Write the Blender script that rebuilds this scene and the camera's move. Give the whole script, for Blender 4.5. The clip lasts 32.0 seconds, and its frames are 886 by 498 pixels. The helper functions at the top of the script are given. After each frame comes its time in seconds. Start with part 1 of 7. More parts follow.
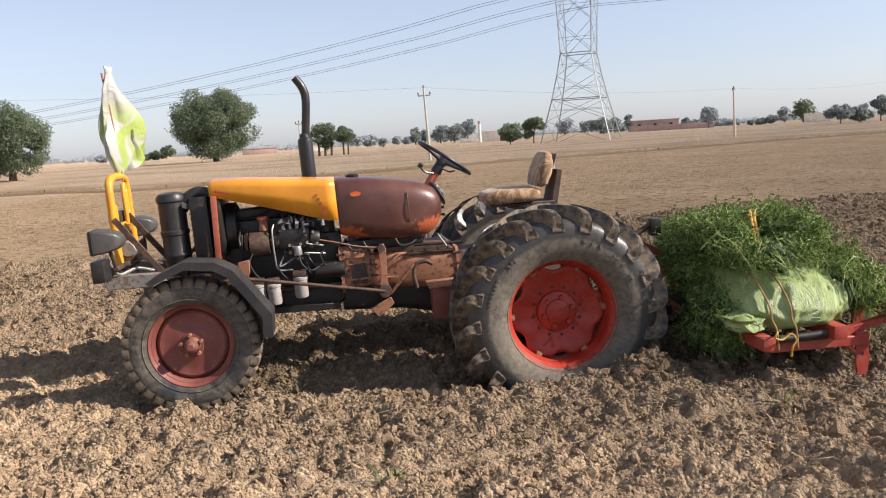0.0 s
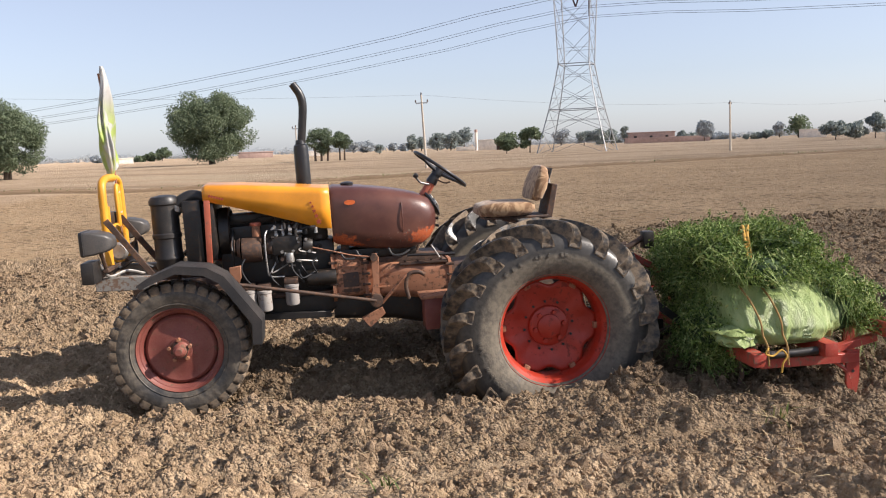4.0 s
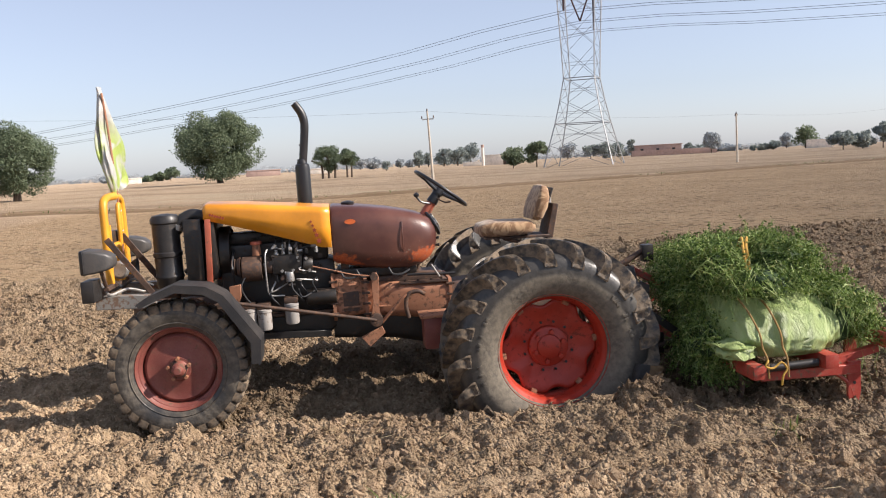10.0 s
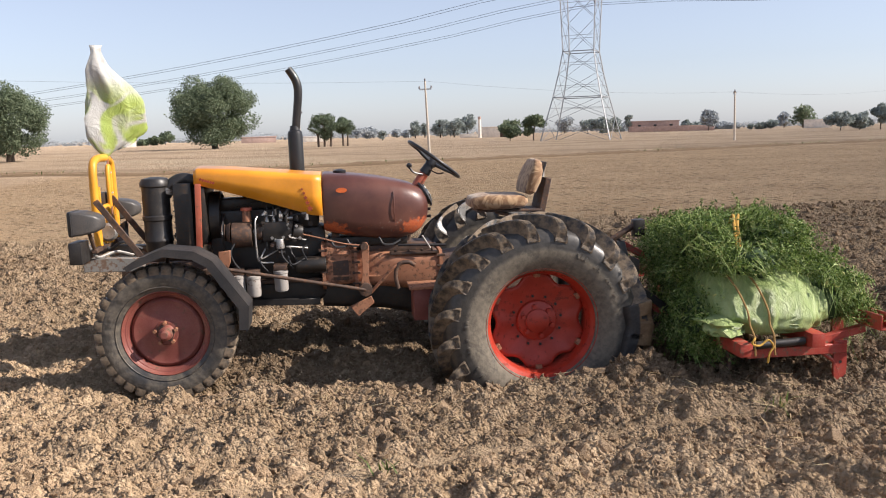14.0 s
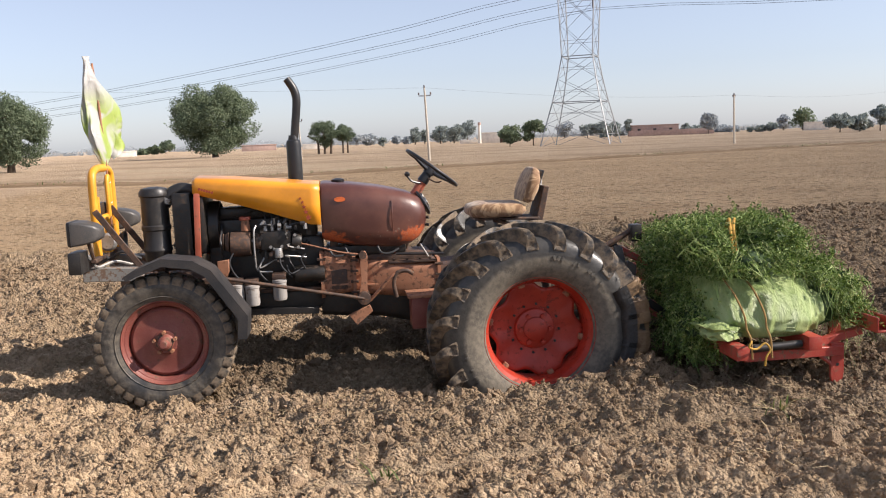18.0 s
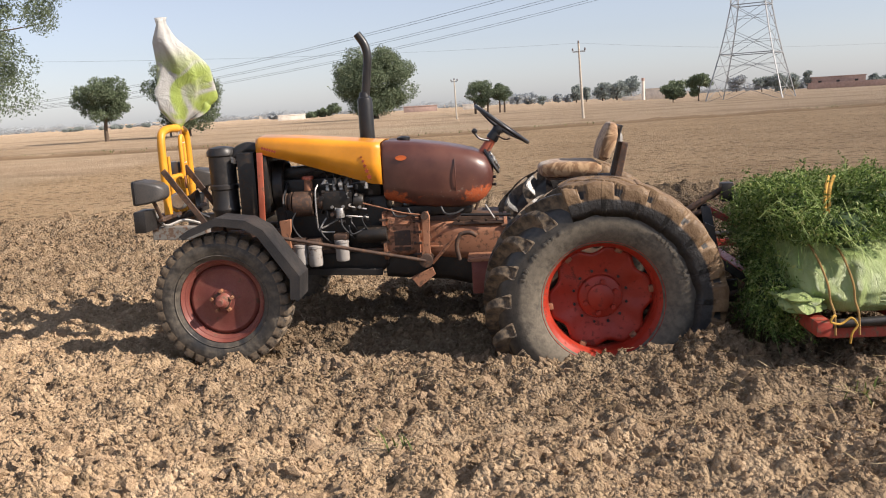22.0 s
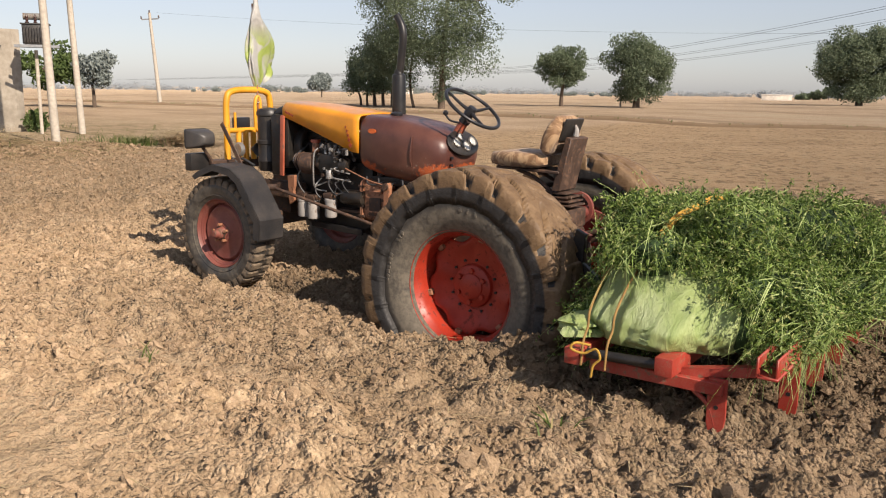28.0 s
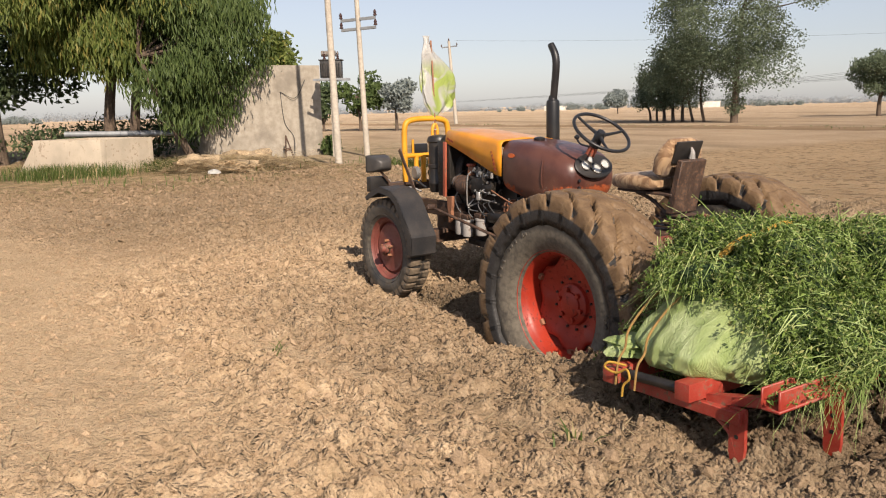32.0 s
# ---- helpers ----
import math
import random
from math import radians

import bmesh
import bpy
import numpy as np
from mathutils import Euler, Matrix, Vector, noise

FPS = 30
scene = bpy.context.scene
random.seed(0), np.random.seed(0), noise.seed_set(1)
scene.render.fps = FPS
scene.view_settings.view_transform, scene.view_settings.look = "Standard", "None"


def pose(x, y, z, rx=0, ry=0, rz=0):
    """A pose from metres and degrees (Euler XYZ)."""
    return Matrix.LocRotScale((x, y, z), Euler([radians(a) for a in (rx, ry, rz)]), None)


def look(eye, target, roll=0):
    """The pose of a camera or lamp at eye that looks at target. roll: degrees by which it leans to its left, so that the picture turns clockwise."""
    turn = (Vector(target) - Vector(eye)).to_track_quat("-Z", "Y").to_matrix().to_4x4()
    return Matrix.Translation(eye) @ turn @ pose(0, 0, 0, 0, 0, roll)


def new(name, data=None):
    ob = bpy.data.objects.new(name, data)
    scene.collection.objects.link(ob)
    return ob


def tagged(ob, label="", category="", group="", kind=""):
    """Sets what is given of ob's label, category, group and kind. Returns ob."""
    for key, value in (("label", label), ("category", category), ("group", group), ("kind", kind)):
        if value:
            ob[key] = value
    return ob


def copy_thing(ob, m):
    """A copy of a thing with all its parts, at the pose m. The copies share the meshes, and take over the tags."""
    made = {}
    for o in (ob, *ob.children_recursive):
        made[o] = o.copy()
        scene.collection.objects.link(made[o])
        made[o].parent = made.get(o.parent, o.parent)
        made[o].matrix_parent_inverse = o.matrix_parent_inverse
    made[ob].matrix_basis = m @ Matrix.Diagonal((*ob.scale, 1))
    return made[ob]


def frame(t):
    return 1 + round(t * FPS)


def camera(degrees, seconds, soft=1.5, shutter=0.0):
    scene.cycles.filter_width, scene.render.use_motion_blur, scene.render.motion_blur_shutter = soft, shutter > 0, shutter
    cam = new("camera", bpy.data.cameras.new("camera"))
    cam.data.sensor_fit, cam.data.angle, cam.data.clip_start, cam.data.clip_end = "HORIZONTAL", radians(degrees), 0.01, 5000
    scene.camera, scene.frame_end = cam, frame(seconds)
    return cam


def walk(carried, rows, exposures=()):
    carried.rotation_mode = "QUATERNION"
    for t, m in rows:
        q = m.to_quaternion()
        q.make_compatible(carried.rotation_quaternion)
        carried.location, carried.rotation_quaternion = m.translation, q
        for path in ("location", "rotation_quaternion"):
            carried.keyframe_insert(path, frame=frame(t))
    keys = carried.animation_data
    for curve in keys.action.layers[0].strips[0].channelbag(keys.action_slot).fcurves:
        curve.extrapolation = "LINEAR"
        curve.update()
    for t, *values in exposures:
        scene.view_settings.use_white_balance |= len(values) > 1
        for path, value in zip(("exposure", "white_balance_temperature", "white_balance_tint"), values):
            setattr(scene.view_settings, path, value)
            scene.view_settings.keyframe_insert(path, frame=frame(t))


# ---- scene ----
SECONDS = 32.0
cam = camera(55.1, SECONDS, soft=1.1)
# seconds, eye, point looked at, roll in degrees
PATH = [
    (0, (1.203, -6.562, 1.702), (1.442, -4.594, 1.437), -3.4),
    (0.5, (1.212, -6.565, 1.7), (1.465, -4.601, 1.424), -3.3),
    (1, (1.207, -6.553, 1.7), (1.479, -4.591, 1.423), -3.1),
    (1.5, (1.201, -6.545, 1.698), (1.471, -4.583, 1.421), -3.0),
    (2, (1.188, -6.553, 1.703), (1.435, -4.587, 1.431), -2.9),
    (2.5, (1.182, -6.546, 1.708), (1.399, -4.575, 1.447), -3.0),
    (3, (1.182, -6.543, 1.711), (1.397, -4.571, 1.457), -2.8),
    (3.5, (1.183, -6.538, 1.707), (1.436, -4.57, 1.456), -2.2),
    (5.5, (1.169, -6.554, 1.713), (1.418, -4.584, 1.473), -2.0),
    (6, (1.164, -6.536, 1.708), (1.419, -4.567, 1.462), -1.6),
    (6.5, (1.175, -6.541, 1.707), (1.44, -4.575, 1.453), -1.8),
    (7, (1.184, -6.555, 1.705), (1.453, -4.59, 1.446), -2.2),
    (7.5, (1.192, -6.562, 1.709), (1.459, -4.597, 1.455), -2.3),
    (8, (1.189, -6.565, 1.709), (1.458, -4.598, 1.463), -2.0),
    (8.5, (1.183, -6.558, 1.708), (1.449, -4.589, 1.478), -1.9),
    (9, (1.183, -6.542, 1.711), (1.432, -4.569, 1.498), -2.3),
    (9.5, (1.186, -6.551, 1.715), (1.419, -4.576, 1.51), -2.8),
    (10, (1.197, -6.549, 1.708), (1.434, -4.574, 1.497), -3.0),
    (10.5, (1.216, -6.553, 1.703), (1.471, -4.582, 1.475), -3.3),
    (11, (1.218, -6.549, 1.698), (1.489, -4.583, 1.456), -2.9),
    (11.5, (1.214, -6.561, 1.699), (1.493, -4.596, 1.451), -2.1),
    (12, (1.196, -6.562, 1.696), (1.466, -4.596, 1.446), -1.6),
    (12.5, (1.191, -6.548, 1.693), (1.447, -4.583, 1.426), -1.5),
    (13, (1.193, -6.534, 1.693), (1.453, -4.57, 1.415), -1.4),
    (13.5, (1.197, -6.519, 1.694), (1.452, -4.555, 1.416), -1.5),
    (14, (1.193, -6.526, 1.694), (1.44, -4.561, 1.416), -1.6),
    (14.5, (1.19, -6.526, 1.698), (1.434, -4.561, 1.418), -1.5),
    (16.5, (1.195, -6.534, 1.7), (1.444, -4.567, 1.436), -2.0),
    (17, (1.196, -6.55, 1.701), (1.444, -4.583, 1.441), -1.9),
    (17.5, (1.197, -6.551, 1.699), (1.442, -4.584, 1.435), -2.1),
    (18, (1.2, -6.55, 1.702), (1.445, -4.583, 1.438), -2.2),
    (18.5, (1.203, -6.55, 1.701), (1.448, -4.582, 1.442), -2.4),
    (19, (1.2, -6.545, 1.699), (1.441, -4.576, 1.442), -2.6),
    (19.5, (1.206, -6.537, 1.695), (1.446, -4.569, 1.437), -2.2),
    (20, (1.205, -6.563, 1.693), (1.449, -4.596, 1.427), -1.7),
    (20.5, (1.242, -6.554, 1.68), (1.485, -4.592, 1.378), -1.8),
    (21, (1.395, -6.503, 1.677), (1.538, -4.535, 1.353), -2.2),
    (21.5, (1.674, -6.397, 1.66), (1.653, -4.424, 1.333), -3.7),
    (22, (1.9, -6.32, 1.635), (1.763, -4.353, 1.296), -3.4),
    (22.5, (2.212, -6.206, 1.622), (1.975, -4.246, 1.3), -0.5),
    (23, (2.466, -6.185, 1.642), (2.144, -4.238, 1.316), -0.8),
    (23.5, (2.833, -6.192, 1.638), (2.337, -4.281, 1.317), -0.7),
    (24, (3.116, -6.146, 1.631), (2.539, -4.258, 1.309), -1.2),
    (24.5, (3.37, -6.016, 1.592), (2.686, -4.164, 1.27), -0.8),
    (25, (3.635, -5.927, 1.613), (2.863, -4.112, 1.284), -0.6),
    (25.5, (3.989, -5.898, 1.6), (3.14, -4.119, 1.262), -0.0),
    (26, (4.291, -5.832, 1.613), (3.404, -4.079, 1.241), -0.7),
    (26.5, (4.646, -5.696, 1.564), (3.703, -3.973, 1.187), -0.4),
    (28.5, (5.803, -5.347, 1.654), (4.539, -3.842, 1.285), 0.2),
    (29, (6.113, -5.321, 1.705), (4.682, -3.972, 1.342), -0.4),
    (29.5, (6.362, -5.277, 1.701), (4.799, -4.082, 1.34), -0.1),
    (30, (6.433, -5.249, 1.709), (4.847, -4.083, 1.36), -0.7),
    (30.5, (6.449, -5.244, 1.706), (4.845, -4.098, 1.369), -0.7),
    (31, (6.483, -5.198, 1.704), (4.871, -4.064, 1.359), -1.2),
    (31.5, (6.543, -5.02, 1.675), (4.925, -3.894, 1.336), -1.8),
    (32, (6.714, -4.744, 1.678), (5.082, -3.636, 1.347), -1.4),
]
walk(cam, [(r[0], look(*r[1:])) for r in PATH], [(0.0, 0.67, 6250, 14), (20.0, 0.67, 6250, 14), (22.0, 0.55, 6450, 14), (24.0, 0.46, 6600, 14), (26.0, 0.36, 6700, 14), (29.0, 0.30, 6750, 14), (30.0, 0.20, 6780, 14), (31.0, 0.24, 6780, 14), (SECONDS, 0.28, 6780, 14)])

# ---- light ----
SUN_WAY = Vector((-1.4, 0.42, -1.0)).normalized()
world = bpy.data.worlds.new("sky")
scene.world = world
world.use_nodes = True
sky = world.node_tree.nodes.new("ShaderNodeTexSky")
sky.sky_type = "NISHITA"
sky.sun_disc = False
sky.sun_elevation = math.asin(-SUN_WAY.z)
sky.sun_rotation = math.atan2(-SUN_WAY.x, -SUN_WAY.y)
sky.altitude = 200
sky.air_density = 1.0
sky.dust_density = 0.7
sky.ozone_density = 1.6
haze = world.node_tree.nodes.new("ShaderNodeHueSaturation")
haze.inputs["Saturation"].default_value = 0.62
tone = world.node_tree.nodes.new("ShaderNodeMix")
tone.data_type, tone.blend_type = "RGBA", "MULTIPLY"
tone.inputs[0].default_value = 1.0
tone.inputs[7].default_value = (0.95, 0.97, 1.05, 1)
veil = world.node_tree.nodes.new("ShaderNodeMix")
veil.data_type = "RGBA"
veil.inputs[0].default_value = 0.28
veil.inputs[7].default_value = (3.7, 4.0, 4.5, 1)
world.node_tree.links.new(tone.outputs[2], veil.inputs[6])
world.node_tree.links.new(sky.outputs[0], haze.inputs["Color"])
world.node_tree.links.new(haze.outputs[0], tone.inputs[6])
world.node_tree.links.new(veil.outputs[2], world.node_tree.nodes["Background"].inputs[0])
world.node_tree.nodes["Background"].inputs[1].default_value = 0.098
sun = new("sun", bpy.data.lights.new("sun", "SUN"))
sun.data.energy = 5.0
sun.data.angle = radians(0.55)
sun.data.color = (1.0, 0.90, 0.76)
sun.rotation_mode = "QUATERNION"
sun.rotation_quaternion = SUN_WAY.to_track_quat("-Z", "Y")
sun.location = (20, -8, 20)

# ---- tools ----
def part(name, bm, material, parent=None, label="", sharp=38):
    """One mesh object from a bmesh, under its thing."""
    me = bpy.data.meshes.new(name)
    bmesh.ops.recalc_face_normals(bm, faces=bm.faces)
    bm.to_mesh(me)
    bm.free()
    return put_mesh(name, me, material, parent, label, sharp)


def put_mesh(name, me, material, parent=None, label="", sharp=38):
    me.materials.append(material)
    if sharp:
        me.polygons.foreach_set("use_smooth", np.ones(len(me.polygons), dtype=bool))
        me.set_sharp_from_angle(angle=radians(sharp))
    else:
        me.polygons.foreach_set("use_smooth", np.zeros(len(me.polygons), dtype=bool))
    ob = new(name, me)
    ob.parent = parent
    if label:
        ob["label"] = label
    return ob


def raw_mesh(name, verts, faces):
    """A mesh from arrays: verts (n, 3), faces (m, 3 or 4), all of one size."""
    me = bpy.data.meshes.new(name)
    verts, faces = np.asarray(verts, np.float32), np.asarray(faces, np.int32)
    k = faces.shape[1]
    me.vertices.add(len(verts))
    me.vertices.foreach_set("co", verts.ravel())
    me.loops.add(faces.size)
    me.loops.foreach_set("vertex_index", faces.ravel())
    me.polygons.add(len(faces))
    me.polygons.foreach_set("loop_start", np.arange(0, faces.size, k, dtype=np.int32))
    me.update(calc_edges=True)
    return me


def box(c, size, bevel=0.006, turn=(0, 0, 0), bm=None):
    one = bmesh.new()
    bmesh.ops.create_cube(one, size=1)
    bmesh.ops.scale(one, vec=size, verts=one.verts)
    if bevel:
        bmesh.ops.bevel(one, geom=one.edges[:], offset=min(bevel, min(size) * 0.45), segments=2, affect="EDGES", profile=0.6)
    bmesh.ops.transform(one, matrix=pose(*c, *turn), verts=one.verts)
    return merge(bm, one)


def merge(bm, one):
    if bm is None:
        return one
    me = bpy.data.meshes.new("tmp")
    one.to_mesh(me)
    one.free()
    bm.from_mesh(me)
    bpy.data.meshes.remove(me)
    return bm


def span(p, q):
    p, q = Vector(p), Vector(q)
    return Matrix.Translation((p + q) / 2) @ (q - p).to_track_quat("Z", "Y").to_matrix().to_4x4(), (q - p).length


def rod(p, q, r, r2=None, seg=16, bm=None, bevel=0.0):
    m, n = span(p, q)
    one = bmesh.new()
    bmesh.ops.create_cone(one, cap_ends=True, segments=seg, radius1=r, radius2=r if r2 is None else r2, depth=n, matrix=m)
    if bevel:
        rim = [e for e in one.edges if any(len(f.verts) > 4 for f in e.link_faces)]
        bmesh.ops.bevel(one, geom=rim, offset=bevel, segments=2, affect="EDGES", profile=0.6)
    return merge(bm, one)


def bar(p, q, w, h, bm=None, bevel=0.004, up=(0, 0, 1)):
    """A flat bar from p to q; w across, h along up."""
    p, q = Vector(p), Vector(q)
    x = (q - p).normalized()
    y = Vector(up).cross(x).normalized()
    z = x.cross(y)
    m = Matrix.Translation((p + q) / 2) @ Matrix((x, y, z)).transposed().to_4x4()
    one = bmesh.new()
    bmesh.ops.create_cube(one, size=1)
    bmesh.ops.scale(one, vec=((q - p).length, w, h), verts=one.verts)
    if bevel:
        bmesh.ops.bevel(one, geom=one.edges[:], offset=min(bevel, w * 0.4, h * 0.4), segments=1, affect="EDGES")
    bmesh.ops.transform(one, matrix=m, verts=one.verts)
    return merge(bm, one)


def smooth_path(points, n=6):
    """Catmull-Rom through the points."""
    pts = [Vector(p) for p in points]
    pts = [pts[0] * 2 - pts[1]] + pts + [pts[-1] * 2 - pts[-2]]
    out = []
    for a, b, c, d in zip(pts, pts[1:], pts[2:], pts[3:]):
        for k in range(n):
            t = k / n
            out.append(0.5 * ((2 * b) + (c - a) * t + (2 * a - 5 * b + 4 * c - d) * t * t + (3 * b - a - 3 * c + d) * t ** 3))
    return out + [pts[-2]]


def tube(points, r, seg=10, bm=None, smooth=6, closed=False):
    """A round tube along a path; r may be a list, one for each point of the path."""
    path = smooth_path(points, smooth) if smooth else [Vector(p) for p in points]
    rs = [r] * len(path) if not isinstance(r, (list, tuple)) else list(np.interp(np.linspace(0, 1, len(path)), np.linspace(0, 1, len(r)), r))
    one = bm if bm is not None else bmesh.new()
    rings, side = [], None
    n = len(path)
    for i, p in enumerate(path):
        way = (path[(i + 1) % n] - path[i - 1]) if closed else (path[min(i + 1, n - 1)] - path[max(i - 1, 0)])
        way.normalize()
        if side is None:
            side = way.orthogonal().normalized()
        side = (side - way * side.dot(way)).normalized()
        up = way.cross(side)
        rings.append([one.verts.new(p + (side * math.cos(a) + up * math.sin(a)) * rs[i]) for a in (2 * math.pi * k / seg for k in range(seg))])
    for a, b in zip(rings, rings[1:] + (rings[:1] if closed else [])):
        for k in range(seg):
            one.faces.new((a[k], a[(k + 1) % seg], b[(k + 1) % seg], b[k]))
    if not closed:
        one.faces.new(rings[0][::-1])
        one.faces.new(rings[-1])
    return one


def lathe(profile, seg=48, bm=None, centre=(0, 0, 0), closed=False, axis="Y"):
    """Turn a profile of (radius, along) round an axis."""
    one = bm if bm is not None else bmesh.new()
    rings = []
    for r, h in profile:
        ring = []
        for k in range(seg):
            a = 2 * math.pi * k / seg
            u, v = r * math.cos(a), r * math.sin(a)
            p = (u, h, v) if axis == "Y" else (u, v, h) if axis == "Z" else (h, u, v)
            ring.append(one.verts.new(Vector(p) + Vector(centre)))
        rings.append(ring)
    for a, b in zip(rings, rings[1:] + (rings[:1] if closed else [])):
        for k in range(seg):
            one.faces.new((a[k], a[(k + 1) % seg], b[(k + 1) % seg], b[k]))
    if not closed:
        for ring in (rings[0], rings[-1]):
            one.faces.new(ring)
    return one


def loft(sections, closed=True, caps=True, bm=None):
    """Skin a row of sections with equal numbers of points."""
    one = bm if bm is not None else bmesh.new()
    rows = [[one.verts.new(p) for p in s] for s in sections]
    n = len(rows[0])
    for a, b in zip(rows, rows[1:]):
        for k in range(n if closed else n - 1):
            one.faces.new((a[k], a[(k + 1) % n], b[(k + 1) % n], b[k]))
    if closed and caps:
        one.faces.new(rows[0][::-1])
        one.faces.new(rows[-1])
    return one


def plate(outline, y0, y1, bm=None, bevel=0.003):
    """An outline in x and z, pushed from y0 to y1."""
    one = bmesh.new()
    a = [one.verts.new((x, y0, z)) for x, z in outline]
    b = [one.verts.new((x, y1, z)) for x, z in outline]
    n = len(outline)
    one.faces.new(a)
    one.faces.new(b[::-1])
    for k in range(n):
        one.faces.new((a[k], b[k], b[(k + 1) % n], a[(k + 1) % n]))
    if bevel:
        bmesh.ops.bevel(one, geom=one.edges[:], offset=bevel, segments=1, affect="EDGES")
    return merge(bm, one)


def thick(ob, t, offset=0):
    mod = ob.modifiers.new("thickness", "SOLIDIFY")
    mod.thickness, mod.offset = t, offset
    return ob


# value noise on arrays
TABLE = np.random.RandomState(7).rand(256, 256).astype(np.float32)


def vnoise(x, y, scale=1.0, shift=0):
    x, y = np.asarray(x) * scale + shift * 17.3, np.asarray(y) * scale + shift * 9.1
    i, j = np.floor(x).astype(np.int64), np.floor(y).astype(np.int64)
    u, v = x - i, y - j
    u, v = u * u * (3 - 2 * u), v * v * (3 - 2 * v)
    a, b = TABLE[i & 255, j & 255], TABLE[(i + 1) & 255, j & 255]
    c, d = TABLE[i & 255, (j + 1) & 255], TABLE[(i + 1) & 255, (j + 1) & 255]
    return (a * (1 - u) + b * u) * (1 - v) + (c * (1 - u) + d * u) * v


def fnoise(x, y, scale, octaves=4, gain=0.5, shift=0):
    total, amp, norm = 0, 1.0, 0.0
    for o in range(octaves):
        total = total + amp * vnoise(x, y, scale * 2 ** o, shift + o)
        norm += amp
        amp *= gain
    return total / norm

# ---- materials ----
class Nodes:
    """Short hand for building a node material."""

    def __init__(self, name):
        self.m = bpy.data.materials.new(name)
        self.m.use_nodes = True
        self.t = self.m.node_tree
        self.bsdf = self.t.nodes["Principled BSDF"]
        self.co = self.t.nodes.new("ShaderNodeTexCoord").outputs["Object"]

    def link(self, a, b):
        self.t.links.new(a, b)

    def node(self, kind, **values):
        n = self.t.nodes.new(kind)
        for k, v in values.items():
            n.inputs[k].default_value = v
        return n

    def noise(self, scale, detail=4.0, rough=0.55, distort=0.0, co=None):
        n = self.node("ShaderNodeTexNoise", Scale=scale, Detail=detail, Roughness=rough, Distortion=distort)
        self.link(co or self.co, n.inputs["Vector"])
        return n.outputs["Fac"]

    def ramp(self, fac, lo, hi, a=0.0, b=1.0):
        n = self.node("ShaderNodeMapRange")
        for k, v in zip((1, 2, 3, 4), (lo, hi, a, b)):
            n.inputs[k].default_value = v
        n.interpolation_type = "SMOOTHSTEP"
        self.link(fac, n.inputs[0])
        return n.outputs[0]

    def mix(self, fac, a, b, mode="MIX"):
        n = self.t.nodes.new("ShaderNodeMix")
        n.data_type, n.blend_type = "RGBA", mode
        for value, slot in ((fac, n.inputs[0]), (a, n.inputs[6]), (b, n.inputs[7])):
            if isinstance(value, (int, float)):
                slot.default_value = value
            elif isinstance(value, tuple):
                slot.default_value = (*value, 1)
            else:
                self.link(value, slot)
        return n.outputs[2]

    def math(self, op, a, b=0.0):
        n = self.t.nodes.new("ShaderNodeMath")
        n.operation = op
        for value, slot in ((a, n.inputs[0]), (b, n.inputs[1])):
            if isinstance(value, (int, float)):
                slot.default_value = value
            else:
                self.link(value, slot)
        return n.outputs[0]

    def cells(self, scale, feature="F1"):
        n = self.node("ShaderNodeTexVoronoi", Scale=scale)
        n.feature = feature
        self.link(self.co, n.inputs["Vector"])
        return n

    def attr(self, name):
        n = self.t.nodes.new("ShaderNodeAttribute")
        n.attribute_name = name
        return n.outputs["Fac"]

    def island(self):
        return self.t.nodes.new("ShaderNodeNewGeometry").outputs["Random Per Island"]

    def each(self):
        return self.t.nodes.new("ShaderNodeObjectInfo").outputs["Random"]

    def bump(self, height, strength=0.3, distance=0.01):
        n = self.node("ShaderNodeBump", Strength=strength, Distance=distance)
        self.link(height, n.inputs["Height"])
        self.link(n.outputs[0], self.bsdf.inputs["Normal"])

    def set(self, **values):
        for k, v in values.items():
            slot = self.bsdf.inputs[k.replace("_", " ")]
            if isinstance(v, (int, float)):
                slot.default_value = v
            elif isinstance(v, tuple):
                slot.default_value = (*v, 1)
            else:
                self.link(v, slot)
        return self.m


def worn(name, paint, under, dust=(0.30, 0.22, 0.15), wear=0.5, dusty=0.3, rough=0.45, metal=0.0, scale=6.0, bump=0.15, coat=0.0):
    """Painted or bare metal with grain, chips to what is under it, and settled dust."""
    n = Nodes(name)
    big, mid, fine = n.noise(scale, 5), n.noise(scale * 4.5, 6, 0.65), n.noise(scale * 26, 3)
    tone = n.mix(n.ramp(big, 0.3, 0.7), tuple(c * 0.82 for c in paint), tuple(min(1, c * 1.12) for c in paint))
    chips = n.ramp(n.math("ADD", n.math("MULTIPLY", mid, 0.7), n.math("MULTIPLY", big, 0.3)), 0.66 - 0.24 * wear, 0.72 - 0.24 * wear)
    col = n.mix(chips, tone, under)
    dirt = n.math("MULTIPLY", n.ramp(n.math("ADD", n.math("MULTIPLY", big, 0.5), n.math("MULTIPLY", fine, 0.5)), 0.35, 0.75), dusty)
    col = n.mix(dirt, col, dust)
    n.bump(n.math("ADD", n.math("MULTIPLY", chips, -0.5), n.math("MULTIPLY", fine, 0.4)), bump, 0.004)
    r = n.math("ADD", n.ramp(mid, 0.2, 0.8, rough - 0.08, rough + 0.12), n.math("MULTIPLY", n.math("MAXIMUM", chips, dirt), 0.3))
    return n.set(Base_Color=col, Roughness=r, Metallic=metal, Coat_Weight=coat)


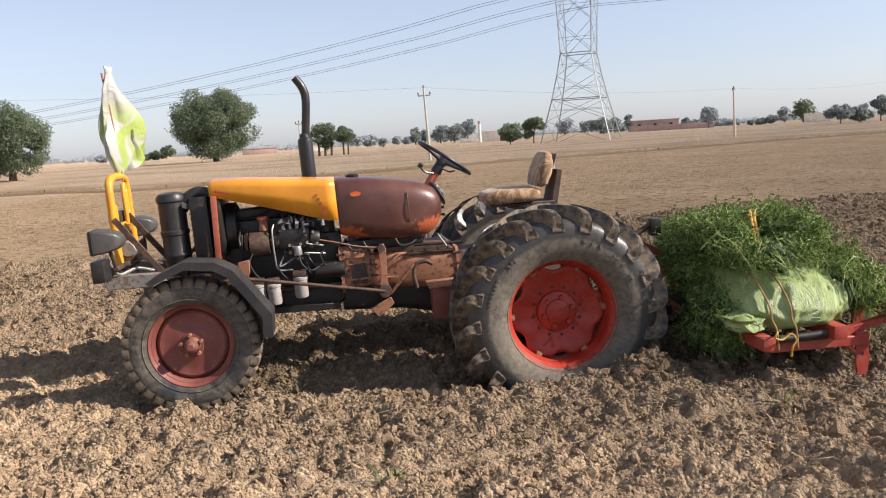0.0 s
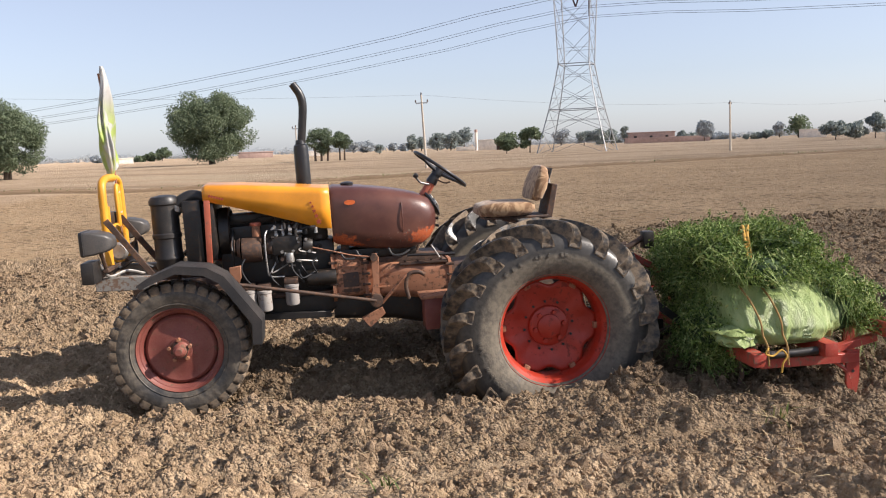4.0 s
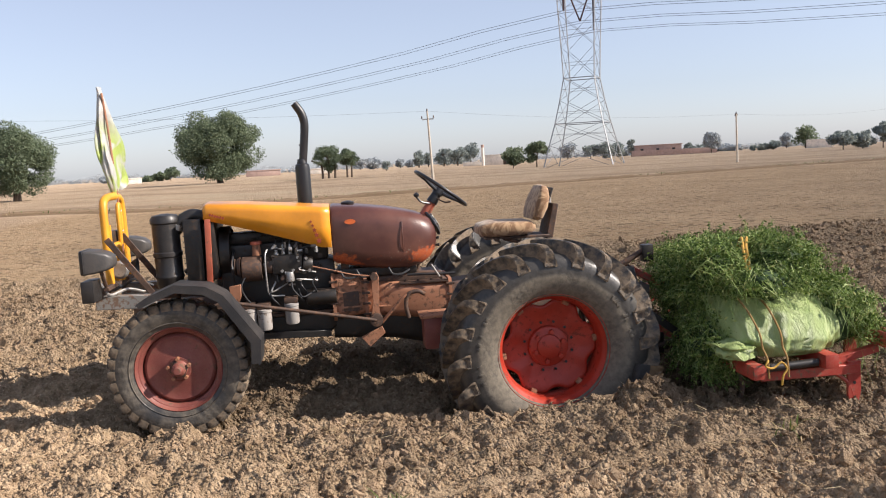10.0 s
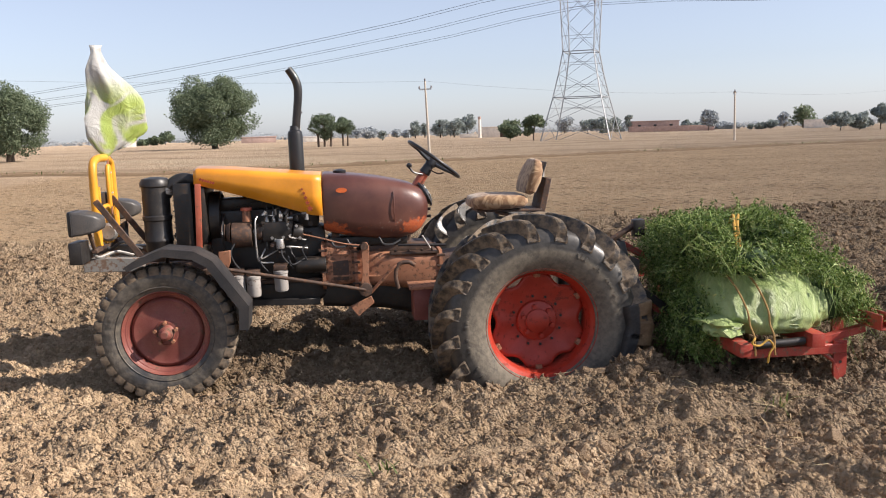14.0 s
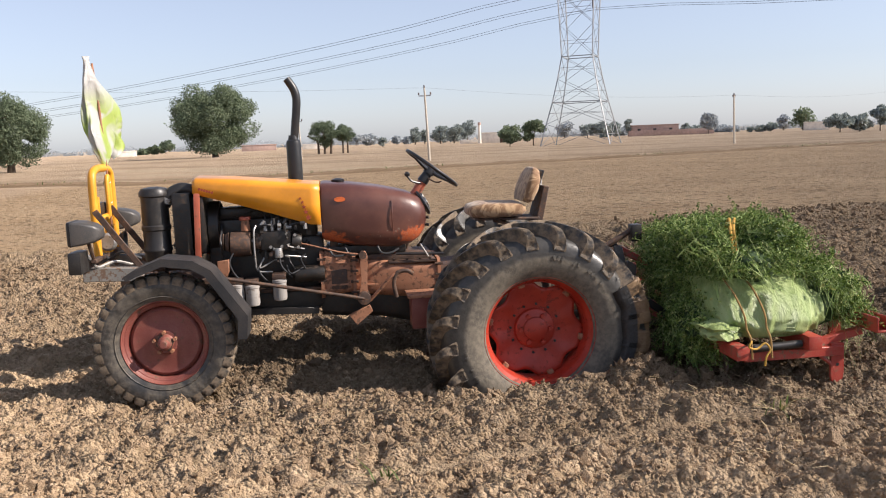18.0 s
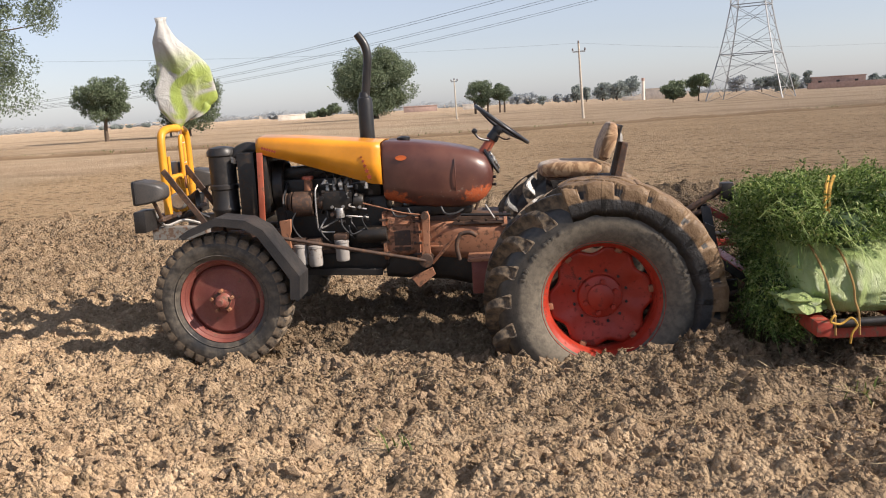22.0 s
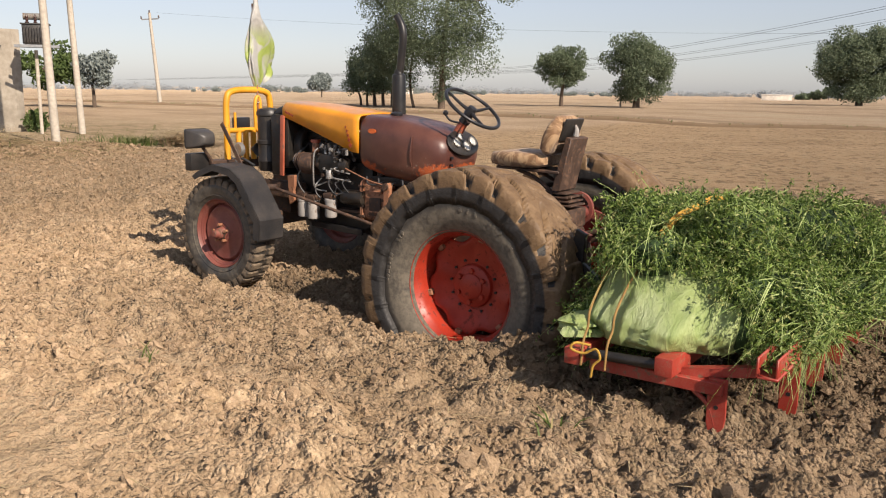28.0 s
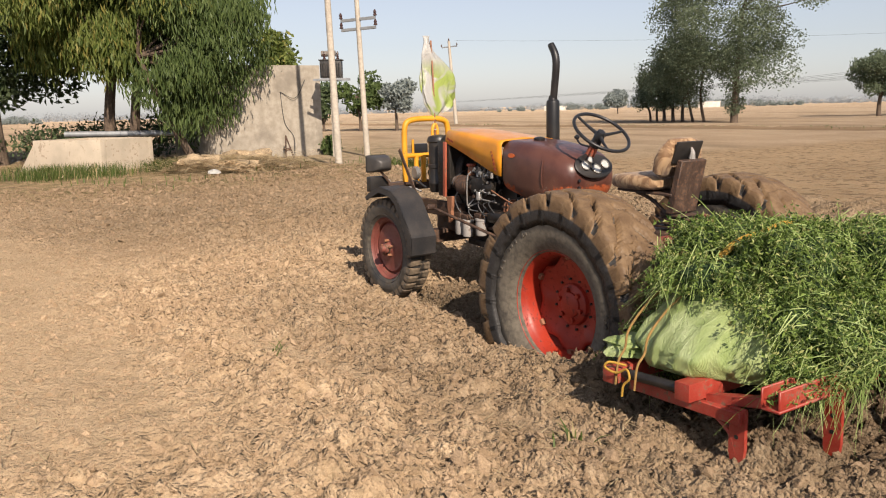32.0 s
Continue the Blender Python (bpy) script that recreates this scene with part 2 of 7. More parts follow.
def plain(name, col, rough=0.6, metal=0.0, scale=30.0, vary=0.18, bump=0.1, each=0.0):
    n = Nodes(name)
    f = n.math("ADD", n.math("MULTIPLY", n.noise(scale, 5), 0.6), n.math("MULTIPLY", n.noise(scale / 7, 3), 0.4))
    c = n.mix(n.ramp(f, 0.3, 0.7), tuple(v * (1 - vary) for v in col), tuple(min(1, v * (1 + vary)) for v in col))
    if each:
        c = n.mix(n.math("MULTIPLY", n.each(), each), c, tuple(v * 0.45 for v in col))
    n.bump(f, bump, 0.005)
    return n.set(Base_Color=c, Roughness=rough, Metallic=metal)


def leafy(name, a, b, dry=None, trans=0.35, rough=0.55):
    """Leaves that differ one from another and let some light through."""
    n = Nodes(name)
    pick = n.island()
    c = n.mix(pick, a, b)
    if dry:
        c = n.mix(n.ramp(n.math("FRACT", n.math("MULTIPLY", pick, 7.31)), 0.86, 0.9), c, dry)
    n.set(Base_Color=c, Roughness=rough, Specular_IOR_Level=0.3)
    out = n.t.nodes["Material Output"]
    thin = n.t.nodes.new("ShaderNodeBsdfTranslucent")
    n.link(c, thin.inputs[0])
    mixer = n.t.nodes.new("ShaderNodeMixShader")
    mixer.inputs[0].default_value = trans
    n.link(n.bsdf.outputs[0], mixer.inputs[1])
    n.link(thin.outputs[0], mixer.inputs[2])
    n.link(mixer.outputs[0], out.inputs[0])
    return n.m


def soil_material():
    n = Nodes("tilled_soil")
    moist_shade, field, grass = n.attr("moist_shade"), n.attr("field"), n.attr("grass")
    big, mid, fine, grit = n.noise(0.35, 4), n.noise(2.6, 6, 0.6), n.noise(18, 6, 0.65), n.noise(140, 3)
    dry = n.mix(n.ramp(mid, 0.3, 0.7), (0.43, 0.303, 0.183), (0.61, 0.452, 0.296))
    dry = n.mix(n.ramp(fine, 0.45, 0.75, 0, 0.7), dry, (0.220, 0.160, 0.093))
    # near-black: wet soil, and shade painted under the tractor and load
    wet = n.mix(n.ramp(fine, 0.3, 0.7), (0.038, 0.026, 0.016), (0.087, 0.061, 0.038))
    c = n.mix(n.math("MULTIPLY", moist_shade, n.ramp(mid, 0.2, 0.6, 0.7, 1.0)), dry, wet)
    # furrows and strips run along the field
    turned = n.t.nodes.new("ShaderNodeMapping")
    turned.inputs["Rotation"].default_value = (0, 0, -0.245)
    turned.inputs["Scale"].default_value = (0.16, 0.6, 1.0)
    n.link(n.co, turned.inputs["Vector"])
    along = turned.outputs[0]
    furrow, strip = n.noise(3.2, 6, 0.7, 0.3, along), n.noise(0.24, 3, 0.6, 0.2, along)
    speck = n.noise(5.5, 7, 0.75)
    mid_field = n.mix(n.ramp(big, 0.3, 0.7), (0.35, 0.238, 0.137), (0.46, 0.322, 0.192))
    mid_field = n.mix(n.ramp(furrow, 0.50, 0.64, 0, 0.25), mid_field, (0.137, 0.095, 0.055))
    mid_field = n.mix(n.ramp(speck, 0.52, 0.66, 0, 0.7), mid_field, (0.44, 0.335, 0.215))
    bits = n.t.nodes.new("ShaderNodeSeparateColor")
    n.link(n.cells(8.5).outputs["Color"], bits.inputs[0])
    mid_field = n.mix(n.ramp(bits.outputs[0], 0.80, 0.86, 0.0, 0.65), mid_field, (0.380, 0.293, 0.179))
    mid_field = n.mix(n.ramp(bits.outputs[1], 0.22, 0.16, 0.0, 0.6), mid_field, (0.095, 0.064, 0.036))
    far = n.mix(n.ramp(big, 0.3, 0.7), (0.43, 0.315, 0.210), (0.51, 0.385, 0.265))
    far = n.mix(n.ramp(furrow, 0.48, 0.64, 0, 0.35), far, (0.32, 0.235, 0.152))
    far = n.mix(n.ramp(strip, 0.52, 0.58, 0, 0.5), far, (0.22, 0.158, 0.102))
    far = n.mix(n.ramp(strip, 0.43, 0.38, 0, 0.6), far, (0.48, 0.385, 0.265))
    c = n.mix(n.ramp(field, 0.0, 0.4), c, mid_field)
    c = n.mix(n.ramp(field, 0.5, 0.95), c, far)
    weeds = n.math("MULTIPLY", grass, n.ramp(mid, 0.40, 0.62))
    c = n.mix(n.math("MULTIPLY", weeds, 0.55), c, (0.129, 0.125, 0.046))
    c = n.mix(n.math("MULTIPLY", grass, n.ramp(fine, 0.55, 0.7, 0.0, 0.8)), c, (0.380, 0.289, 0.160))
    c = n.mix(n.ramp(grit, 0.62, 0.78, 0.0, 0.35), c, (0.380, 0.304, 0.220))
    lumps, crumbs = n.cells(17), n.cells(46)
    pick = n.t.nodes.new("ShaderNodeSeparateColor")
    n.link(crumbs.outputs["Color"], pick.inputs[0])
    c = n.mix(n.ramp(pick.outputs[0], 0.60, 0.80, 0.0, 0.40), c, n.mix(0.5, c, (0.076, 0.053, 0.033)))
    c = n.mix(n.ramp(pick.outputs[1], 0.72, 0.9, 0.0, 0.4), c, n.mix(0.45, c, (0.471, 0.380, 0.251)))
    grain = n.math("MULTIPLY", n.math("ADD", n.math("MULTIPLY", lumps.outputs["Distance"], 1.6), crumbs.outputs["Distance"]), -1.1)
    tilth = n.attr("tilth")
    c = n.mix(n.math("MULTIPLY", n.ramp(tilth, 0.95, 0.50), n.math("MULTIPLY", n.ramp(field, 0.02, 0.15, 1.0, 0.0), n.ramp(mid, 0.35, 0.6, 0.45, 0.85))), c, n.mix(n.ramp(moist_shade, 0.05, 0.3), (0.45, 0.335, 0.215), c))
    fine = n.math("ADD", fine, n.math("MULTIPLY", grain, n.ramp(tilth, 0.45, 1.0, 0.40, 1.0)))
    n.bump(n.math("ADD", n.math("ADD", fine, n.math("MULTIPLY", grit, 0.5)), n.math("MULTIPLY", n.math("ADD", n.math("MULTIPLY", furrow, 0.10), n.noise(15, 6, 0.7)), n.math("MULTIPLY", field, 3.2))), 1.0, 0.042)
    return n.set(Base_Color=c, Roughness=0.95, Specular_IOR_Level=0.15, Diffuse_Roughness=1.0)


def clod_material():
    n = Nodes("clods")
    moist_shade, pick, fine = n.attr("moist_shade"), n.island(), n.noise(85, 5, 0.7)
    dry = n.mix(pick, (0.37, 0.258, 0.157), (0.53, 0.385, 0.252))
    # dark end serves damp clods and those painted as lying in shade
    wet = n.mix(pick, (0.042, 0.027, 0.016), (0.140, 0.092, 0.055))
    c = n.mix(moist_shade, dry, wet)
    c = n.mix(n.ramp(fine, 0.45, 0.75, 0.0, 0.5), c, (0.195, 0.140, 0.090))
    n.bump(n.math("ADD", fine, n.math("MULTIPLY", n.noise(30, 4), 1.5)), 1.0, 0.020)
    return n.set(Base_Color=c, Roughness=0.95, Specular_IOR_Level=0.15, Diffuse_Roughness=1.0)


def tank_material():
    """Maroon paint burnt brown, worn to orange primer and bare grey along the lower side."""
    n = Nodes("maroon_tank_paint")
    sep = n.t.nodes.new("ShaderNodeSeparateXYZ")
    n.link(n.co, sep.inputs[0])
    z, x = sep.outputs[2], sep.outputs[0]
    big, mid, fine = n.noise(5, 5), n.noise(24, 7, 0.7), n.noise(120, 4)
    col = n.mix(n.ramp(big, 0.3, 0.7), (0.075, 0.026, 0.020), (0.13, 0.052, 0.036))
    band = n.math("MULTIPLY", n.ramp(z, 1.10, 0.99), n.ramp(z, 0.885, 0.935))
    ends = n.math("MAXIMUM", n.ramp(x, 1.38, 1.12), n.ramp(x, 1.56, 1.74))
    wear = n.math("MULTIPLY", band, n.math("ADD", 0.45, n.math("MULTIPLY", ends, 0.55)))
    orange = n.ramp(n.math("ADD", n.math("MULTIPLY", wear, 0.40), n.math("MULTIPLY", mid, 0.75)), 0.62, 0.74)
    col = n.mix(orange, col, n.mix(n.ramp(fine, 0.3, 0.7), (0.34, 0.060, 0.018), (0.52, 0.125, 0.035)))
    bare = n.ramp(n.math("ADD", n.math("MULTIPLY", n.ramp(z, 1.22, 1.0), 0.12), n.math("MULTIPLY", n.noise(30, 8, 0.8), 0.8)), 0.575, 0.615)
    bare = n.math("MULTIPLY", bare, n.math("MULTIPLY", n.ramp(z, 0.90, 0.96), n.ramp(big, 0.42, 0.56)))
    col = n.mix(n.math("MULTIPLY", bare, 0.8), col, (0.24, 0.20, 0.15))
    n.bump(n.math("SUBTRACT", fine, n.math("ADD", orange, bare)), 0.2, 0.003)
    rough = n.math("ADD", n.ramp(mid, 0.3, 0.7, 0.30, 0.42), n.math("MULTIPLY", n.math("MAXIMUM", orange, bare), 0.35))
    return n.set(Base_Color=col, Roughness=rough, Coat_Weight=0.15)


def rubber_material(name, mud, lo=0.5, hi=0.7, cake_a=(0.23, 0.185, 0.14), cake_b=(0.33, 0.27, 0.205), band=None):
    n = Nodes(name)
    big, fine = n.noise(7, 5), n.noise(30, 6, 0.6)
    c = n.mix(n.ramp(fine, 0.3, 0.7), (0.028, 0.027, 0.026), (0.045, 0.042, 0.039))
    cake = n.ramp(n.math("ADD", n.math("MULTIPLY", big, 0.72), n.math("MULTIPLY", fine, 0.28)), lo, hi)
    if band:
        # dust lies on the wall of the tyre, the shoulder is rubbed black
        sep = n.t.nodes.new("ShaderNodeSeparateXYZ")
        n.link(n.co, sep.inputs[0])
        r = n.math("SQRT", n.math("ADD", n.math("POWER", sep.outputs[0], 2.0), n.math("POWER", sep.outputs[2], 2.0)))
        r = n.math("ADD", r, n.math("MULTIPLY", n.math("SUBTRACT", big, 0.5), 0.05))
        cake = n.math("MULTIPLY", cake, n.ramp(r, band[0], band[1], 1.0, 0.12))
    c = n.mix(n.math("MULTIPLY", cake, mud), c, n.mix(n.ramp(fine, 0.3, 0.7), cake_a, cake_b))
    n.bump(n.math("ADD", fine, cake), 0.25, 0.008)
    return n.set(Base_Color=c, Roughness=n.ramp(cake, 0, 1, 0.36, 0.85))


def cover_material():
    """Brown and cream swirled seat cloth."""
    n = Nodes("swirled_seat_cloth")
    c = n.mix(n.ramp(n.noise(7, 3, 0.5, 3.0), 0.42, 0.58), (0.20, 0.105, 0.048), (0.42, 0.27, 0.145))
    c = n.mix(n.ramp(n.noise(14, 5), 0.45, 0.7, 0, 0.5), c, (0.34, 0.22, 0.13))
    n.bump(n.noise(30, 5), 0.35, 0.01)
    return n.set(Base_Color=c, Roughness=0.85, Sheen_Weight=0.2)


def sheet_material(name, a, b):
    """Woven plastic sheet, wrinkled."""
    n = Nodes(name)
    drawn = n.t.nodes.new("ShaderNodeMapping")
    drawn.inputs["Rotation"].default_value = (0, 0.35, 0)
    drawn.inputs["Scale"].default_value = (2.4, 1.0, 0.5)
    n.link(n.co, drawn.inputs["Vector"])
    wrinkle = n.noise(7, 6, 0.6, 0.6, drawn.outputs[0])
    weave = n.node("ShaderNodeTexWave", Scale=90.0)
    n.link(n.co, weave.inputs["Vector"])
    c = n.mix(n.ramp(wrinkle, 0.3, 0.7), a, b)
    n.bump(n.math("ADD", wrinkle, n.math("MULTIPLY", weave.outputs["Fac"], 0.05)), 0.7, 0.05)
    m = n.set(Base_Color=c, Roughness=0.42)
    return m


def plaster_material():
    n = Nodes("grey_cement_plaster")
    big, mid, fine = n.noise(0.9, 5), n.noise(5, 6, 0.6), n.noise(60, 4)
    c = n.mix(n.ramp(mid, 0.3, 0.7), (0.295, 0.254, 0.201), (0.410, 0.361, 0.295))
    c = n.mix(n.ramp(big, 0.5, 0.68, 0, 0.6), c, (0.197, 0.168, 0.135))
    n.bump(n.math("ADD", mid, fine), 0.3, 0.01)
    return n.set(Base_Color=c, Roughness=0.9)


SOIL, CLODS = soil_material(), clod_material()
YELLOW = worn("yellow_paint", (0.78, 0.30, 0.012), (0.42, 0.14, 0.01), wear=0.10, dusty=0.10, rough=0.33, scale=3.0, coat=0.3, bump=0.05)
YELLOW_BAR = worn("yellow_bar_paint", (0.75, 0.33, 0.015), (0.16, 0.07, 0.03), wear=0.25, dusty=0.15, rough=0.4)
TANK = tank_material()
BLACK = worn("black_paint", (0.014, 0.014, 0.015), (0.035, 0.028, 0.024), wear=0.35, dusty=0.10, rough=0.40)
BLACK_GLOSS = worn("black_gloss_paint", (0.012, 0.012, 0.013), (0.03, 0.03, 0.03), wear=0.1, dusty=0.06, rough=0.36, bump=0.04, coat=0.08)
FENDER = worn("black_sheet_paint", (0.020, 0.021, 0.024), (0.06, 0.05, 0.045), wear=0.2, dusty=0.14, rough=0.5)
OILY = worn("oily_engine_black", (0.010, 0.009, 0.008), (0.038, 0.022, 0.014), wear=0.55, dusty=0.07, rough=0.42, scale=12)
RUST = worn("rusty_cast_iron", (0.34, 0.145, 0.075), (0.15, 0.072, 0.042), wear=0.55, dusty=0.25, rough=0.58, scale=7, bump=0.35)
RUST_DARK = worn("dark_rusted_iron", (0.055, 0.030, 0.021), (0.13, 0.065, 0.038), wear=0.6, dusty=0.18, rough=0.6, scale=10, bump=0.3)
MAROON = worn("maroon_rim_paint", (0.20, 0.045, 0.035), (0.14, 0.06, 0.04), wear=0.4, dusty=0.30, rough=0.5)
RED = worn("red_rim_paint", (0.37, 0.026, 0.010), (0.20, 0.022, 0.012), wear=0.45, dusty=0.10, rough=0.42)
RED_BAR = worn("red_implement_paint", (0.36, 0.032, 0.020), (0.20, 0.09, 0.055), wear=0.5, dusty=0.32, rough=0.42)
STRIP = worn("faded_red_strip", (0.42, 0.09, 0.045), (0.22, 0.08, 0.05), wear=0.45, dusty=0.25)
STEEL = worn("dull_steel", (0.42, 0.41, 0.39), (0.20, 0.16, 0.13), wear=0.5, dusty=0.2, rough=0.4, metal=0.7, scale=15)
GREY = worn("grey_filter_paint", (0.36, 0.34, 0.32), (0.16, 0.12, 0.10), wear=0.45, dusty=0.3, rough=0.5)
LAMP_GREY = worn("grey_lamp_plastic", (0.035, 0.036, 0.038), (0.07, 0.065, 0.06), wear=0.25, dusty=0.18, rough=0.45)
BLUEGREY = worn("blue_grey_channel", (0.20, 0.20, 0.19), (0.14, 0.085, 0.06), wear=0.65, dusty=0.3, rough=0.6)
PLASTIC = plain("black_plastic", (0.018, 0.018, 0.02), 0.35, scale=40, bump=0.05)
TYRE = rubber_material("tyre_sidewall", 0.70, 0.22, 0.52, (0.155, 0.130, 0.097), (0.235, 0.198, 0.148), band=(0.515, 0.555))
TYRE_FRONT = rubber_material("front_tyre_sidewall", 0.5, 0.34, 0.66, (0.16, 0.13, 0.095), (0.25, 0.205, 0.15), band=(0.395, 0.45))
TREAD = rubber_material("tyre_tread", 0.75, 0.40, 0.56, (0.14, 0.102, 0.066), (0.27, 0.20, 0.132))


def mud_material():
    """Wet brown soil on the tread, rubbed away to dark rubber on the shoulder."""
    n = Nodes("wet_mud")
    big, fine = n.noise(9, 5, 0.6), n.noise(45, 5, 0.6)
    c = n.mix(n.ramp(big, 0.3, 0.7), (0.125, 0.072, 0.034), (0.215, 0.135, 0.068))
    c = n.mix(n.ramp(fine, 0.5, 0.75, 0, 0.6), c, (0.10, 0.058, 0.030))
    sep = n.t.nodes.new("ShaderNodeSeparateXYZ")
    n.link(n.co, sep.inputs[0])
    r = n.math("SQRT", n.math("ADD", n.math("POWER", sep.outputs[0], 2.0), n.math("POWER", sep.outputs[2], 2.0)))
    r = n.math("ADD", r, n.math("MULTIPLY", n.math("SUBTRACT", big, 0.5), 0.025))
    edge = n.ramp(n.math("ABSOLUTE", sep.outputs[1]), 0.216, 0.225, 0.0, 0.062)
    c = n.mix(n.ramp(n.math("ADD", r, edge), 0.722, 0.738), (0.030, 0.028, 0.027), c)
    n.bump(n.math("ADD", big, n.math("MULTIPLY", fine, 0.5)), 0.5, 0.02)
    return n.set(Base_Color=c, Roughness=n.ramp(fine, 0.3, 0.7, 0.5, 0.75))


MUD = mud_material()
COVER = cover_material()
SHEET = sheet_material("pale_green_sheet", (0.246, 0.328, 0.107), (0.385, 0.459, 0.197))
BAG_WHITE = sheet_material("white_bag_plastic", (0.508, 0.492, 0.451), (0.640, 0.623, 0.574))
ROPE = plain("yellow_rope", (0.42, 0.24, 0.035), 0.8, scale=120, vary=0.3, bump=0.5)
ROPE_BROWN = plain("brown_rope", (0.27, 0.16, 0.05), 0.85, scale=120, vary=0.3, bump=0.5)
CABLE = plain("dark_cable", (0.03, 0.03, 0.032), 0.5)
GLASS = plain("lamp_glass", (0.5, 0.5, 0.48), 0.12, scale=60, vary=0.1, bump=0.2)
STAR = plain("dark_red_decal", (0.28, 0.045, 0.02), 0.5)
ORANGE = plain("orange_badge", (0.62, 0.13, 0.03), 0.45)
FODDER = leafy("fodder_leaves", (0.022, 0.056, 0.010), (0.215, 0.300, 0.066), (0.38, 0.40, 0.15), 0.20)
STALK = leafy("fodder_stalks", (0.20, 0.30, 0.075), (0.40, 0.48, 0.19), None, 0.15)
# inner fodder darkened so gaps between the leaves look shaded
FODDER_DARK = plain("shaded_fodder_core", (0.022, 0.048, 0.010), 0.8, scale=40, vary=0.5, bump=0.9)
LEAF_DARK = leafy("dark_dusty_leaves", (0.061, 0.092, 0.041), (0.115, 0.152, 0.070), None, 0.25)
LEAF_MID = leafy("green_leaves", (0.061, 0.098, 0.029), (0.139, 0.189, 0.061), None, 0.3)
LEAF_LIGHT = leafy("light_hanging_leaves", (0.090, 0.135, 0.029), (0.254, 0.295, 0.082), (0.328, 0.295, 0.082), 0.4)
# greens of distant trees paled in steps, air haze painted into the colour
LEAF_HAZE = leafy("haze_tinted_field_leaves", (0.115, 0.152, 0.088), (0.205, 0.245, 0.150), None, 0.35)
LEAF_FAR = leafy("far_haze_tinted_leaves", (0.245, 0.280, 0.265), (0.305, 0.340, 0.315), None, 0.3)
LEAF_FARTHER = leafy("farthest_haze_tinted_leaves", (0.36, 0.39, 0.41), (0.41, 0.44, 0.46), None, 0.2)
BARK = plain("grey_brown_bark", (0.12, 0.085, 0.06), 0.9, scale=14, vary=0.4, bump=0.9)
GRASS = leafy("grass_blades", (0.057, 0.090, 0.021), (0.148, 0.189, 0.049), (0.410, 0.328, 0.164), 0.3)
STRAW = leafy("straw", (0.426, 0.312, 0.164), (0.574, 0.459, 0.279), None, 0.2)
STRAW_PILE = plain("matted_straw", (0.385, 0.283, 0.172), 0.95, scale=22, vary=0.5, bump=1.0)
PLASTER = plaster_material()
WHITEWASH = worn("cream_cement", (0.541, 0.459, 0.353), (0.394, 0.312, 0.230), wear=0.4, dusty=0.25, rough=0.85, scale=1.6, bump=0.2)
CONCRETE = plain("concrete_pole", (0.476, 0.418, 0.344), 0.85, scale=12, vary=0.2, bump=0.4)
GALV = plain("galvanised_lattice", (0.27, 0.28, 0.29), 0.55, 0.3, scale=8)
BRICK_FAR = plain("far_brick", (0.43, 0.30, 0.25), 0.9, scale=1.5)
CREAM_FAR = plain("far_plaster", (0.72, 0.65, 0.56), 0.9, scale=1.5)
PORCELAIN = plain("brown_porcelain", (0.06, 0.03, 0.025), 0.25)

# ---- ground ----
WHEEL_X, WHEEL_Y, WHEEL_Z, WHEEL_R = 2.53, 0.85, 0.325, 0.762


def unit(v):
    return v / np.maximum(np.linalg.norm(v, axis=-1, keepdims=True), 1e-6)


def step(v, a, b):
    t = np.clip((v - a) / (b - a), 0, 1)
    return t * t * (3 - 2 * t)


def plough_edge(x):
    return 7.6 + 0.08 * x + 0.3 * step(x, 5.0, 10.0) + 0.5 * (fnoise(x, x * 0 + 3, 0.5, 3) - 0.5)


def bund_line(x):
    return 34.0 + 0.34 * np.maximum(x + 8.0, 0) + 1.6 * (fnoise(x, x * 0 + 9, 0.05, 3) - 0.5)


def drag_mark(x, y):
    """A smooth scraped line left beside the wheels."""
    off = (y + 2.295 - 0.205 * (x - 1.966) - 0.06 * (fnoise(x, x * 0 + 7, 1.5, 2) - 0.5)) / 0.065
    return np.exp(-off ** 2) * step(x, 0.2, 1.2) * (1 - step(x, 3.6, 4.1))


def tilled(x, y):
    """How rough the tilth is: 1 by the tractor, less on the crusted headland."""
    near = 1 - 0.45 * step(-x, 0.8, 4.0) * step(-y, 0.5, 2.6) * (1 - 0.8 * step(-x, 4.0, 7.0)) - 0.10 * step(-x, 5.0, 8.0) - 0.52 * step(-y, 2.7, 3.7) * step(-x, -3.6, -1.6)
    return (1 - 0.6 * drag_mark(x, y)) * np.clip(near, 0.42, 1) * (1 - 0.85 * step(y - plough_edge(x), 0, 0.4)) * (1 - 0.6 * step(-x, 12.5, 15))


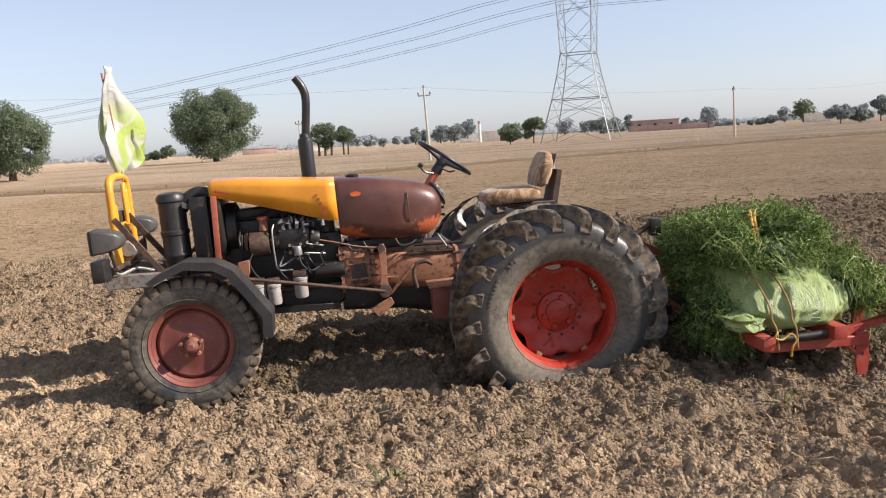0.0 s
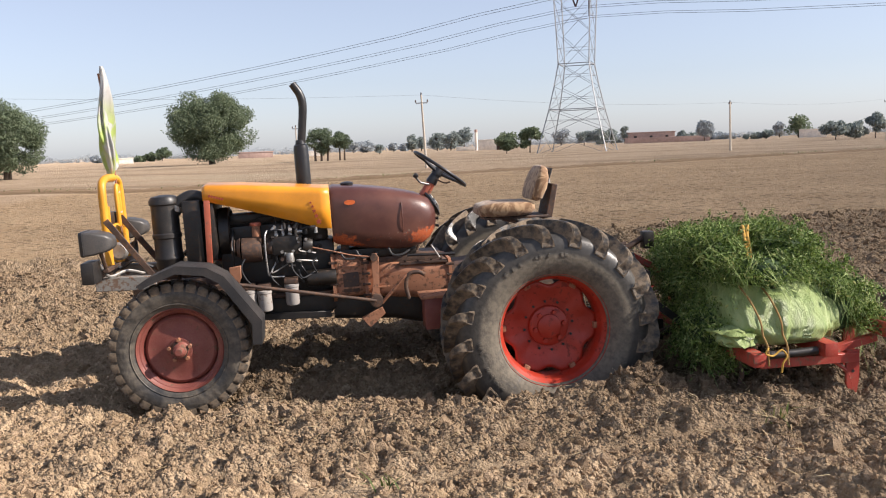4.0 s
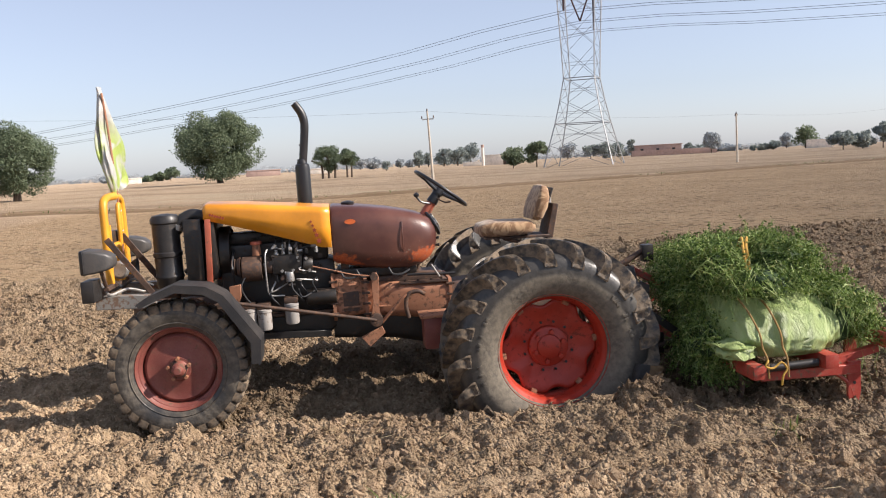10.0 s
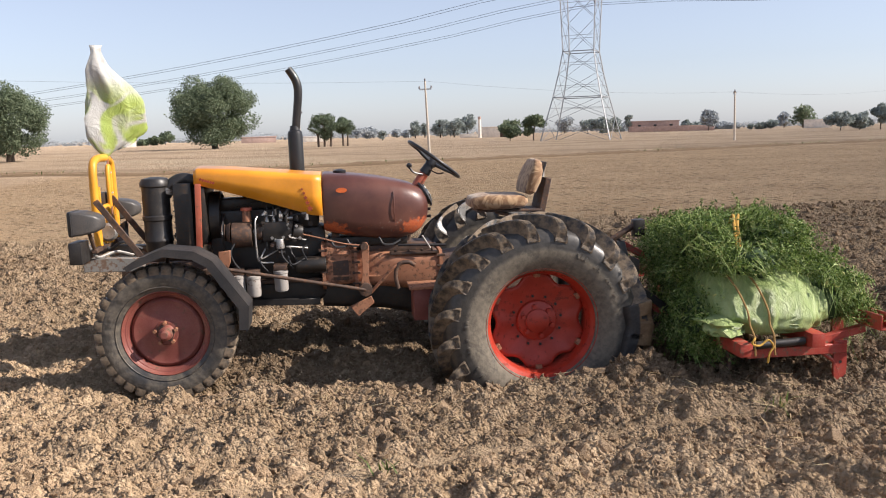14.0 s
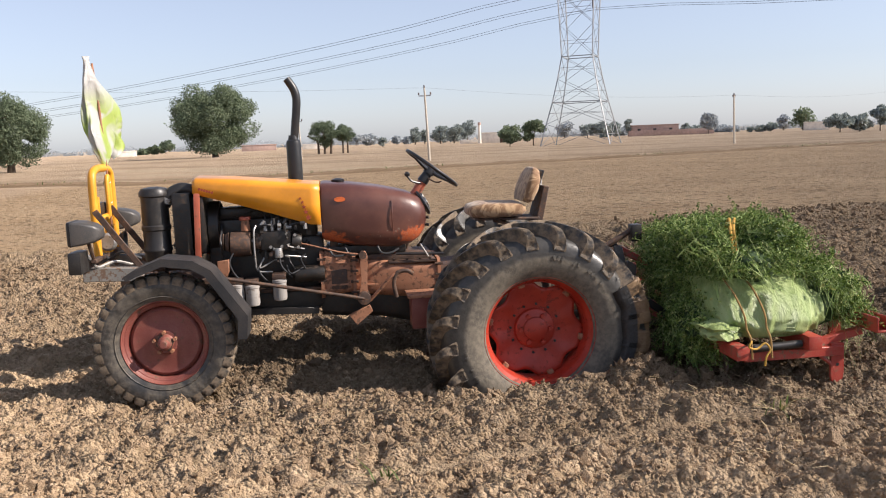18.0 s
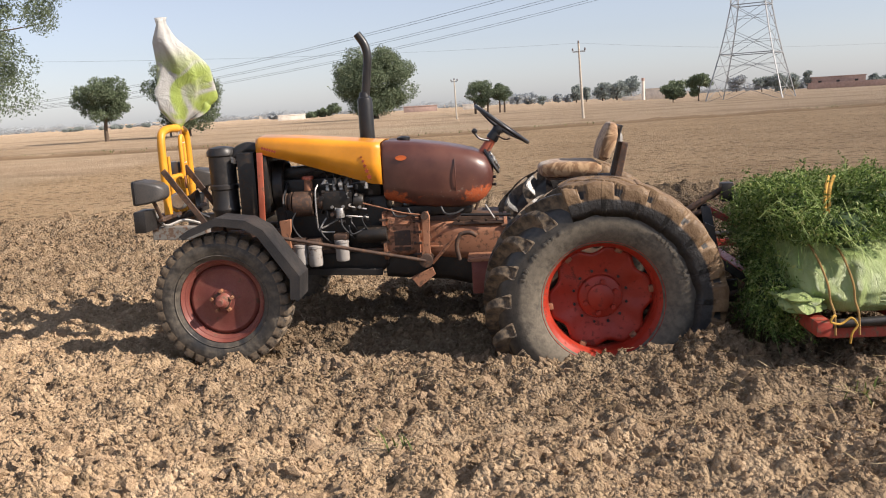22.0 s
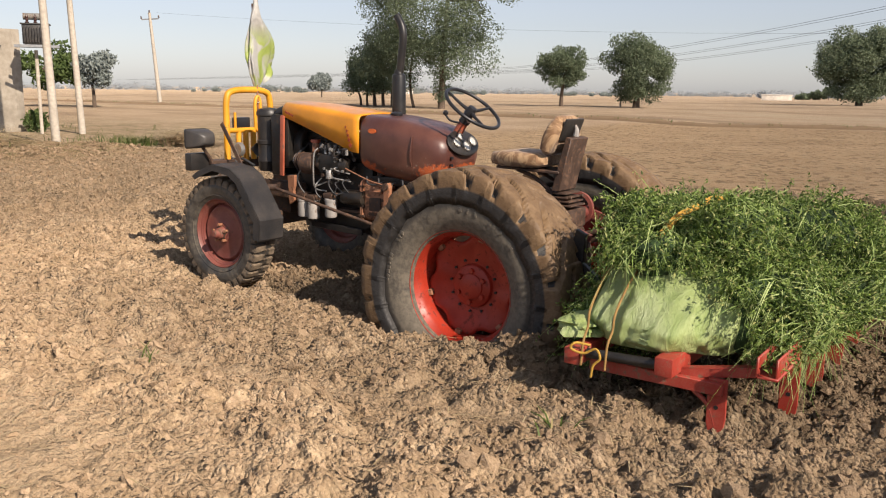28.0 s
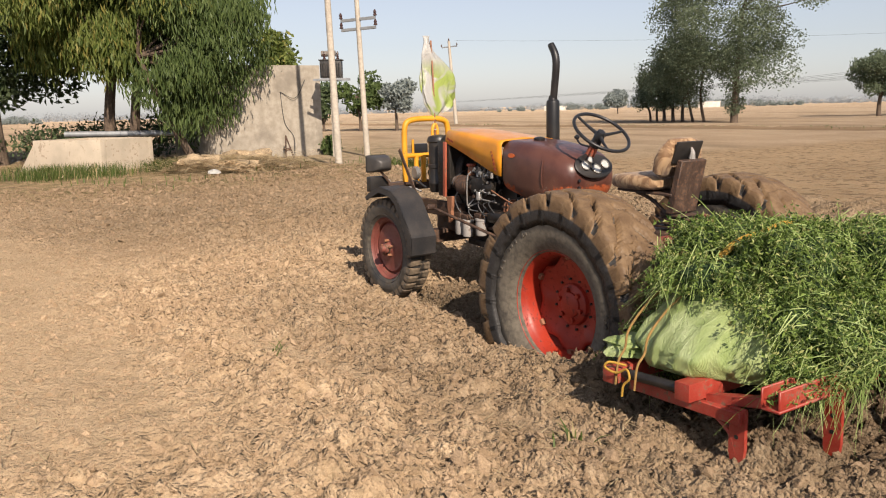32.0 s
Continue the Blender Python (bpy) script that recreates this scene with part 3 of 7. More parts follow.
def moist_and_shade(x, y):
    # soil damp, with shade put into the same value near the machines
    behind = (1 - 0.40 * step(x, 4.4, 5.4)) * step(x, 2.4, 3.2) * step(y, -1.9, -1.2)
    side = 0.45 * step(x, -1.8, 1.2) * step(y, -2.9, -1.9)
    side = np.maximum(side, 0.16 * step(x, 2.4, 3.6) * step(y, -3.2, -2.3))
    ahead = 0.46 * step(-x, 1.5, 5.0) * step(y, -4.6, -1.6)
    beyond = 0.50 * step(y, 0.2, 2.0) * (1 - 0.4 * step(-x, 4, 8))
    side = np.maximum(side, 0.10 * step(x, 0.2, 2.6) * step(y, -5.0, -3.2))
    # disturbed soil, darkened much further to paint the shade below the tractor
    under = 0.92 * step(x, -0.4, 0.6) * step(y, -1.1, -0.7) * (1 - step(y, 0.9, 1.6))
    # churned mud behind the wheel, then shade of the load painted in
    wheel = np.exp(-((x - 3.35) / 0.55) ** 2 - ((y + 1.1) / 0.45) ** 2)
    load_shade = step(x, 2.9, 3.2) * (1 - step(x, 4.6, 5.4)) * step(y, -1.75, -1.35)
    m = np.maximum.reduce([behind, side, ahead, beyond, under, wheel, load_shade]) * (1 - step(y - plough_edge(x), -0.1, 0.5))
    m = np.maximum(m, 0.62 * step(y - plough_edge(x), 0, 0.5) * (1 - step(y - bund_line(x), -1, 1)))
    m = m * (1 - 0.3 * drag_mark(x, y))
    return np.clip(m * (0.8 + 0.5 * (fnoise(x, y, 0.9, 3) - 0.5)) + 0.14 * (fnoise(x, y, 0.35, 4, 0.5, 5) - 0.45), 0, 1)


def fall(x, y):
    """The land beyond the near fields slopes gently away."""
    return -0.0048 * np.clip(np.hypot(x, y) - 95.0, 0, 2400)


def height(x, y):
    rough = tilled(x, y)
    broken = np.clip((rough - 0.38) / 0.62, 0, 1) ** 1.25 * (1 - step(-y, 4.1, 5.0))
    near = 1 - step(np.hypot(x, y), 14, 30)
    h = 0.10 * (fnoise(x, y, 0.22, 3, 0.5, 2) - 0.5) + 0.12 * step(-x, 7, 13)
    h = h + (0.15 + 0.85 * broken) * near * (0.07 * (fnoise(0.35 * x, y, 1.3, 3, 0.5, 4) - 0.5))
    lump = np.abs(2 * fnoise(x, y, 3.4, 3, 0.55, 6) - 1)
    h = h + 0.05 * near * (fnoise(x, y, 0.9, 3, 0.5, 17) - 0.5)
    h = h + (0.15 + 0.85 * broken) * near * (0.145 * lump - 0.03 + 0.075 * np.abs(2 * fnoise(x, y, 11, 2, 0.5, 8) - 1) + 0.030 * np.abs(2 * fnoise(x, y, 20, 2, 0.5, 13) - 1))
    h = h + 0.10 * np.exp(-((y - plough_edge(x) + 0.4) / 0.5) ** 2) * (0.3 + fnoise(x, y, 2.0, 3)) * (1 - step(np.abs(x), 25, 40))
    # the banks pushed up beside the sunken wheels, and the pits that they stand in
    for side in (-1, 1):
        yy = np.abs(y * side - WHEEL_Y)
        bank = np.exp(-(((y * side - 1.28) / 0.17) ** 2)) * step(x, 1.55, 2.1) * (1 - step(x, 4.4, 5.4))
        h = h + bank * (0.03 + 0.05 * fnoise(x, y, 2.5, 3, 0.5, 11))
        heap = np.exp(-((x - 3.20) / 0.16) ** 2 - ((y * side - 1.22) / 0.13) ** 2)
        churned = np.exp(-((x - 3.38) / 0.24) ** 2 - ((y * side - 0.80) / 0.30) ** 2)
        h = h + 0.12 * heap - 0.16 * churned
        depth = np.zeros_like(h)
        for shift in (0.0, 0.09, 0.18):
            inside = np.clip(WHEEL_R ** 2 - (x - WHEEL_X - shift) ** 2, 0, None)
            depth = np.maximum(depth, np.where(inside > 0, np.sqrt(inside) - WHEEL_Z + 0.015, 0))
        pit = step(0.30 - yy, 0.0, 0.09)
        h = np.where(depth > 0, np.minimum(h, h * (1 - pit) + pit * -depth), h)
        open_front = np.exp(-((x - 1.95) / 0.30) ** 2 - ((y * side - 1.0) / 0.22) ** 2)
        h = h - 0.13 * open_front
        track = step(0.15 - np.abs(y * side - 0.74), 0.0, 0.06) * step(x, -0.38, -0.12) * (1 - step(x, 1.5, 2.0))
        h = h * (1 - 0.7 * track) - 0.075 * track
    return h + fall(x, y)


def grid_axis(lo, hi, d, far, grow=1.13):
    core = list(np.arange(lo, hi + d / 2, d))
    for sign in (-1, 1):
        s, p = d, core[0] if sign < 0 else core[-1]
        while abs(p) < far:
            s *= grow if s < 0.3 else 1.14
            p += sign * s
            core.insert(0, p) if sign < 0 else core.append(p)
    return np.array(core)


def build_ground():
    gx, gy = grid_axis(-5.0, 6.4, 0.024, 4200, 1.03), grid_axis(-4.5, 3.6, 0.024, 4200, 1.03)
    x, y = np.meshgrid(gx, gy, indexing="ij")
    z = height(x, y)
    nx, ny = x.shape
    idx = np.arange(nx * ny).reshape(nx, ny)
    faces = np.stack([idx[:-1, :-1], idx[1:, :-1], idx[1:, 1:], idx[:-1, 1:]], -1).reshape(-1, 4)
    me = raw_mesh("ground", np.stack([x, y, z], -1).reshape(-1, 3), faces)
    beyond = step(y - plough_edge(x), -0.1, 0.6)
    field = np.clip(0.45 * beyond + 0.55 * step(y - bund_line(x), -0.5, 1.0) + 0.4 * step(-x, 9, 12), 0, 1)
    verge = step(-x, 9.5, 12.5) * (1 - step(-x, 22, 40)) * (1 - step(y, 10, 22))
    for name, value in (("moist_shade", moist_and_shade(x, y)), ("tilth", tilled(x, y)), ("field", field), ("grass", np.clip(verge, 0, 1))):
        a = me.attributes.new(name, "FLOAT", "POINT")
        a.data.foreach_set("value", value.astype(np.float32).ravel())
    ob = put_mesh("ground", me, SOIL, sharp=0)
    me.polygons.foreach_set("use_smooth", np.ones(len(me.polygons), dtype=bool))
    return tagged(ob, "tilled dry brown field soil reaching the horizon", "ground", kind="structure")


ground = build_ground()


def clod_shape(rng, count=12):
    """A broken lump: an angular hull, or for the large ones a lumpy ball."""
    bm = bmesh.new()
    if count > 20:
        bmesh.ops.create_icosphere(bm, subdivisions=1, radius=1)
        off = Vector(rng.normal(size=3) * 5)
        for p in bm.verts:
            p.co *= 1 + 0.75 * noise.noise(p.co * 1.1 + off) + 0.7 * noise.noise(p.co * 2.6 + off) + rng.uniform(-0.13, 0.13)
    else:
        for p in unit(rng.normal(size=(count, 3))) * rng.uniform(0.8, 1.1, (count, 1)) * np.array([1.2, 0.95, 0.8]):
            bm.verts.new(p)
        bmesh.ops.convex_hull(bm, input=bm.verts[:])
        bmesh.ops.delete(bm, geom=[q for q in bm.verts if not q.link_faces], context="VERTS")
        bmesh.ops.triangulate(bm, faces=bm.faces[:])
    bm.verts.index_update()
    v = np.array([list(p.co) for p in bm.verts])
    f = np.array([[p.index for p in q.verts] for q in bm.faces])
    bm.free()
    return v * (rng.uniform(0.88, 1.1, (len(v), 1)) if count <= 20 else 1), f


def build_clods(name, n, lo, hi, size_lo, size_hi, power, seed, keep, label, count=12):
    rng = np.random.RandomState(seed)
    shapes = [clod_shape(rng, count) for _ in range(24)]
    x, y = rng.uniform(lo[0], hi[0], n), rng.uniform(lo[1], hi[1], n)
    ok = rng.rand(n) < keep(x, y)
    for side in (-1, 1):
        ok &= ~((np.abs(y * side - WHEEL_Y) < 0.26) & (np.abs(x - 2.5) < 0.72))
        ok &= ~((np.abs(y * side - 0.74) < 0.13) & (np.abs(x) < 0.42))
    x, y = x[ok], y[ok]
    n = len(x)
    s = size_lo * (1 - rng.rand(n) * (1 - (size_lo / size_hi) ** power)) ** (-1 / power)
    z = height(x, y) - s * 0.12
    s = s * (0.35 + 0.65 * np.clip(tilled(x, y) * 1.1, 0, 1))
    turns = unit(rng.normal(size=(n, 4)))
    sq = rng.uniform(0.65, 1.25, (n, 3))
    # dampness together with the painted shade at each clod
    wet = moist_and_shade(x, y)
    verts, faces, moist_shade, base = [], [], [], 0
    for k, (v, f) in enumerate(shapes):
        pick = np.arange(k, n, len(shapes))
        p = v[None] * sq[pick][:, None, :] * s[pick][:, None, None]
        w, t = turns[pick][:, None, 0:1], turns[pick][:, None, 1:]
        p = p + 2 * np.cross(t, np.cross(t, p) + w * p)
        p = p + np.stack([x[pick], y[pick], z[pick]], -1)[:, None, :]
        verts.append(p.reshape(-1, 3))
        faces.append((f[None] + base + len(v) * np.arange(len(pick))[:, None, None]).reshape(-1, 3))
        moist_shade.append(np.repeat(wet[pick], len(v)))
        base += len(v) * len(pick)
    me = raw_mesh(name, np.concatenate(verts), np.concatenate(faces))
    a = me.attributes.new("moist_shade", "FLOAT", "POINT")
    a.data.foreach_set("value", np.concatenate(moist_shade).astype(np.float32))
    return tagged(put_mesh(name, me, CLODS, sharp=30 if count > 20 else 0), label, "soil", kind="stuff")


build_clods("large_clods", 12000, (-4.5, -4.4), (6.4, 6.0), 0.020, 0.055, 3.0, 9, lambda x, y: np.clip(tilled(x, y) ** 1.6 * (0.25 + 0.95 * (fnoise(x, y, 1.2, 3, 0.5, 21) > 0.5)), 0, 1), "large broken lumps of earth in the tilled soil", 30)
build_clods("soil_clods", 85000, (-4.5, -4.4), (6.4, 6.4), 0.011, 0.030, 1.9, 3, lambda x, y: np.clip(tilled(x, y) ** 1.4 * (0.40 + 0.8 * (fnoise(x, y, 1.2, 3, 0.5, 21) > 0.5)), 0, 1), "broken brown soil clods scattered over the tilled field")
build_clods("soil_crumbs", 75000, (-5.5, -4.6), (6.3, 1.0), 0.007, 0.018, 1.4, 4, lambda x, y: np.clip(0.25 + tilled(x, y), 0, 1), "small dry crumbs of earth on the tilled field", 8)
build_clods("headland_clods", 26000, (-14, -5), (-4, 9), 0.018, 0.07, 2.2, 5, lambda x, y: np.clip(1.1 * tilled(x, y), 0, 1), "small lumps of earth on the crusted headland", 9)
build_clods("ridge_clods", 12000, (6.0, -1.0), (14, 9.5), 0.022, 0.075, 2.0, 10, lambda x, y: tilled(x, y) ** 2, "dark damp clods of newly turned soil", 9)
build_clods("bund_clods", 22000, (-44, 30), (50, 56), 0.035, 0.13, 2.0, 6, lambda x, y: np.exp(-((y - bund_line(x)) / 0.45) ** 2), "lumps of dry earth along a low field bund")


build_clods("field_crumbs", 34000, (-14, 7.6), (18, 26), 0.012, 0.04, 2.2, 7, lambda x, y: (y > plough_edge(x)) * np.clip(1.5 - y / 18, 0.1, 1), "small crumbs of earth on the harrowed field", 7)
build_clods("mud_clods", 1500, (2.95, -1.45), (3.75, -0.35), 0.016, 0.055, 1.6, 8, lambda x, y: np.exp(-((x - 3.25) / 0.22) ** 2), "dark wet lumps of soil thrown up behind the wheel", 30)


def blades(name, centres, length, width, rng, material, label, category, lean=0.5, flat=False):
    """Many thin bent blades as one object."""
    n = len(centres)
    a = rng.rand(n) * 6.283
    out = np.stack([np.cos(a), np.sin(a), np.zeros(n)], -1)
    side = np.stack([-np.sin(a), np.cos(a), np.zeros(n)], -1)
    ln = length * rng.uniform(0.5, 1.2, (n, 1))
    w = width * rng.uniform(0.6, 1.2, (n, 1))
    up = np.array([0, 0, 0.06 if flat else 1.0])
    tilt = rng.rand(n, 1) * lean
    way1 = out * (1 if flat else tilt) + up
    way2 = out * (1 if flat else tilt * 2.2) + up * (1 if flat else 0.6)
    p0, p1 = centres, centres + way1 * ln * 0.55
    p2 = p1 + way2 * ln * 0.45
    v = np.stack([p0 - side * w, p0 + side * w, p1 + side * w * 0.8, p1 - side * w * 0.8, p2 + side * w * 0.15, p2 - side * w * 0.15], 1)
    f = np.array([[0, 1, 2, 3], [3, 2, 4, 5]])
    faces = (f[None] + 6 * np.arange(n)[:, None, None]).reshape(-1, 4)
    return tagged(put_mesh(name, raw_mesh(name, v.reshape(-1, 3), faces), material, sharp=0), label, category, kind="stuff")


def scatter(rng, n, keep, lo, hi):
    x, y = rng.uniform(lo[0], hi[0], n), rng.uniform(lo[1], hi[1], n)
    ok = rng.rand(n) < keep(x, y)
    x, y = x[ok], y[ok]
    return np.stack([x, y, height(x, y)], -1)


RNG = np.random.RandomState(11)
def field_bund():
    """A low irregular ridge of earth between two fields."""
    xs = np.arange(-190.0, 150.0, 0.35)
    rows = []
    for off, k in ((-0.5, 0.0), (-0.28, 0.6), (-0.05, 1.0), (0.2, 0.8), (0.5, 0.0)):
        y = bund_line(xs) + off
        h = 0.07 + 0.15 * fnoise(xs, xs * 0 + 4, 0.35, 3) + 0.10 * (fnoise(xs, y, 2.2, 2) - 0.5)
        rows.append(np.stack([xs, y + 0.15 * (fnoise(xs, y, 1.5, 2) - 0.5), np.where(k > 0, k * h, -0.1) + height(xs, y)], -1))
    v = np.stack(rows, 1)
    n, m = v.shape[:2]
    idx = np.arange(n * m).reshape(n, m)
    me = raw_mesh("field_bund", v.reshape(-1, 3), np.stack([idx[:-1, :-1], idx[1:, :-1], idx[1:, 1:], idx[:-1, 1:]], -1).reshape(-1, 4))
    # one dark value paints the weeds and shade along the ridge
    a = me.attributes.new("moist_shade", "FLOAT", "POINT")
    a.data.foreach_set("value", np.full(n * m, 0.75, np.float32))
    tagged(put_mesh("field_bund", me, CLODS, sharp=0), "low earth bund between two fields, coloured dark for weeds and shade", "bund", kind="structure")


field_bund()
rng = np.random.RandomState(17)
c = scatter(rng, 60000, lambda x, y: 0.8 * np.exp(-((y - bund_line(x)) / 0.6) ** 2) * (fnoise(x, y, 0.22, 3, 0.5, 51) > 0.5), (-90, 15), (60, 53))
blades("bund_weeds", c + np.array([0, 0, 0.1]), 0.15, 0.02, rng, GRASS, "weeds and dry grass growing along the field bund", "grass", lean=0.9)
blades("straw_bits", scatter(RNG, 5600, lambda x, y: 0.15 + (fnoise(x, y, 0.8, 2, 0.5, 31) > 0.62), (-5, -4.4), (6, 4)) + np.array([0, 0, 0.02]), 0.13, 0.0034, RNG, STRAW, "pale bits of straw lying on the soil", "straw", flat=True)

# ---- trees, poles and buildings round the field ----
def leaf_mesh(name, centres, size, rng, aspect=0.55, droop=0.0, curl=0.25):
    """Leaves or small sprays, each a bent quad pair of its own."""
    n = len(centres)
    u = unit(rng.normal(size=(n, 3)) * (1 - droop) + np.array([0, 0, -1.0]) * droop * 1.5)
    v = unit(np.cross(u, rng.normal(size=(n, 3))))
    w = np.cross(u, v)
    s = size * rng.uniform(0.55, 1.3, (n, 1))
    a, b = u * s, v * s * aspect
    c = w * s * curl
    p = np.stack([centres - a, centres - b * 0.9 + c, centres + a, centres + b * 0.9 + c], 1)
    faces = np.stack([np.stack([4 * np.arange(n) + k for k in (0, 1, 2)], -1), np.stack([4 * np.arange(n) + k for k in (0, 2, 3)], -1)], 1).reshape(-1, 3)
    return raw_mesh(name, p.reshape(-1, 3), faces)


def crown_points(rng, lobes, n, hollow=0.55):
    """Points in the shells of a set of lobes (centre, radii)."""
    size = np.array([r[0] * r[1] + r[0] * r[2] for _, r in lobes])
    pick = rng.choice(len(lobes), n, p=size / size.sum())
    c, r = np.array([l[0] for l in lobes])[pick], np.array([l[1] for l in lobes])[pick]
    d = unit(rng.normal(size=(n, 3)))
    k = (hollow + (1 - hollow) * rng.rand(n, 1) ** 0.5) * (1 + 0.16 * rng.normal(size=(n, 1)))
    return c + d * r * k


def lobes_for(rng, centre, radii, count, size):
    out = []
    for _ in range(count):
        d = unit(rng.normal(size=3)) * rng.uniform(0.45, 0.85)
        r = size * rng.uniform(0.7, 1.25)
        out.append((np.array(centre) + d * np.array(radii), np.array([r, r, r * 0.8]) * np.mean(radii)))
    return out


def tree(name, base, label, trunk, lobes, leaves, leaf, material, bark=BARK, seed=1, aspect=0.55, droop=0.0, hollow=0.55, limbs=True, group=""):
    """A tree: trunks (each a list of points with end radii) and a crown of small leaf sprays."""
    rng = np.random.RandomState(seed)
    top = new(name)
    top.location = base
    for points, r0, r1 in trunk:
        part("trunk", tube(points, [r0, (r0 + r1) / 2, r1], 9, smooth=4), bark, top)
    if limbs:
        tops = [Vector(points[-1]) for points, _, _ in trunk]
        for c, r in lobes[:: max(1, len(lobes) // 9)]:
            c = Vector(c)
            start = min(tops, key=lambda p: (p - c).length)
            mid = (start + c) / 2 + Vector(rng.normal(size=3)) * 0.1 * (c - start).length
            r0 = trunk[0][2]
            part("limb", tube([start, mid, c], [r0 * 0.7, r0 * 0.4, r0 * 0.15], 6, smooth=3), bark, top)
    pts = crown_points(rng, lobes, leaves, hollow)
    pts = pts[pts[:, 2] > 0.05]
    put_mesh("crown", leaf_mesh("crown", pts, leaf, rng, aspect, droop), material, top, sharp=0)
    return tagged(top, label, "tree", group)


def round_tree(name, base, h, w, label, seed, leaves, leaf, material, trunk_h=0.22, r=0.12, squash=1.0, count=26, size=0.36, low=0.12, group="", forks=1):
    rng = np.random.RandomState(seed)
    cz = h * (1 + low) / 2
    lobes = lobes_for(rng, (0, 0, cz), (w / 2 * 0.95, w / 2 * 0.95 * squash, h * (1 - low) / 2 * 0.95), count, size)
    trunks = []
    for k in range(forks):
        dx = (k - (forks - 1) / 2) * w * 0.16
        trunks.append(([(dx, 0.1 * k, -0.15), (dx * 1.2, 0, h * trunk_h), (dx * 2.2 + rng.uniform(-.1, .1) * w, rng.uniform(-.1, .1) * w, h * 0.55)], r * h * 0.25, r * h * 0.1))
    return tree(name, base, label, trunks, lobes, leaves, leaf, material, seed=seed, group=group)


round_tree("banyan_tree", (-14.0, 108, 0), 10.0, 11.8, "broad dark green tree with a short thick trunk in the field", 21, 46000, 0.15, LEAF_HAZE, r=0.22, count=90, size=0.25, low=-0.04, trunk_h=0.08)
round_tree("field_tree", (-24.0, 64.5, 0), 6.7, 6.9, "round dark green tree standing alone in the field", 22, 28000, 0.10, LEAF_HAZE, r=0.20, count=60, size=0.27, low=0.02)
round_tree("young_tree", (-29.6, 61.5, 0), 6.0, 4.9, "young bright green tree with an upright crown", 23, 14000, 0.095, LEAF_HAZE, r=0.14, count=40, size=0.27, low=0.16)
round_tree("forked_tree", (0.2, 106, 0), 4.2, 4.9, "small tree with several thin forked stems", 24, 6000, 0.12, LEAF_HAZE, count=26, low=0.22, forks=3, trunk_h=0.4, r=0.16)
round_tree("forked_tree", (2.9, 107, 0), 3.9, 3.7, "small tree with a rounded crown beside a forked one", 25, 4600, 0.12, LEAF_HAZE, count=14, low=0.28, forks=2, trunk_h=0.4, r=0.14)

# the tall tree with a leafy base, and the clump beside it
rng = np.random.RandomState(31)
tall = lobes_for(rng, (-0.8, 0, 6.9), (6.0, 4.8, 5.8), 74, 0.25) + lobes_for(rng, (0.1, 0, 2.0), (0.8, 0.8, 2.0), 14, 0.35) + lobes_for(rng, (4.4, 0.5, 8.8), (2.4, 2.4, 2.4), 14, 0.36) + lobes_for(rng, (-4.2, -0.5, 3.9), (2.8, 2.4, 2.8), 22, 0.36)
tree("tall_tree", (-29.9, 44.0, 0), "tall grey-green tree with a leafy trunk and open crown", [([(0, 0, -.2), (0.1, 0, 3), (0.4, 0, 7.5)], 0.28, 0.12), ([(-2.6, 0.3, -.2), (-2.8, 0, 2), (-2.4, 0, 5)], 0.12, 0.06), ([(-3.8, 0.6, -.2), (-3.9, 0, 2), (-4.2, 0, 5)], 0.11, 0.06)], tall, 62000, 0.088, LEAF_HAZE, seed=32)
for k, (x, y, h, w) in enumerate(((-37.3, 46.5, 6.2, 5.0), (-40.2, 48.0, 4.6, 4.0))):
    round_tree("clump_tree", (x, y, 0), h, w, "bushy dark tree on thin stems beside a taller tree", 41 + k, 7500, 0.10, LEAF_HAZE, count=22, size=0.36, low=0.04, forks=3, trunk_h=0.2, r=0.10, group="clump beside the tall tree")
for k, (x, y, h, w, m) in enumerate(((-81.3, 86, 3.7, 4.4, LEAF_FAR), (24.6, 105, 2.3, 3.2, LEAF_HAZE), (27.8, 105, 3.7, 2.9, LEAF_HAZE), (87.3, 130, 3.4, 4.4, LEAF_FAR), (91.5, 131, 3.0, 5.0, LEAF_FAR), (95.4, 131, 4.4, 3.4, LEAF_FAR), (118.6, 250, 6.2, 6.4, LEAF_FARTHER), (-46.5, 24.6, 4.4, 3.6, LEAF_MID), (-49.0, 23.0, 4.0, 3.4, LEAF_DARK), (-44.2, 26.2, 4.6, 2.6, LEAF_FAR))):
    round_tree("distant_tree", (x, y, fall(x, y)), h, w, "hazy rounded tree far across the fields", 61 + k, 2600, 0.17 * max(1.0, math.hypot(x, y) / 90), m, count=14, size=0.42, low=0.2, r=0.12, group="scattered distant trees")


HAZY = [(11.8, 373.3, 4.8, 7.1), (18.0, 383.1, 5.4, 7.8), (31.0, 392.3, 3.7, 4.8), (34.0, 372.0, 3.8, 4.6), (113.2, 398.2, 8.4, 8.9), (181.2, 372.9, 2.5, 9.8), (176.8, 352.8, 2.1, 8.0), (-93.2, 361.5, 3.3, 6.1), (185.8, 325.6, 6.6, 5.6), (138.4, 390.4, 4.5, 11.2)]
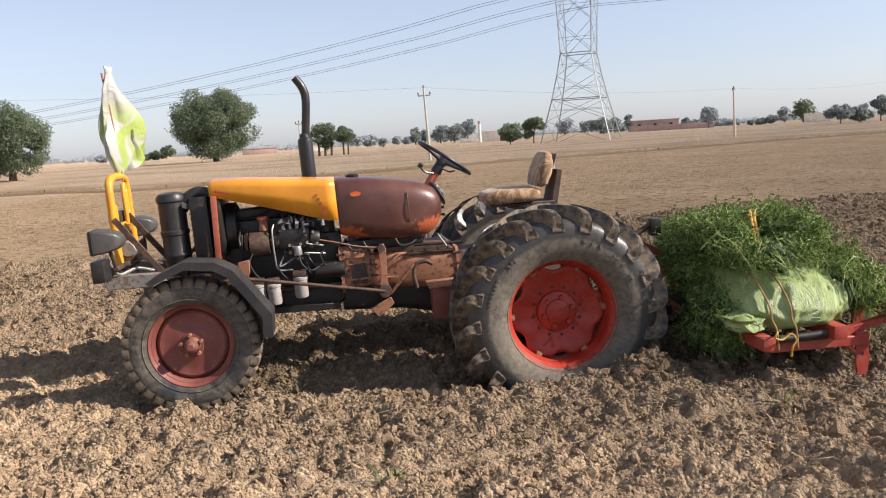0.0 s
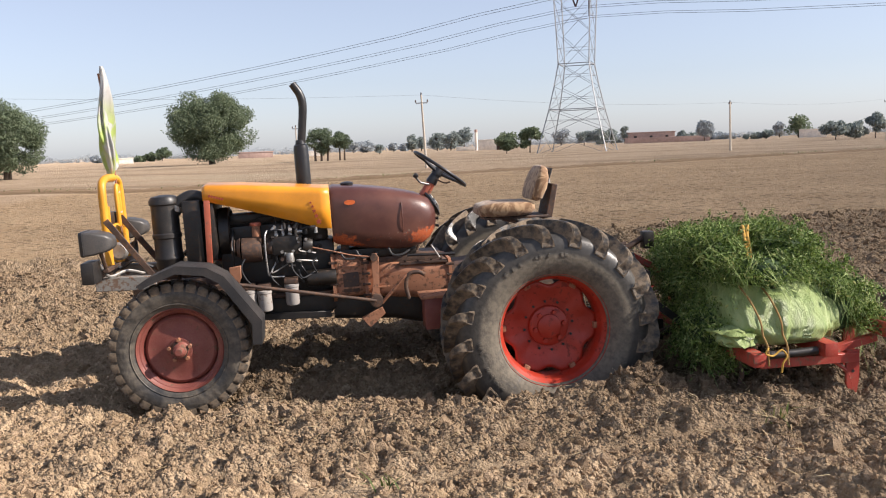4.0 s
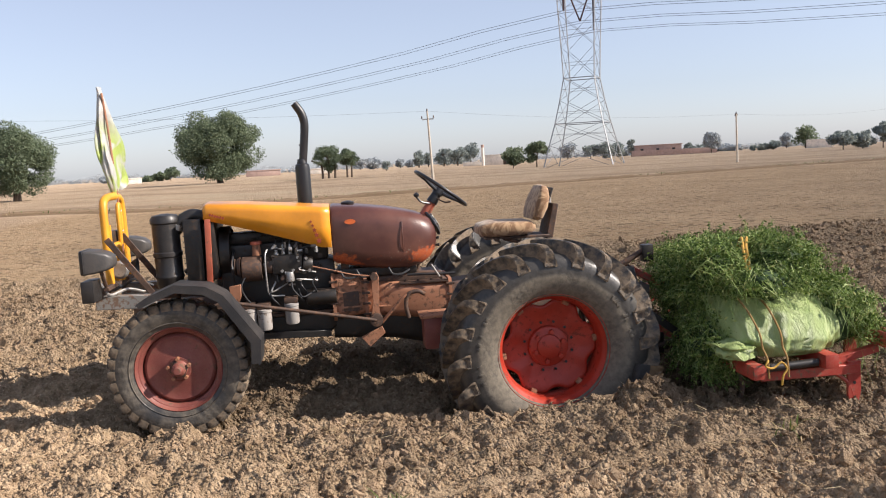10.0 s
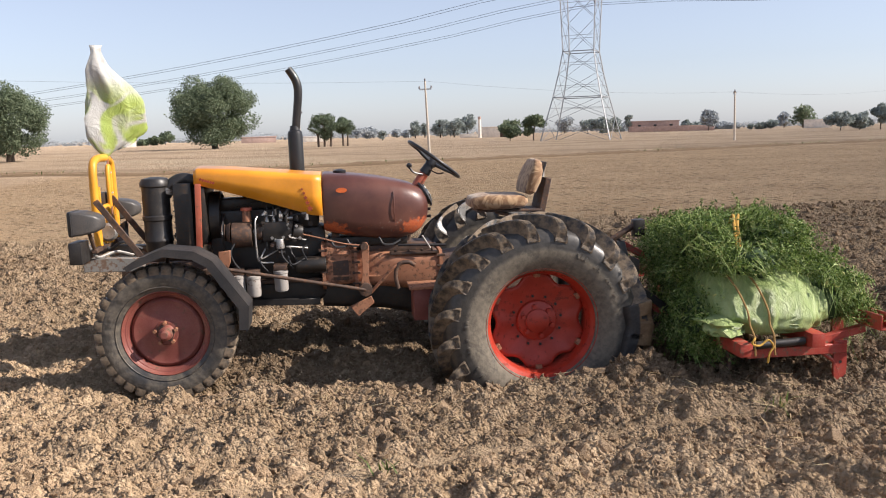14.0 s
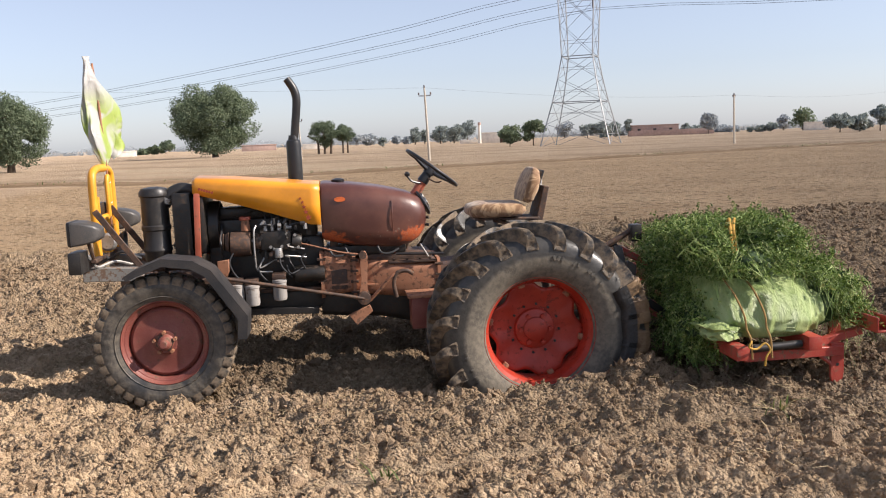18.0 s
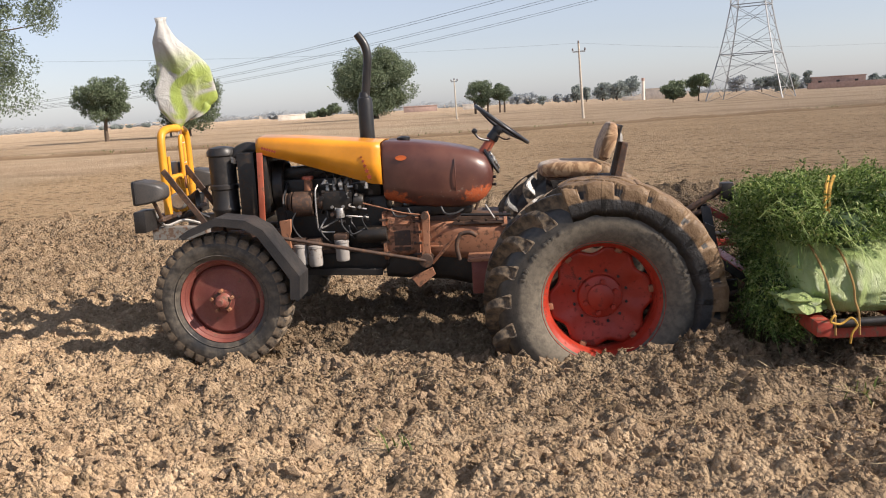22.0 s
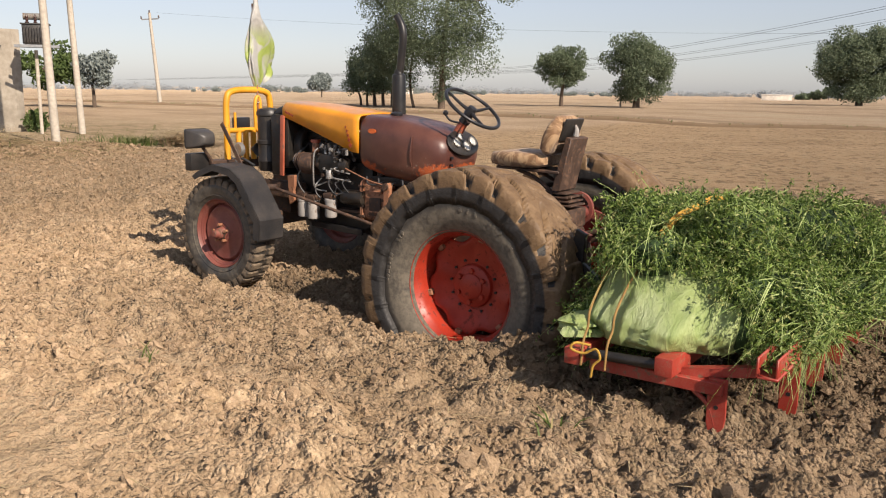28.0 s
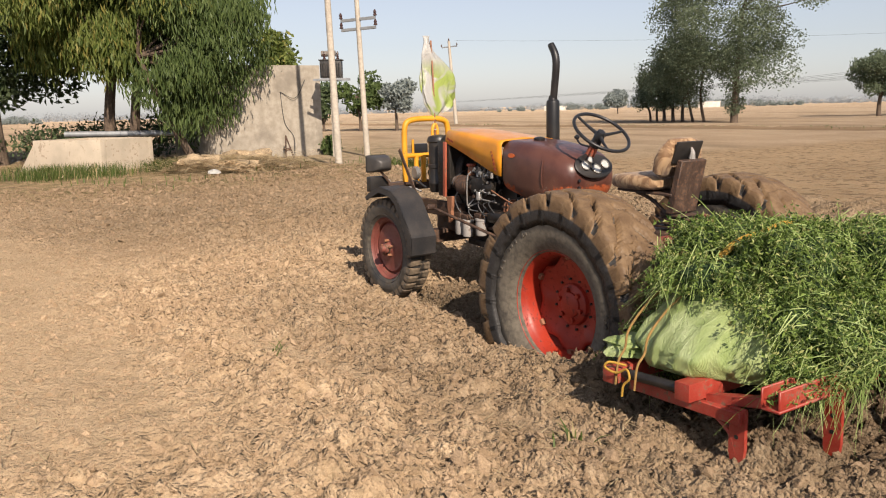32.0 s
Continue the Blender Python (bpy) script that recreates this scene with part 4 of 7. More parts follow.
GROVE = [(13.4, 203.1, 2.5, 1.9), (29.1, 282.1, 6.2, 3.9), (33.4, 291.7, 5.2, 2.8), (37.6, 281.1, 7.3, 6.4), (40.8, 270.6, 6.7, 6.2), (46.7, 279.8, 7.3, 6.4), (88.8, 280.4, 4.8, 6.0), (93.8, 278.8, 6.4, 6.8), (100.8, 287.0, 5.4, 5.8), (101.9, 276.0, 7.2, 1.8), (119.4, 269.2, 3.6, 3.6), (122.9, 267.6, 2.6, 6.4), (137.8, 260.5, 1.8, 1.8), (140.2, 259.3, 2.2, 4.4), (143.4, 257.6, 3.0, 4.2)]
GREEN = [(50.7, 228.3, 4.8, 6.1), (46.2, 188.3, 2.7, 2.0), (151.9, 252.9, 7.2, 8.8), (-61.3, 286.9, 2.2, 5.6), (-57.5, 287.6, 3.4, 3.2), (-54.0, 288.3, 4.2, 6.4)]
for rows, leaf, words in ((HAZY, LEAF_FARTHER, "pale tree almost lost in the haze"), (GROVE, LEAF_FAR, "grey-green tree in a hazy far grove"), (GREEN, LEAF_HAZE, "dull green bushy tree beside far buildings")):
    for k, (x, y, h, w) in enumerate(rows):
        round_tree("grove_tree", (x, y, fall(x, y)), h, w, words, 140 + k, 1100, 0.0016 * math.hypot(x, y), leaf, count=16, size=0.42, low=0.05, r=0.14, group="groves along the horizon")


def far_woods(name, near, far, lo, hi, n, tall, material, seed, label, gap=0.42, leaves=70):
    """A broken belt of ragged tree tops along the horizon."""
    rng = np.random.RandomState(seed)
    pts, size = [], []
    a = rng.uniform(lo, hi, n)
    dense = fnoise(a * 1.0, a * 0 + 2, 14.0, 3, 0.6, seed % 7)
    for ang, d in zip(a, dense):
        if d < gap:
            continue
        r = rng.uniform(near, far)
        h = tall * rng.uniform(0.3, 1.0) * (0.5 + 1.6 * (d - gap))
        q = unit(rng.normal(size=(leaves, 3))) * rng.rand(leaves, 1) ** 0.4 * np.array([0.75, 0.75, 0.5]) * h
        pts.append(q + np.array([r * math.sin(ang), r * math.cos(ang), h * 0.48 + fall(r, 0)]))
    pts = np.concatenate(pts)
    return tagged(put_mesh(name, leaf_mesh(name, pts, tall * 0.065, rng, 0.8), material, sharp=0), label, "woods", kind="stuff")


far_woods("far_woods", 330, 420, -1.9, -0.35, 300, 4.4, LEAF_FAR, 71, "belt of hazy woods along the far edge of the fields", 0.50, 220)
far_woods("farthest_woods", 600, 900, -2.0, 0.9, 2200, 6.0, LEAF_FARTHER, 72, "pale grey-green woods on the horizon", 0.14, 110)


def building(name, x, y, w, d, h, turn, label, wall, roof=0.25, storeys=1):
    top = new(name)
    top.matrix_basis = pose(x, y, fall(x, y), 0, 0, turn)
    part("wall", box((0, 0, h / 2), (w, d, h), 0.05), wall, top)
    part("roof", box((0, 0, h + roof / 2), (w * 1.04, d * 1.04, roof), 0.05), wall, top)
    for k in range(max(2, int(w / 4)) if h > 3 else 0):
        part("window", box((-w / 2 + (k + 0.5) * w / max(2, int(w / 4)), -d / 2 - 0.02, h * 0.55), (1.0, 0.12, 1.1), 0.02), BLACK, top)
    return tagged(top, label, "building")


building("farm_building", -20.4, 252.5, 10, 6, 1.7, 4, "low brick farm building far across the field", BRICK_FAR)
building("farm_building", -4, 250, 7, 5, 1.3, 0, "low cream shed far across the field", CREAM_FAR)
building("farm_building", 43.8, 214.4, 6.9, 6, 2.5, -15, "cream two-storey house among far trees", CREAM_FAR)
building("yard_wall", 38.0, 220.5, 5.8, 0.4, 0.95, -10, "long white yard wall far across the fields", CREAM_FAR, 0.08)
building("farm_shed", 45.0, 203.9, 4.3, 3.5, 1.7, -12, "dark shed under a far tree", RUST_DARK, 0.12)
building("factory_shed", 111.1, 275.6, 15.6, 8, 3.5, -22, "long low brick shed on the horizon", BRICK_FAR)
building("factory_wall", 113.0, 266.4, 27.5, 0.5, 1.75, -22, "long brick yard wall on the horizon", BRICK_FAR, 0.1)
building("farm_building", 154.6, 249.2, 8.0, 5, 2.4, -30, "long pale shed beside far trees", CREAM_FAR)
building("farm_building", -51, 215, 7, 5, 1.3, 15, "small white building far across the field", CREAM_FAR)
building("farm_building", -262, 236, 9, 6, 1.7, 45, "small white house far off in the haze", CREAM_FAR)
building("farm_building", -205, 262, 8, 5, 2.0, 40, "small cream house far off in the haze", CREAM_FAR)
chimney = new("chimney_stack")
chimney.location = (38.4, 208, fall(38.4, 208))
part("shaft", rod((0, 0, 0), (0, 0, 4.7), 0.42, 0.36, 12), CREAM_FAR, chimney)
part("rim", rod((0, 0, 4.6), (0, 0, 5.3), 0.40, 0.40, 12), BRICK_FAR, chimney)
tagged(chimney, "slender pale brick chimney far across the fields", "chimney")


def pole(name, base, h, lean, r, label, arms=(), material=CONCRETE, pins=True, group=""):
    """A power pole with cross arms at (height, half length) and pin insulators."""
    top = new(name)
    top.matrix_basis = pose(*base, lean[0], lean[1], lean[2])
    part("post", rod((0, 0, -0.3), (0, 0, h), r, r * 0.62, 10), material, top)
    for z, half in arms:
        part("cross_arm", bar((-half, 0, z), (half, 0, z), 0.09, 0.09), GALV, top)
        for x in (-half, half):
            if pins:
                part("insulator", lathe([(0.015, 0), (0.07, 0.02), (0.04, 0.09), (0.06, 0.11), (0.025, 0.2)], 8, centre=(x, 0, z + 0.05), axis="Z"), PORCELAIN, top)
    if pins and arms:
        part("insulator", lathe([(0.015, 0), (0.07, 0.02), (0.04, 0.09), (0.06, 0.11), (0.025, 0.2)], 8, centre=(0, 0, h), axis="Z"), PORCELAIN, top)
    return tagged(top, label, "pole", group)


pole("power_pole", (8.0, 53.8, 0), 5.1, (0, -2.0, 0), 0.10, "slim concrete power pole with a cross arm in the field", ((4.55, 0.42),))
pole("power_pole", (38.0, 68.4, 0), 4.4, (0, -1.0, 30), 0.11, "leaning bare concrete pole far off", ((4.2, 0.15),))
pole("power_pole", (-25.4, 64.4, 0), 4.5, (0, 0.5, 0), 0.085, "thin pale pole beside a round tree", ())
pole("power_pole", (-1.85, 78, 0), 3.75, (0, -1, 0), 0.09, "thin far pole in the open field", ((3.6, 0.3),))
pole("power_pole", (68.7, 90.0, 0), 5.0, (0, 0.5, 0), 0.10, "concrete pole with a forked top beyond the field", ((4.6, 0.35),))
pole("power_pole", (-48.5, 34.3, 0), 6.7, (0, -4, 40), 0.16, "leaning concrete pole with three insulators", ((6.25, 0.62),))


def lattice_tower():
    """A waisted lattice tower: four legs, rings and cross bracing, with its arms."""
    top = new("lattice_tower")
    top.matrix_basis = pose(32.0, 97.0, 0, 0, 0, -28)
    levels = [(-0.2, 5.9), (2.6, 4.95), (5.2, 4.05), (8.0, 3.25), (10.7, 2.62), (14.4, 2.80), (18.4, 3.05), (21.5, 3.2), (25.0, 2.4), (29.0, 1.2)]

    def corner(k, z, w):
        return Vector(((w, w), (-w, w), (-w, -w), (w, -w))[k % 4]).to_3d() * 0.72 + Vector((0, 0, z))

    for k in range(4):
        for (z0, w0), (z1, w1) in zip(levels, levels[1:]):
            part("leg", bar(corner(k, z0, w0), corner(k, z1, w1), 0.10, 0.10, bevel=0), GALV, top)
            part("brace", bar(corner(k, z0, w0), corner(k + 1, z1, w1), 0.045, 0.045, bevel=0), GALV, top)
            part("brace", bar(corner(k + 1, z0, w0), corner(k, z1, w1), 0.045, 0.045, bevel=0), GALV, top)
            a, b = (corner(k, z0, w0) + corner(k, z1, w1)) / 2, (corner(k + 1, z0, w0) + corner(k + 1, z1, w1)) / 2
            part("brace", bar(a, b, 0.04, 0.04, bevel=0), GALV, top)
        for z, w in (levels[2], levels[4], levels[7]):
            part("ring", bar(corner(k, z, w), corner(k + 1, z, w), 0.10, 0.10, bevel=0), GALV, top)
    for side in (-1, 1):
        tip = Vector((0, side * 9.0, 22.6))
        for x in (-1, 1):
            part("arm", bar((x * 2.0, side * 2.0, 21.5), tip, 0.13, 0.13, bevel=0), GALV, top)
            part("arm", bar((x * 1.6, side * 1.8, 24.2), tip, 0.11, 0.11, bevel=0), GALV, top)
        part("insulator", rod(tip, tip + Vector((0, 0, -5.0)), 0.13, 0.13, 8), PORCELAIN, top)
    for x in (-1.8, 1.8):
        part("insulator", rod((x, 0, 22.4), (0, 0, 17.6), 0.10, 0.10, 8), PORCELAIN, top)
    tagged(top, "tall steel lattice power tower standing in the field", "power tower")
    along = Vector((math.cos(radians(-28)), math.sin(radians(-28)), 0))
    across = Vector((-along.y, along.x, 0))
    onward = Vector((0.80, -0.60, 0))
    for off in (-9.0, 0.0, 9.0):
        for gap in (-0.25, 0.25):
            pts = []
            for s in range(-240, 901, 20):
                if s < 0:
                    h = 17.5 - 0.070 * abs(s) + 0.00020 * s * s
                    p = Vector((32.0, 97.0, 0)) - onward * s + across * off
                else:
                    h = 5.5 + max(0.0, 160 - s) ** 2 * 12.0 / 160 ** 2
                    p = Vector((32.0, 97.0, 0)) - along * s + across * off
                pts.append((p.x + along.y * gap, p.y, h + gap * 0.5))
            me = tube(pts, 0.022, 5, smooth=2)
            tagged(part("power_line", me, CABLE), "sagging overhead power line strung from a lattice tower", "cable", "overhead lines", "thing")


lattice_tower()
def distant_wire(p, q, sag, r=0.006, group="field pole wires"):
    pts = [(p[0] + (q[0] - p[0]) * t, p[1] + (q[1] - p[1]) * t, p[2] + (q[2] - p[2]) * t - sag * 4 * t * (1 - t)) for t in (0, .15, .3, .45, .6, .75, .9, 1)]
    return tagged(part("pole_wire", tube(pts, r, 4, smooth=2), CABLE), "thin wire sagging between field poles", "cable", group)


distant_wire((7.9, 53.8, 5.1), (38, 68.4, 4.4), 0.4)
distant_wire((38, 68.4, 4.4), (68.7, 90, 5.0), 0.4)
distant_wire((7.9, 53.8, 5.1), (-48.5, 34.3, 6.7), 0.7)

# ---- the pump house and its yard ----
def pump_house():
    x0, x1, y0, y1, h = -23.6, -20.0, 4.5, 8.5, 3.08
    top = new("pump_house")
    top.location = (0, 0, 0.08)
    part("wall", box(((x0 + x1) / 2, y0 + 0.12, h / 2), (x1 - x0, 0.24, h), 0.02), PLASTER, top)
    part("wall", box(((x0 + x1) / 2, y1 - 0.12, h / 2), (x1 - x0, 0.24, h), 0.02), PLASTER, top)
    part("wall", box((x1 - 0.12, (y0 + y1) / 2, h / 2 - 0.004), (0.244, y1 - y0 - 0.48, h), 0.0), PLASTER, top)
    part("wall", box((x0 + 0.12, (y0 + y1) / 2, h / 2 - 0.004), (0.24, y1 - y0 - 0.48, h), 0.0), PLASTER, top)
    part("roof", box(((x0 + x1) / 2, (y0 + y1) / 2, h - 0.22), (x1 - x0 - 0.5, y1 - y0 - 0.5, 0.12), 0.0), PLASTER, top)
    part("cable_conduit", tube([(x1 + 0.02, 7.0, 2.2), (x1 + 0.03, 7.1, 1.2), (x1 + 0.05, 7.4, 0.7), (x1 + 0.5, 7.2, 0.1)], 0.011, 6), CABLE, top, "thin dark cable hanging down the wall")
    part("cable_conduit", tube([(x1 + 0.02, 7.0, 2.2), (x1 + 0.1, 7.5, 2.0), (x1 + 0.05, 7.9, 2.6)], 0.011, 6), CABLE, top, "thin dark cable looped along the wall")
    tagged(top, "square grey plastered pump house beside the field", "building")


pump_house()


def trough():
    top = new("water_trough")
    top.matrix_basis = pose(-19.5, 0.9, 0.06, 0, 0, 34)
    w, d, h = 2.45, 1.9, 0.94
    part("wall", box((0, -d / 2, h / 2), (w, 0.22, h), 0.03), WHITEWASH, top)
    part("wall", box((0, d / 2, h / 2), (w, 0.22, h), 0.03), WHITEWASH, top)
    part("wall", box((-w / 2 + 0.11, 0, h / 2 - 0.004), (0.22, d - 0.22, h), 0.0), WHITEWASH, top)
    part("wall", box((w / 2 - 0.11, 0, h / 2 - 0.004), (0.22, d - 0.22, h), 0.0), WHITEWASH, top)
    part("floor_slab", box((0, 0, 0.2), (w - 0.3, d - 0.2, 0.1), 0.0), WHITEWASH, top)
    part("buttress", plate([(-w / 2 - 0.7, -0.1), (-w / 2, -0.1), (-w / 2, 0.8)], -d / 2 - 0.11, -d / 2 + 0.11, bevel=0.01), WHITEWASH, top)
    tagged(top, "low cream cement water trough beside the field", "trough")
    pipe = part("delivery_pipe", rod((-20.6, 3.6, 1.05), (-22.0, 0.6, 1.1), 0.09, 0.09, 14), GALV)
    tagged(pipe, "grey pipe lying over the trough from the pump house", "pipe")


trough()


def transformer_pair():
    pole("yard_pole", (-14.4, 6.18, 0.06), 8.6, (0, -1.6, 40), 0.105, "round white concrete pole standing by the pump house", ((7.9, 0.6),), group="yard poles")
    pole("yard_pole", (-17.9, 9.05, 0.06), 8.4, (0, -2.0, 33), 0.10, "slim concrete pole with steel cross arms and braces", ((4.45, 0.62), (4.15, 0.62), (6.2, 0.6)), group="yard poles")
    top = new("transformer")
    top.matrix_basis = pose(-18.35, 8.1, 2.62, 0, 0, 55) @ Matrix.Scale(0.72, 4)
    part("tank_body", box((0, 0, 0.45), (0.95, 0.6, 0.75), 0.03), LAMP_GREY, top)
    for k in range(9):
        part("cooling_fin", box((-0.4 + 0.1 * k, -0.36, 0.45), (0.02, 0.14, 0.6), 0.0), LAMP_GREY, top)
    part("lid", box((0, 0, 0.85), (1.05, 0.7, 0.05), 0.01), LAMP_GREY, top)
    for x in (-0.3, 0, 0.3):
        part("bushing", lathe([(0.03, 0), (0.08, 0.04), (0.04, 0.1), (0.07, 0.14), (0.035, 0.2), (0.06, 0.24), (0.02, 0.36)], 10, centre=(x, 0, 0.87), axis="Z"), PORCELAIN, top)
    part("conservator", rod((-0.45, 0.2, 1.15), (0.2, 0.2, 1.15), 0.13, 0.13, 14), BLUEGREY, top)
    for y in (-0.25, 0.25):
        part("platform_channel", bar((-0.8, y, 0.0), (0.8, y, 0.0), 0.08, 0.1), GALV, top)
    tagged(top, "grey pole-mounted transformer on steel channels", "transformer")
    post = part("stub_post", rod((-18.6, 8.2, 0), (-18.6, 8.2, 2.52), 0.05, 0.05, 8), CONCRETE)
    tagged(post, "thin post under the transformer platform", "post")
    prop = new("starter_frame")
    for q in ((-18.9, 6.6), (-18.8, 6.9)):
        part("prop", rod((q[0], q[1], 0.0), (-19.5, 6.9, 0.85), 0.025, 0.025, 8), RUST_DARK, prop)
    part("clamp", box((-19.2, 6.8, 0.42), (0.22, 0.2, 0.08), 0.01), RUST_DARK, prop)
    tagged(prop, "rusty leaning iron prop frame before the pump house", "frame")


transformer_pair()


def hanging_tree(name, base, trunk, centre, radii, n, seed, material, label, leaf=0.16, droop=0.72, aspect=0.19, lobes=34, size=0.34):
    rng = np.random.RandomState(seed)
    crown = lobes_for(rng, centre, radii, lobes, size)
    return tree(name, base, label, trunk, crown, n, leaf, material, seed=seed, aspect=aspect, droop=droop, hollow=0.3)


hanging_tree("weeping_tree", (-22.6, 2.2, 0), [([(0, 0, -.1), (0.1, -0.1, 1.6), (0.5, 0.2, 4.2)], 0.22, 0.13), ([(0.5, 0.5, -.1), (0.55, 0.6, 1.6), (0.9, 0.9, 4.4)], 0.20, 0.11)], (1.1, -0.2, 5.2), (3.5, 3.9, 2.8), 26000, 81, LEAF_LIGHT, "big tree with drooping yellow-green narrow leaves over the trough")
hanging_tree("leaning_tree", (-19.4, 3.9, 0.08), [([(0, 0, -.1), (-0.3, -0.7, 1.4), (-0.7, -1.4, 3.3)], 0.13, 0.08)], (-0.3, 0.3, 3.7), (2.0, 2.3, 2.9), 20000, 82, LEAF_MID, "leaning tree with drooping dark green leaves before the wall", leaf=0.13)
round_tree("shade_tree", (-25.6, -0.9, 0), 8.0, 6.6, "dark shade tree with an open crown of small leaves", 83, 16000, 0.12, LEAF_DARK, count=44, size=0.30, low=0.12, forks=2, r=0.10)
round_tree("shade_tree", (-25.5, 6.0, 0), 9.2, 7.4, "tall dark tree behind the pump house", 84, 13000, 0.13, LEAF_DARK, count=36, size=0.30, low=0.22, forks=2, r=0.10)
round_tree("neem_tree", (-25.2, 8.6, 0), 5.2, 3.4, "light green leafy tree showing over the pump house", 85, 3600, 0.12, LEAF_LIGHT, count=18, size=0.38, low=0.3, r=0.12)
for k, (x, y, h, w) in enumerate(((-23.2, -2.6, 1.0, 1.6), (-21.4, 4.9, 1.4, 1.3), (-19.6, 8.6, 0.7, 0.6), (-25.0, 0.6, 1.3, 2.4), (-25.4, 2.6, 1.5, 2.6), (-24.8, 4.2, 1.5, 2.0), (-25.2, -2.0, 1.6, 2.6))):
    rng = np.random.RandomState(90 + k)
    shrub = new("shrub")
    shrub.location = (x, y, 0.05)
    for j in range(5):
        a = j * 1.26
        part("stem", tube([(0, 0, 0), (0.2 * math.cos(a) * w, 0.2 * math.sin(a) * w, h * 0.5), (0.4 * math.cos(a) * w, 0.4 * math.sin(a) * w, h * 0.9)], 0.02, 5, smooth=2), BARK, shrub)
    put_mesh("foliage", leaf_mesh("foliage", crown_points(rng, [((0, 0, h * 0.55), np.array([w / 2, w / 2, h / 2]))], 1100, 0.3), 0.08, rng), LEAF_DARK if x < -24 else LEAF_MID, shrub, sharp=0)
    tagged(shrub, "low green shrub growing in the yard", "shrub", "yard shrubs")
for k, (x, y, n) in enumerate(((-16.8, -0.9, 1300), (-16.7, 0.3, 700), (-17.3, 2.0, 420), (-16.9, 2.5, 380))):
    rng = np.random.RandomState(95 + k)
    c = np.stack([x + rng.normal(size=n) * (0.5 if n > 600 else 0.2), y + rng.normal(size=n) * (0.5 if n > 600 else 0.22), np.zeros(n)], -1)
    c[:, 2] = height(c[:, 0], c[:, 1])
    blades("grass_patch", c, 0.38, 0.007, rng, GRASS, "coarse green grass growing along the trough", "grass")
rng = np.random.RandomState(99)
c = scatter(rng, 3600, lambda x, y: 0.45 * (fnoise(x, y, 0.5, 3, 0.5, 41) > 0.52) * step(-x, 10.5, 13.0), (-22, -4), (-10.5, 12))
blades("verge_grass", c, 0.20, 0.012, rng, GRASS, "sparse dry grass along the field edge", "grass")
straw_pile = new("straw_pile")
for k, (x, y, w, d, h) in enumerate(((-16.6, 3.1, 1.3, 0.9, 0.26), (-15.2, 3.5, 1.1, 0.8, 0.20), (-17.6, 4.6, 1.2, 1.0, 0.30), (-15.6, 4.8, 1.0, 0.8, 0.16))):
    bm = bmesh.new()
    bmesh.ops.create_icosphere(bm, subdivisions=4, radius=1)
    for v in bm.verts:
        q = 1 + 0.5 * noise.noise(v.co * 1.8 + Vector((k * 3.3, 0, 0))) + 0.25 * noise.noise(v.co * 6)
        v.co = Vector((x + v.co.x * w * q, y + v.co.y * d * q, 0.06 + max(-0.02, v.co.z * 1.5 * h * q)))
    part("straw_mound", bm, STRAW_PILE, straw_pile)
n = 14000
c = np.stack([-16.3 + rng.normal(size=n) * 1.15, 3.8 + rng.normal(size=n) * 0.95, 0.04 + 0.30 * rng.rand(n) ** 2], -1)
c[:, 2] += height(c[:, 0], c[:, 1])
loose = blades("loose_straw", c, 0.34, 0.011, rng, STRAW, "trampled straw lying before the pump house", "straw", flat=True)
tagged(straw_pile, "low mounds of trampled straw before the pump house", "straw")
for k, (x, y, n) in enumerate(((-7.5, 6.7, 220), (1.36, -2.5, 12), (3.75, -1.98, 16))):
    c = np.stack([x + rng.normal(size=n) * (0.35 if n > 100 else 0.06), y + rng.normal(size=n) * (0.2 if n > 100 else 0.05), np.zeros(n)], -1)
    c[:, 2] = height(c[:, 0], c[:, 1])
    blades("weed_tuft", c, 0.20 if n > 100 else 0.10, 0.006, rng, GRASS, "tuft of half-dry green weeds in the tilled soil", "grass", lean=1.2)
heap = bmesh.new()
bmesh.ops.create_icosphere(heap, subdivisions=4, radius=1)
for v in heap.verts:
    q = 1 + 0.5 * noise.noise(v.co * 1.8) + 0.25 * noise.noise(v.co * 6)
    v.co = Vector((-12.2 + v.co.x * 0.75 * q, 8.4 + v.co.y * 0.5 * q, 0.10 + max(-0.05, v.co.z * 0.26 * q)))
tagged(part("straw_heap", heap, STRAW_PILE), "small heap of pale straw at the field edge", "straw")
n = 2600
c = np.stack([-12.2 + rng.normal(size=n) * 0.55, 8.4 + rng.normal(size=n) * 0.4, 0.1 + 0.26 * rng.rand(n)], -1)
c[:, 2] += height(c[:, 0], c[:, 1])
blades("heap_straws", c, 0.30, 0.009, rng, STRAW, "loose straws on a small heap", "straw", flat=True)
c = np.stack([-13.3 + rng.normal(size=500) * 0.5, 7.6 + rng.normal(size=500) * 0.3, np.zeros(500)], -1)
c[:, 2] = height(c[:, 0], c[:, 1])
blades("weed_tuft", c, 0.24, 0.008, rng, GRASS, "low green weeds beside a straw heap", "grass", lean=1.2)
rag = bmesh.new()
bmesh.ops.create_icosphere(rag, subdivisions=2, radius=1)
for v in rag.verts:
    v.co = Vector((v.co.x * 0.22, v.co.y * 0.16, max(0, v.co.z) * 0.10)) * (1 + 0.35 * noise.noise(v.co * 2.3))
rag_ob = part("plastic_litter", rag, BAG_WHITE)
rag_ob.location = (-13.7, 2.38, 0.20)
tagged(rag_ob, "crumpled white plastic litter on the field edge", "litter")

# ---- the tractor ----
tractor = new("tractor")
tagged(tractor, "old yellow and maroon tractor with red wheels, sunk in soil", "tractor")


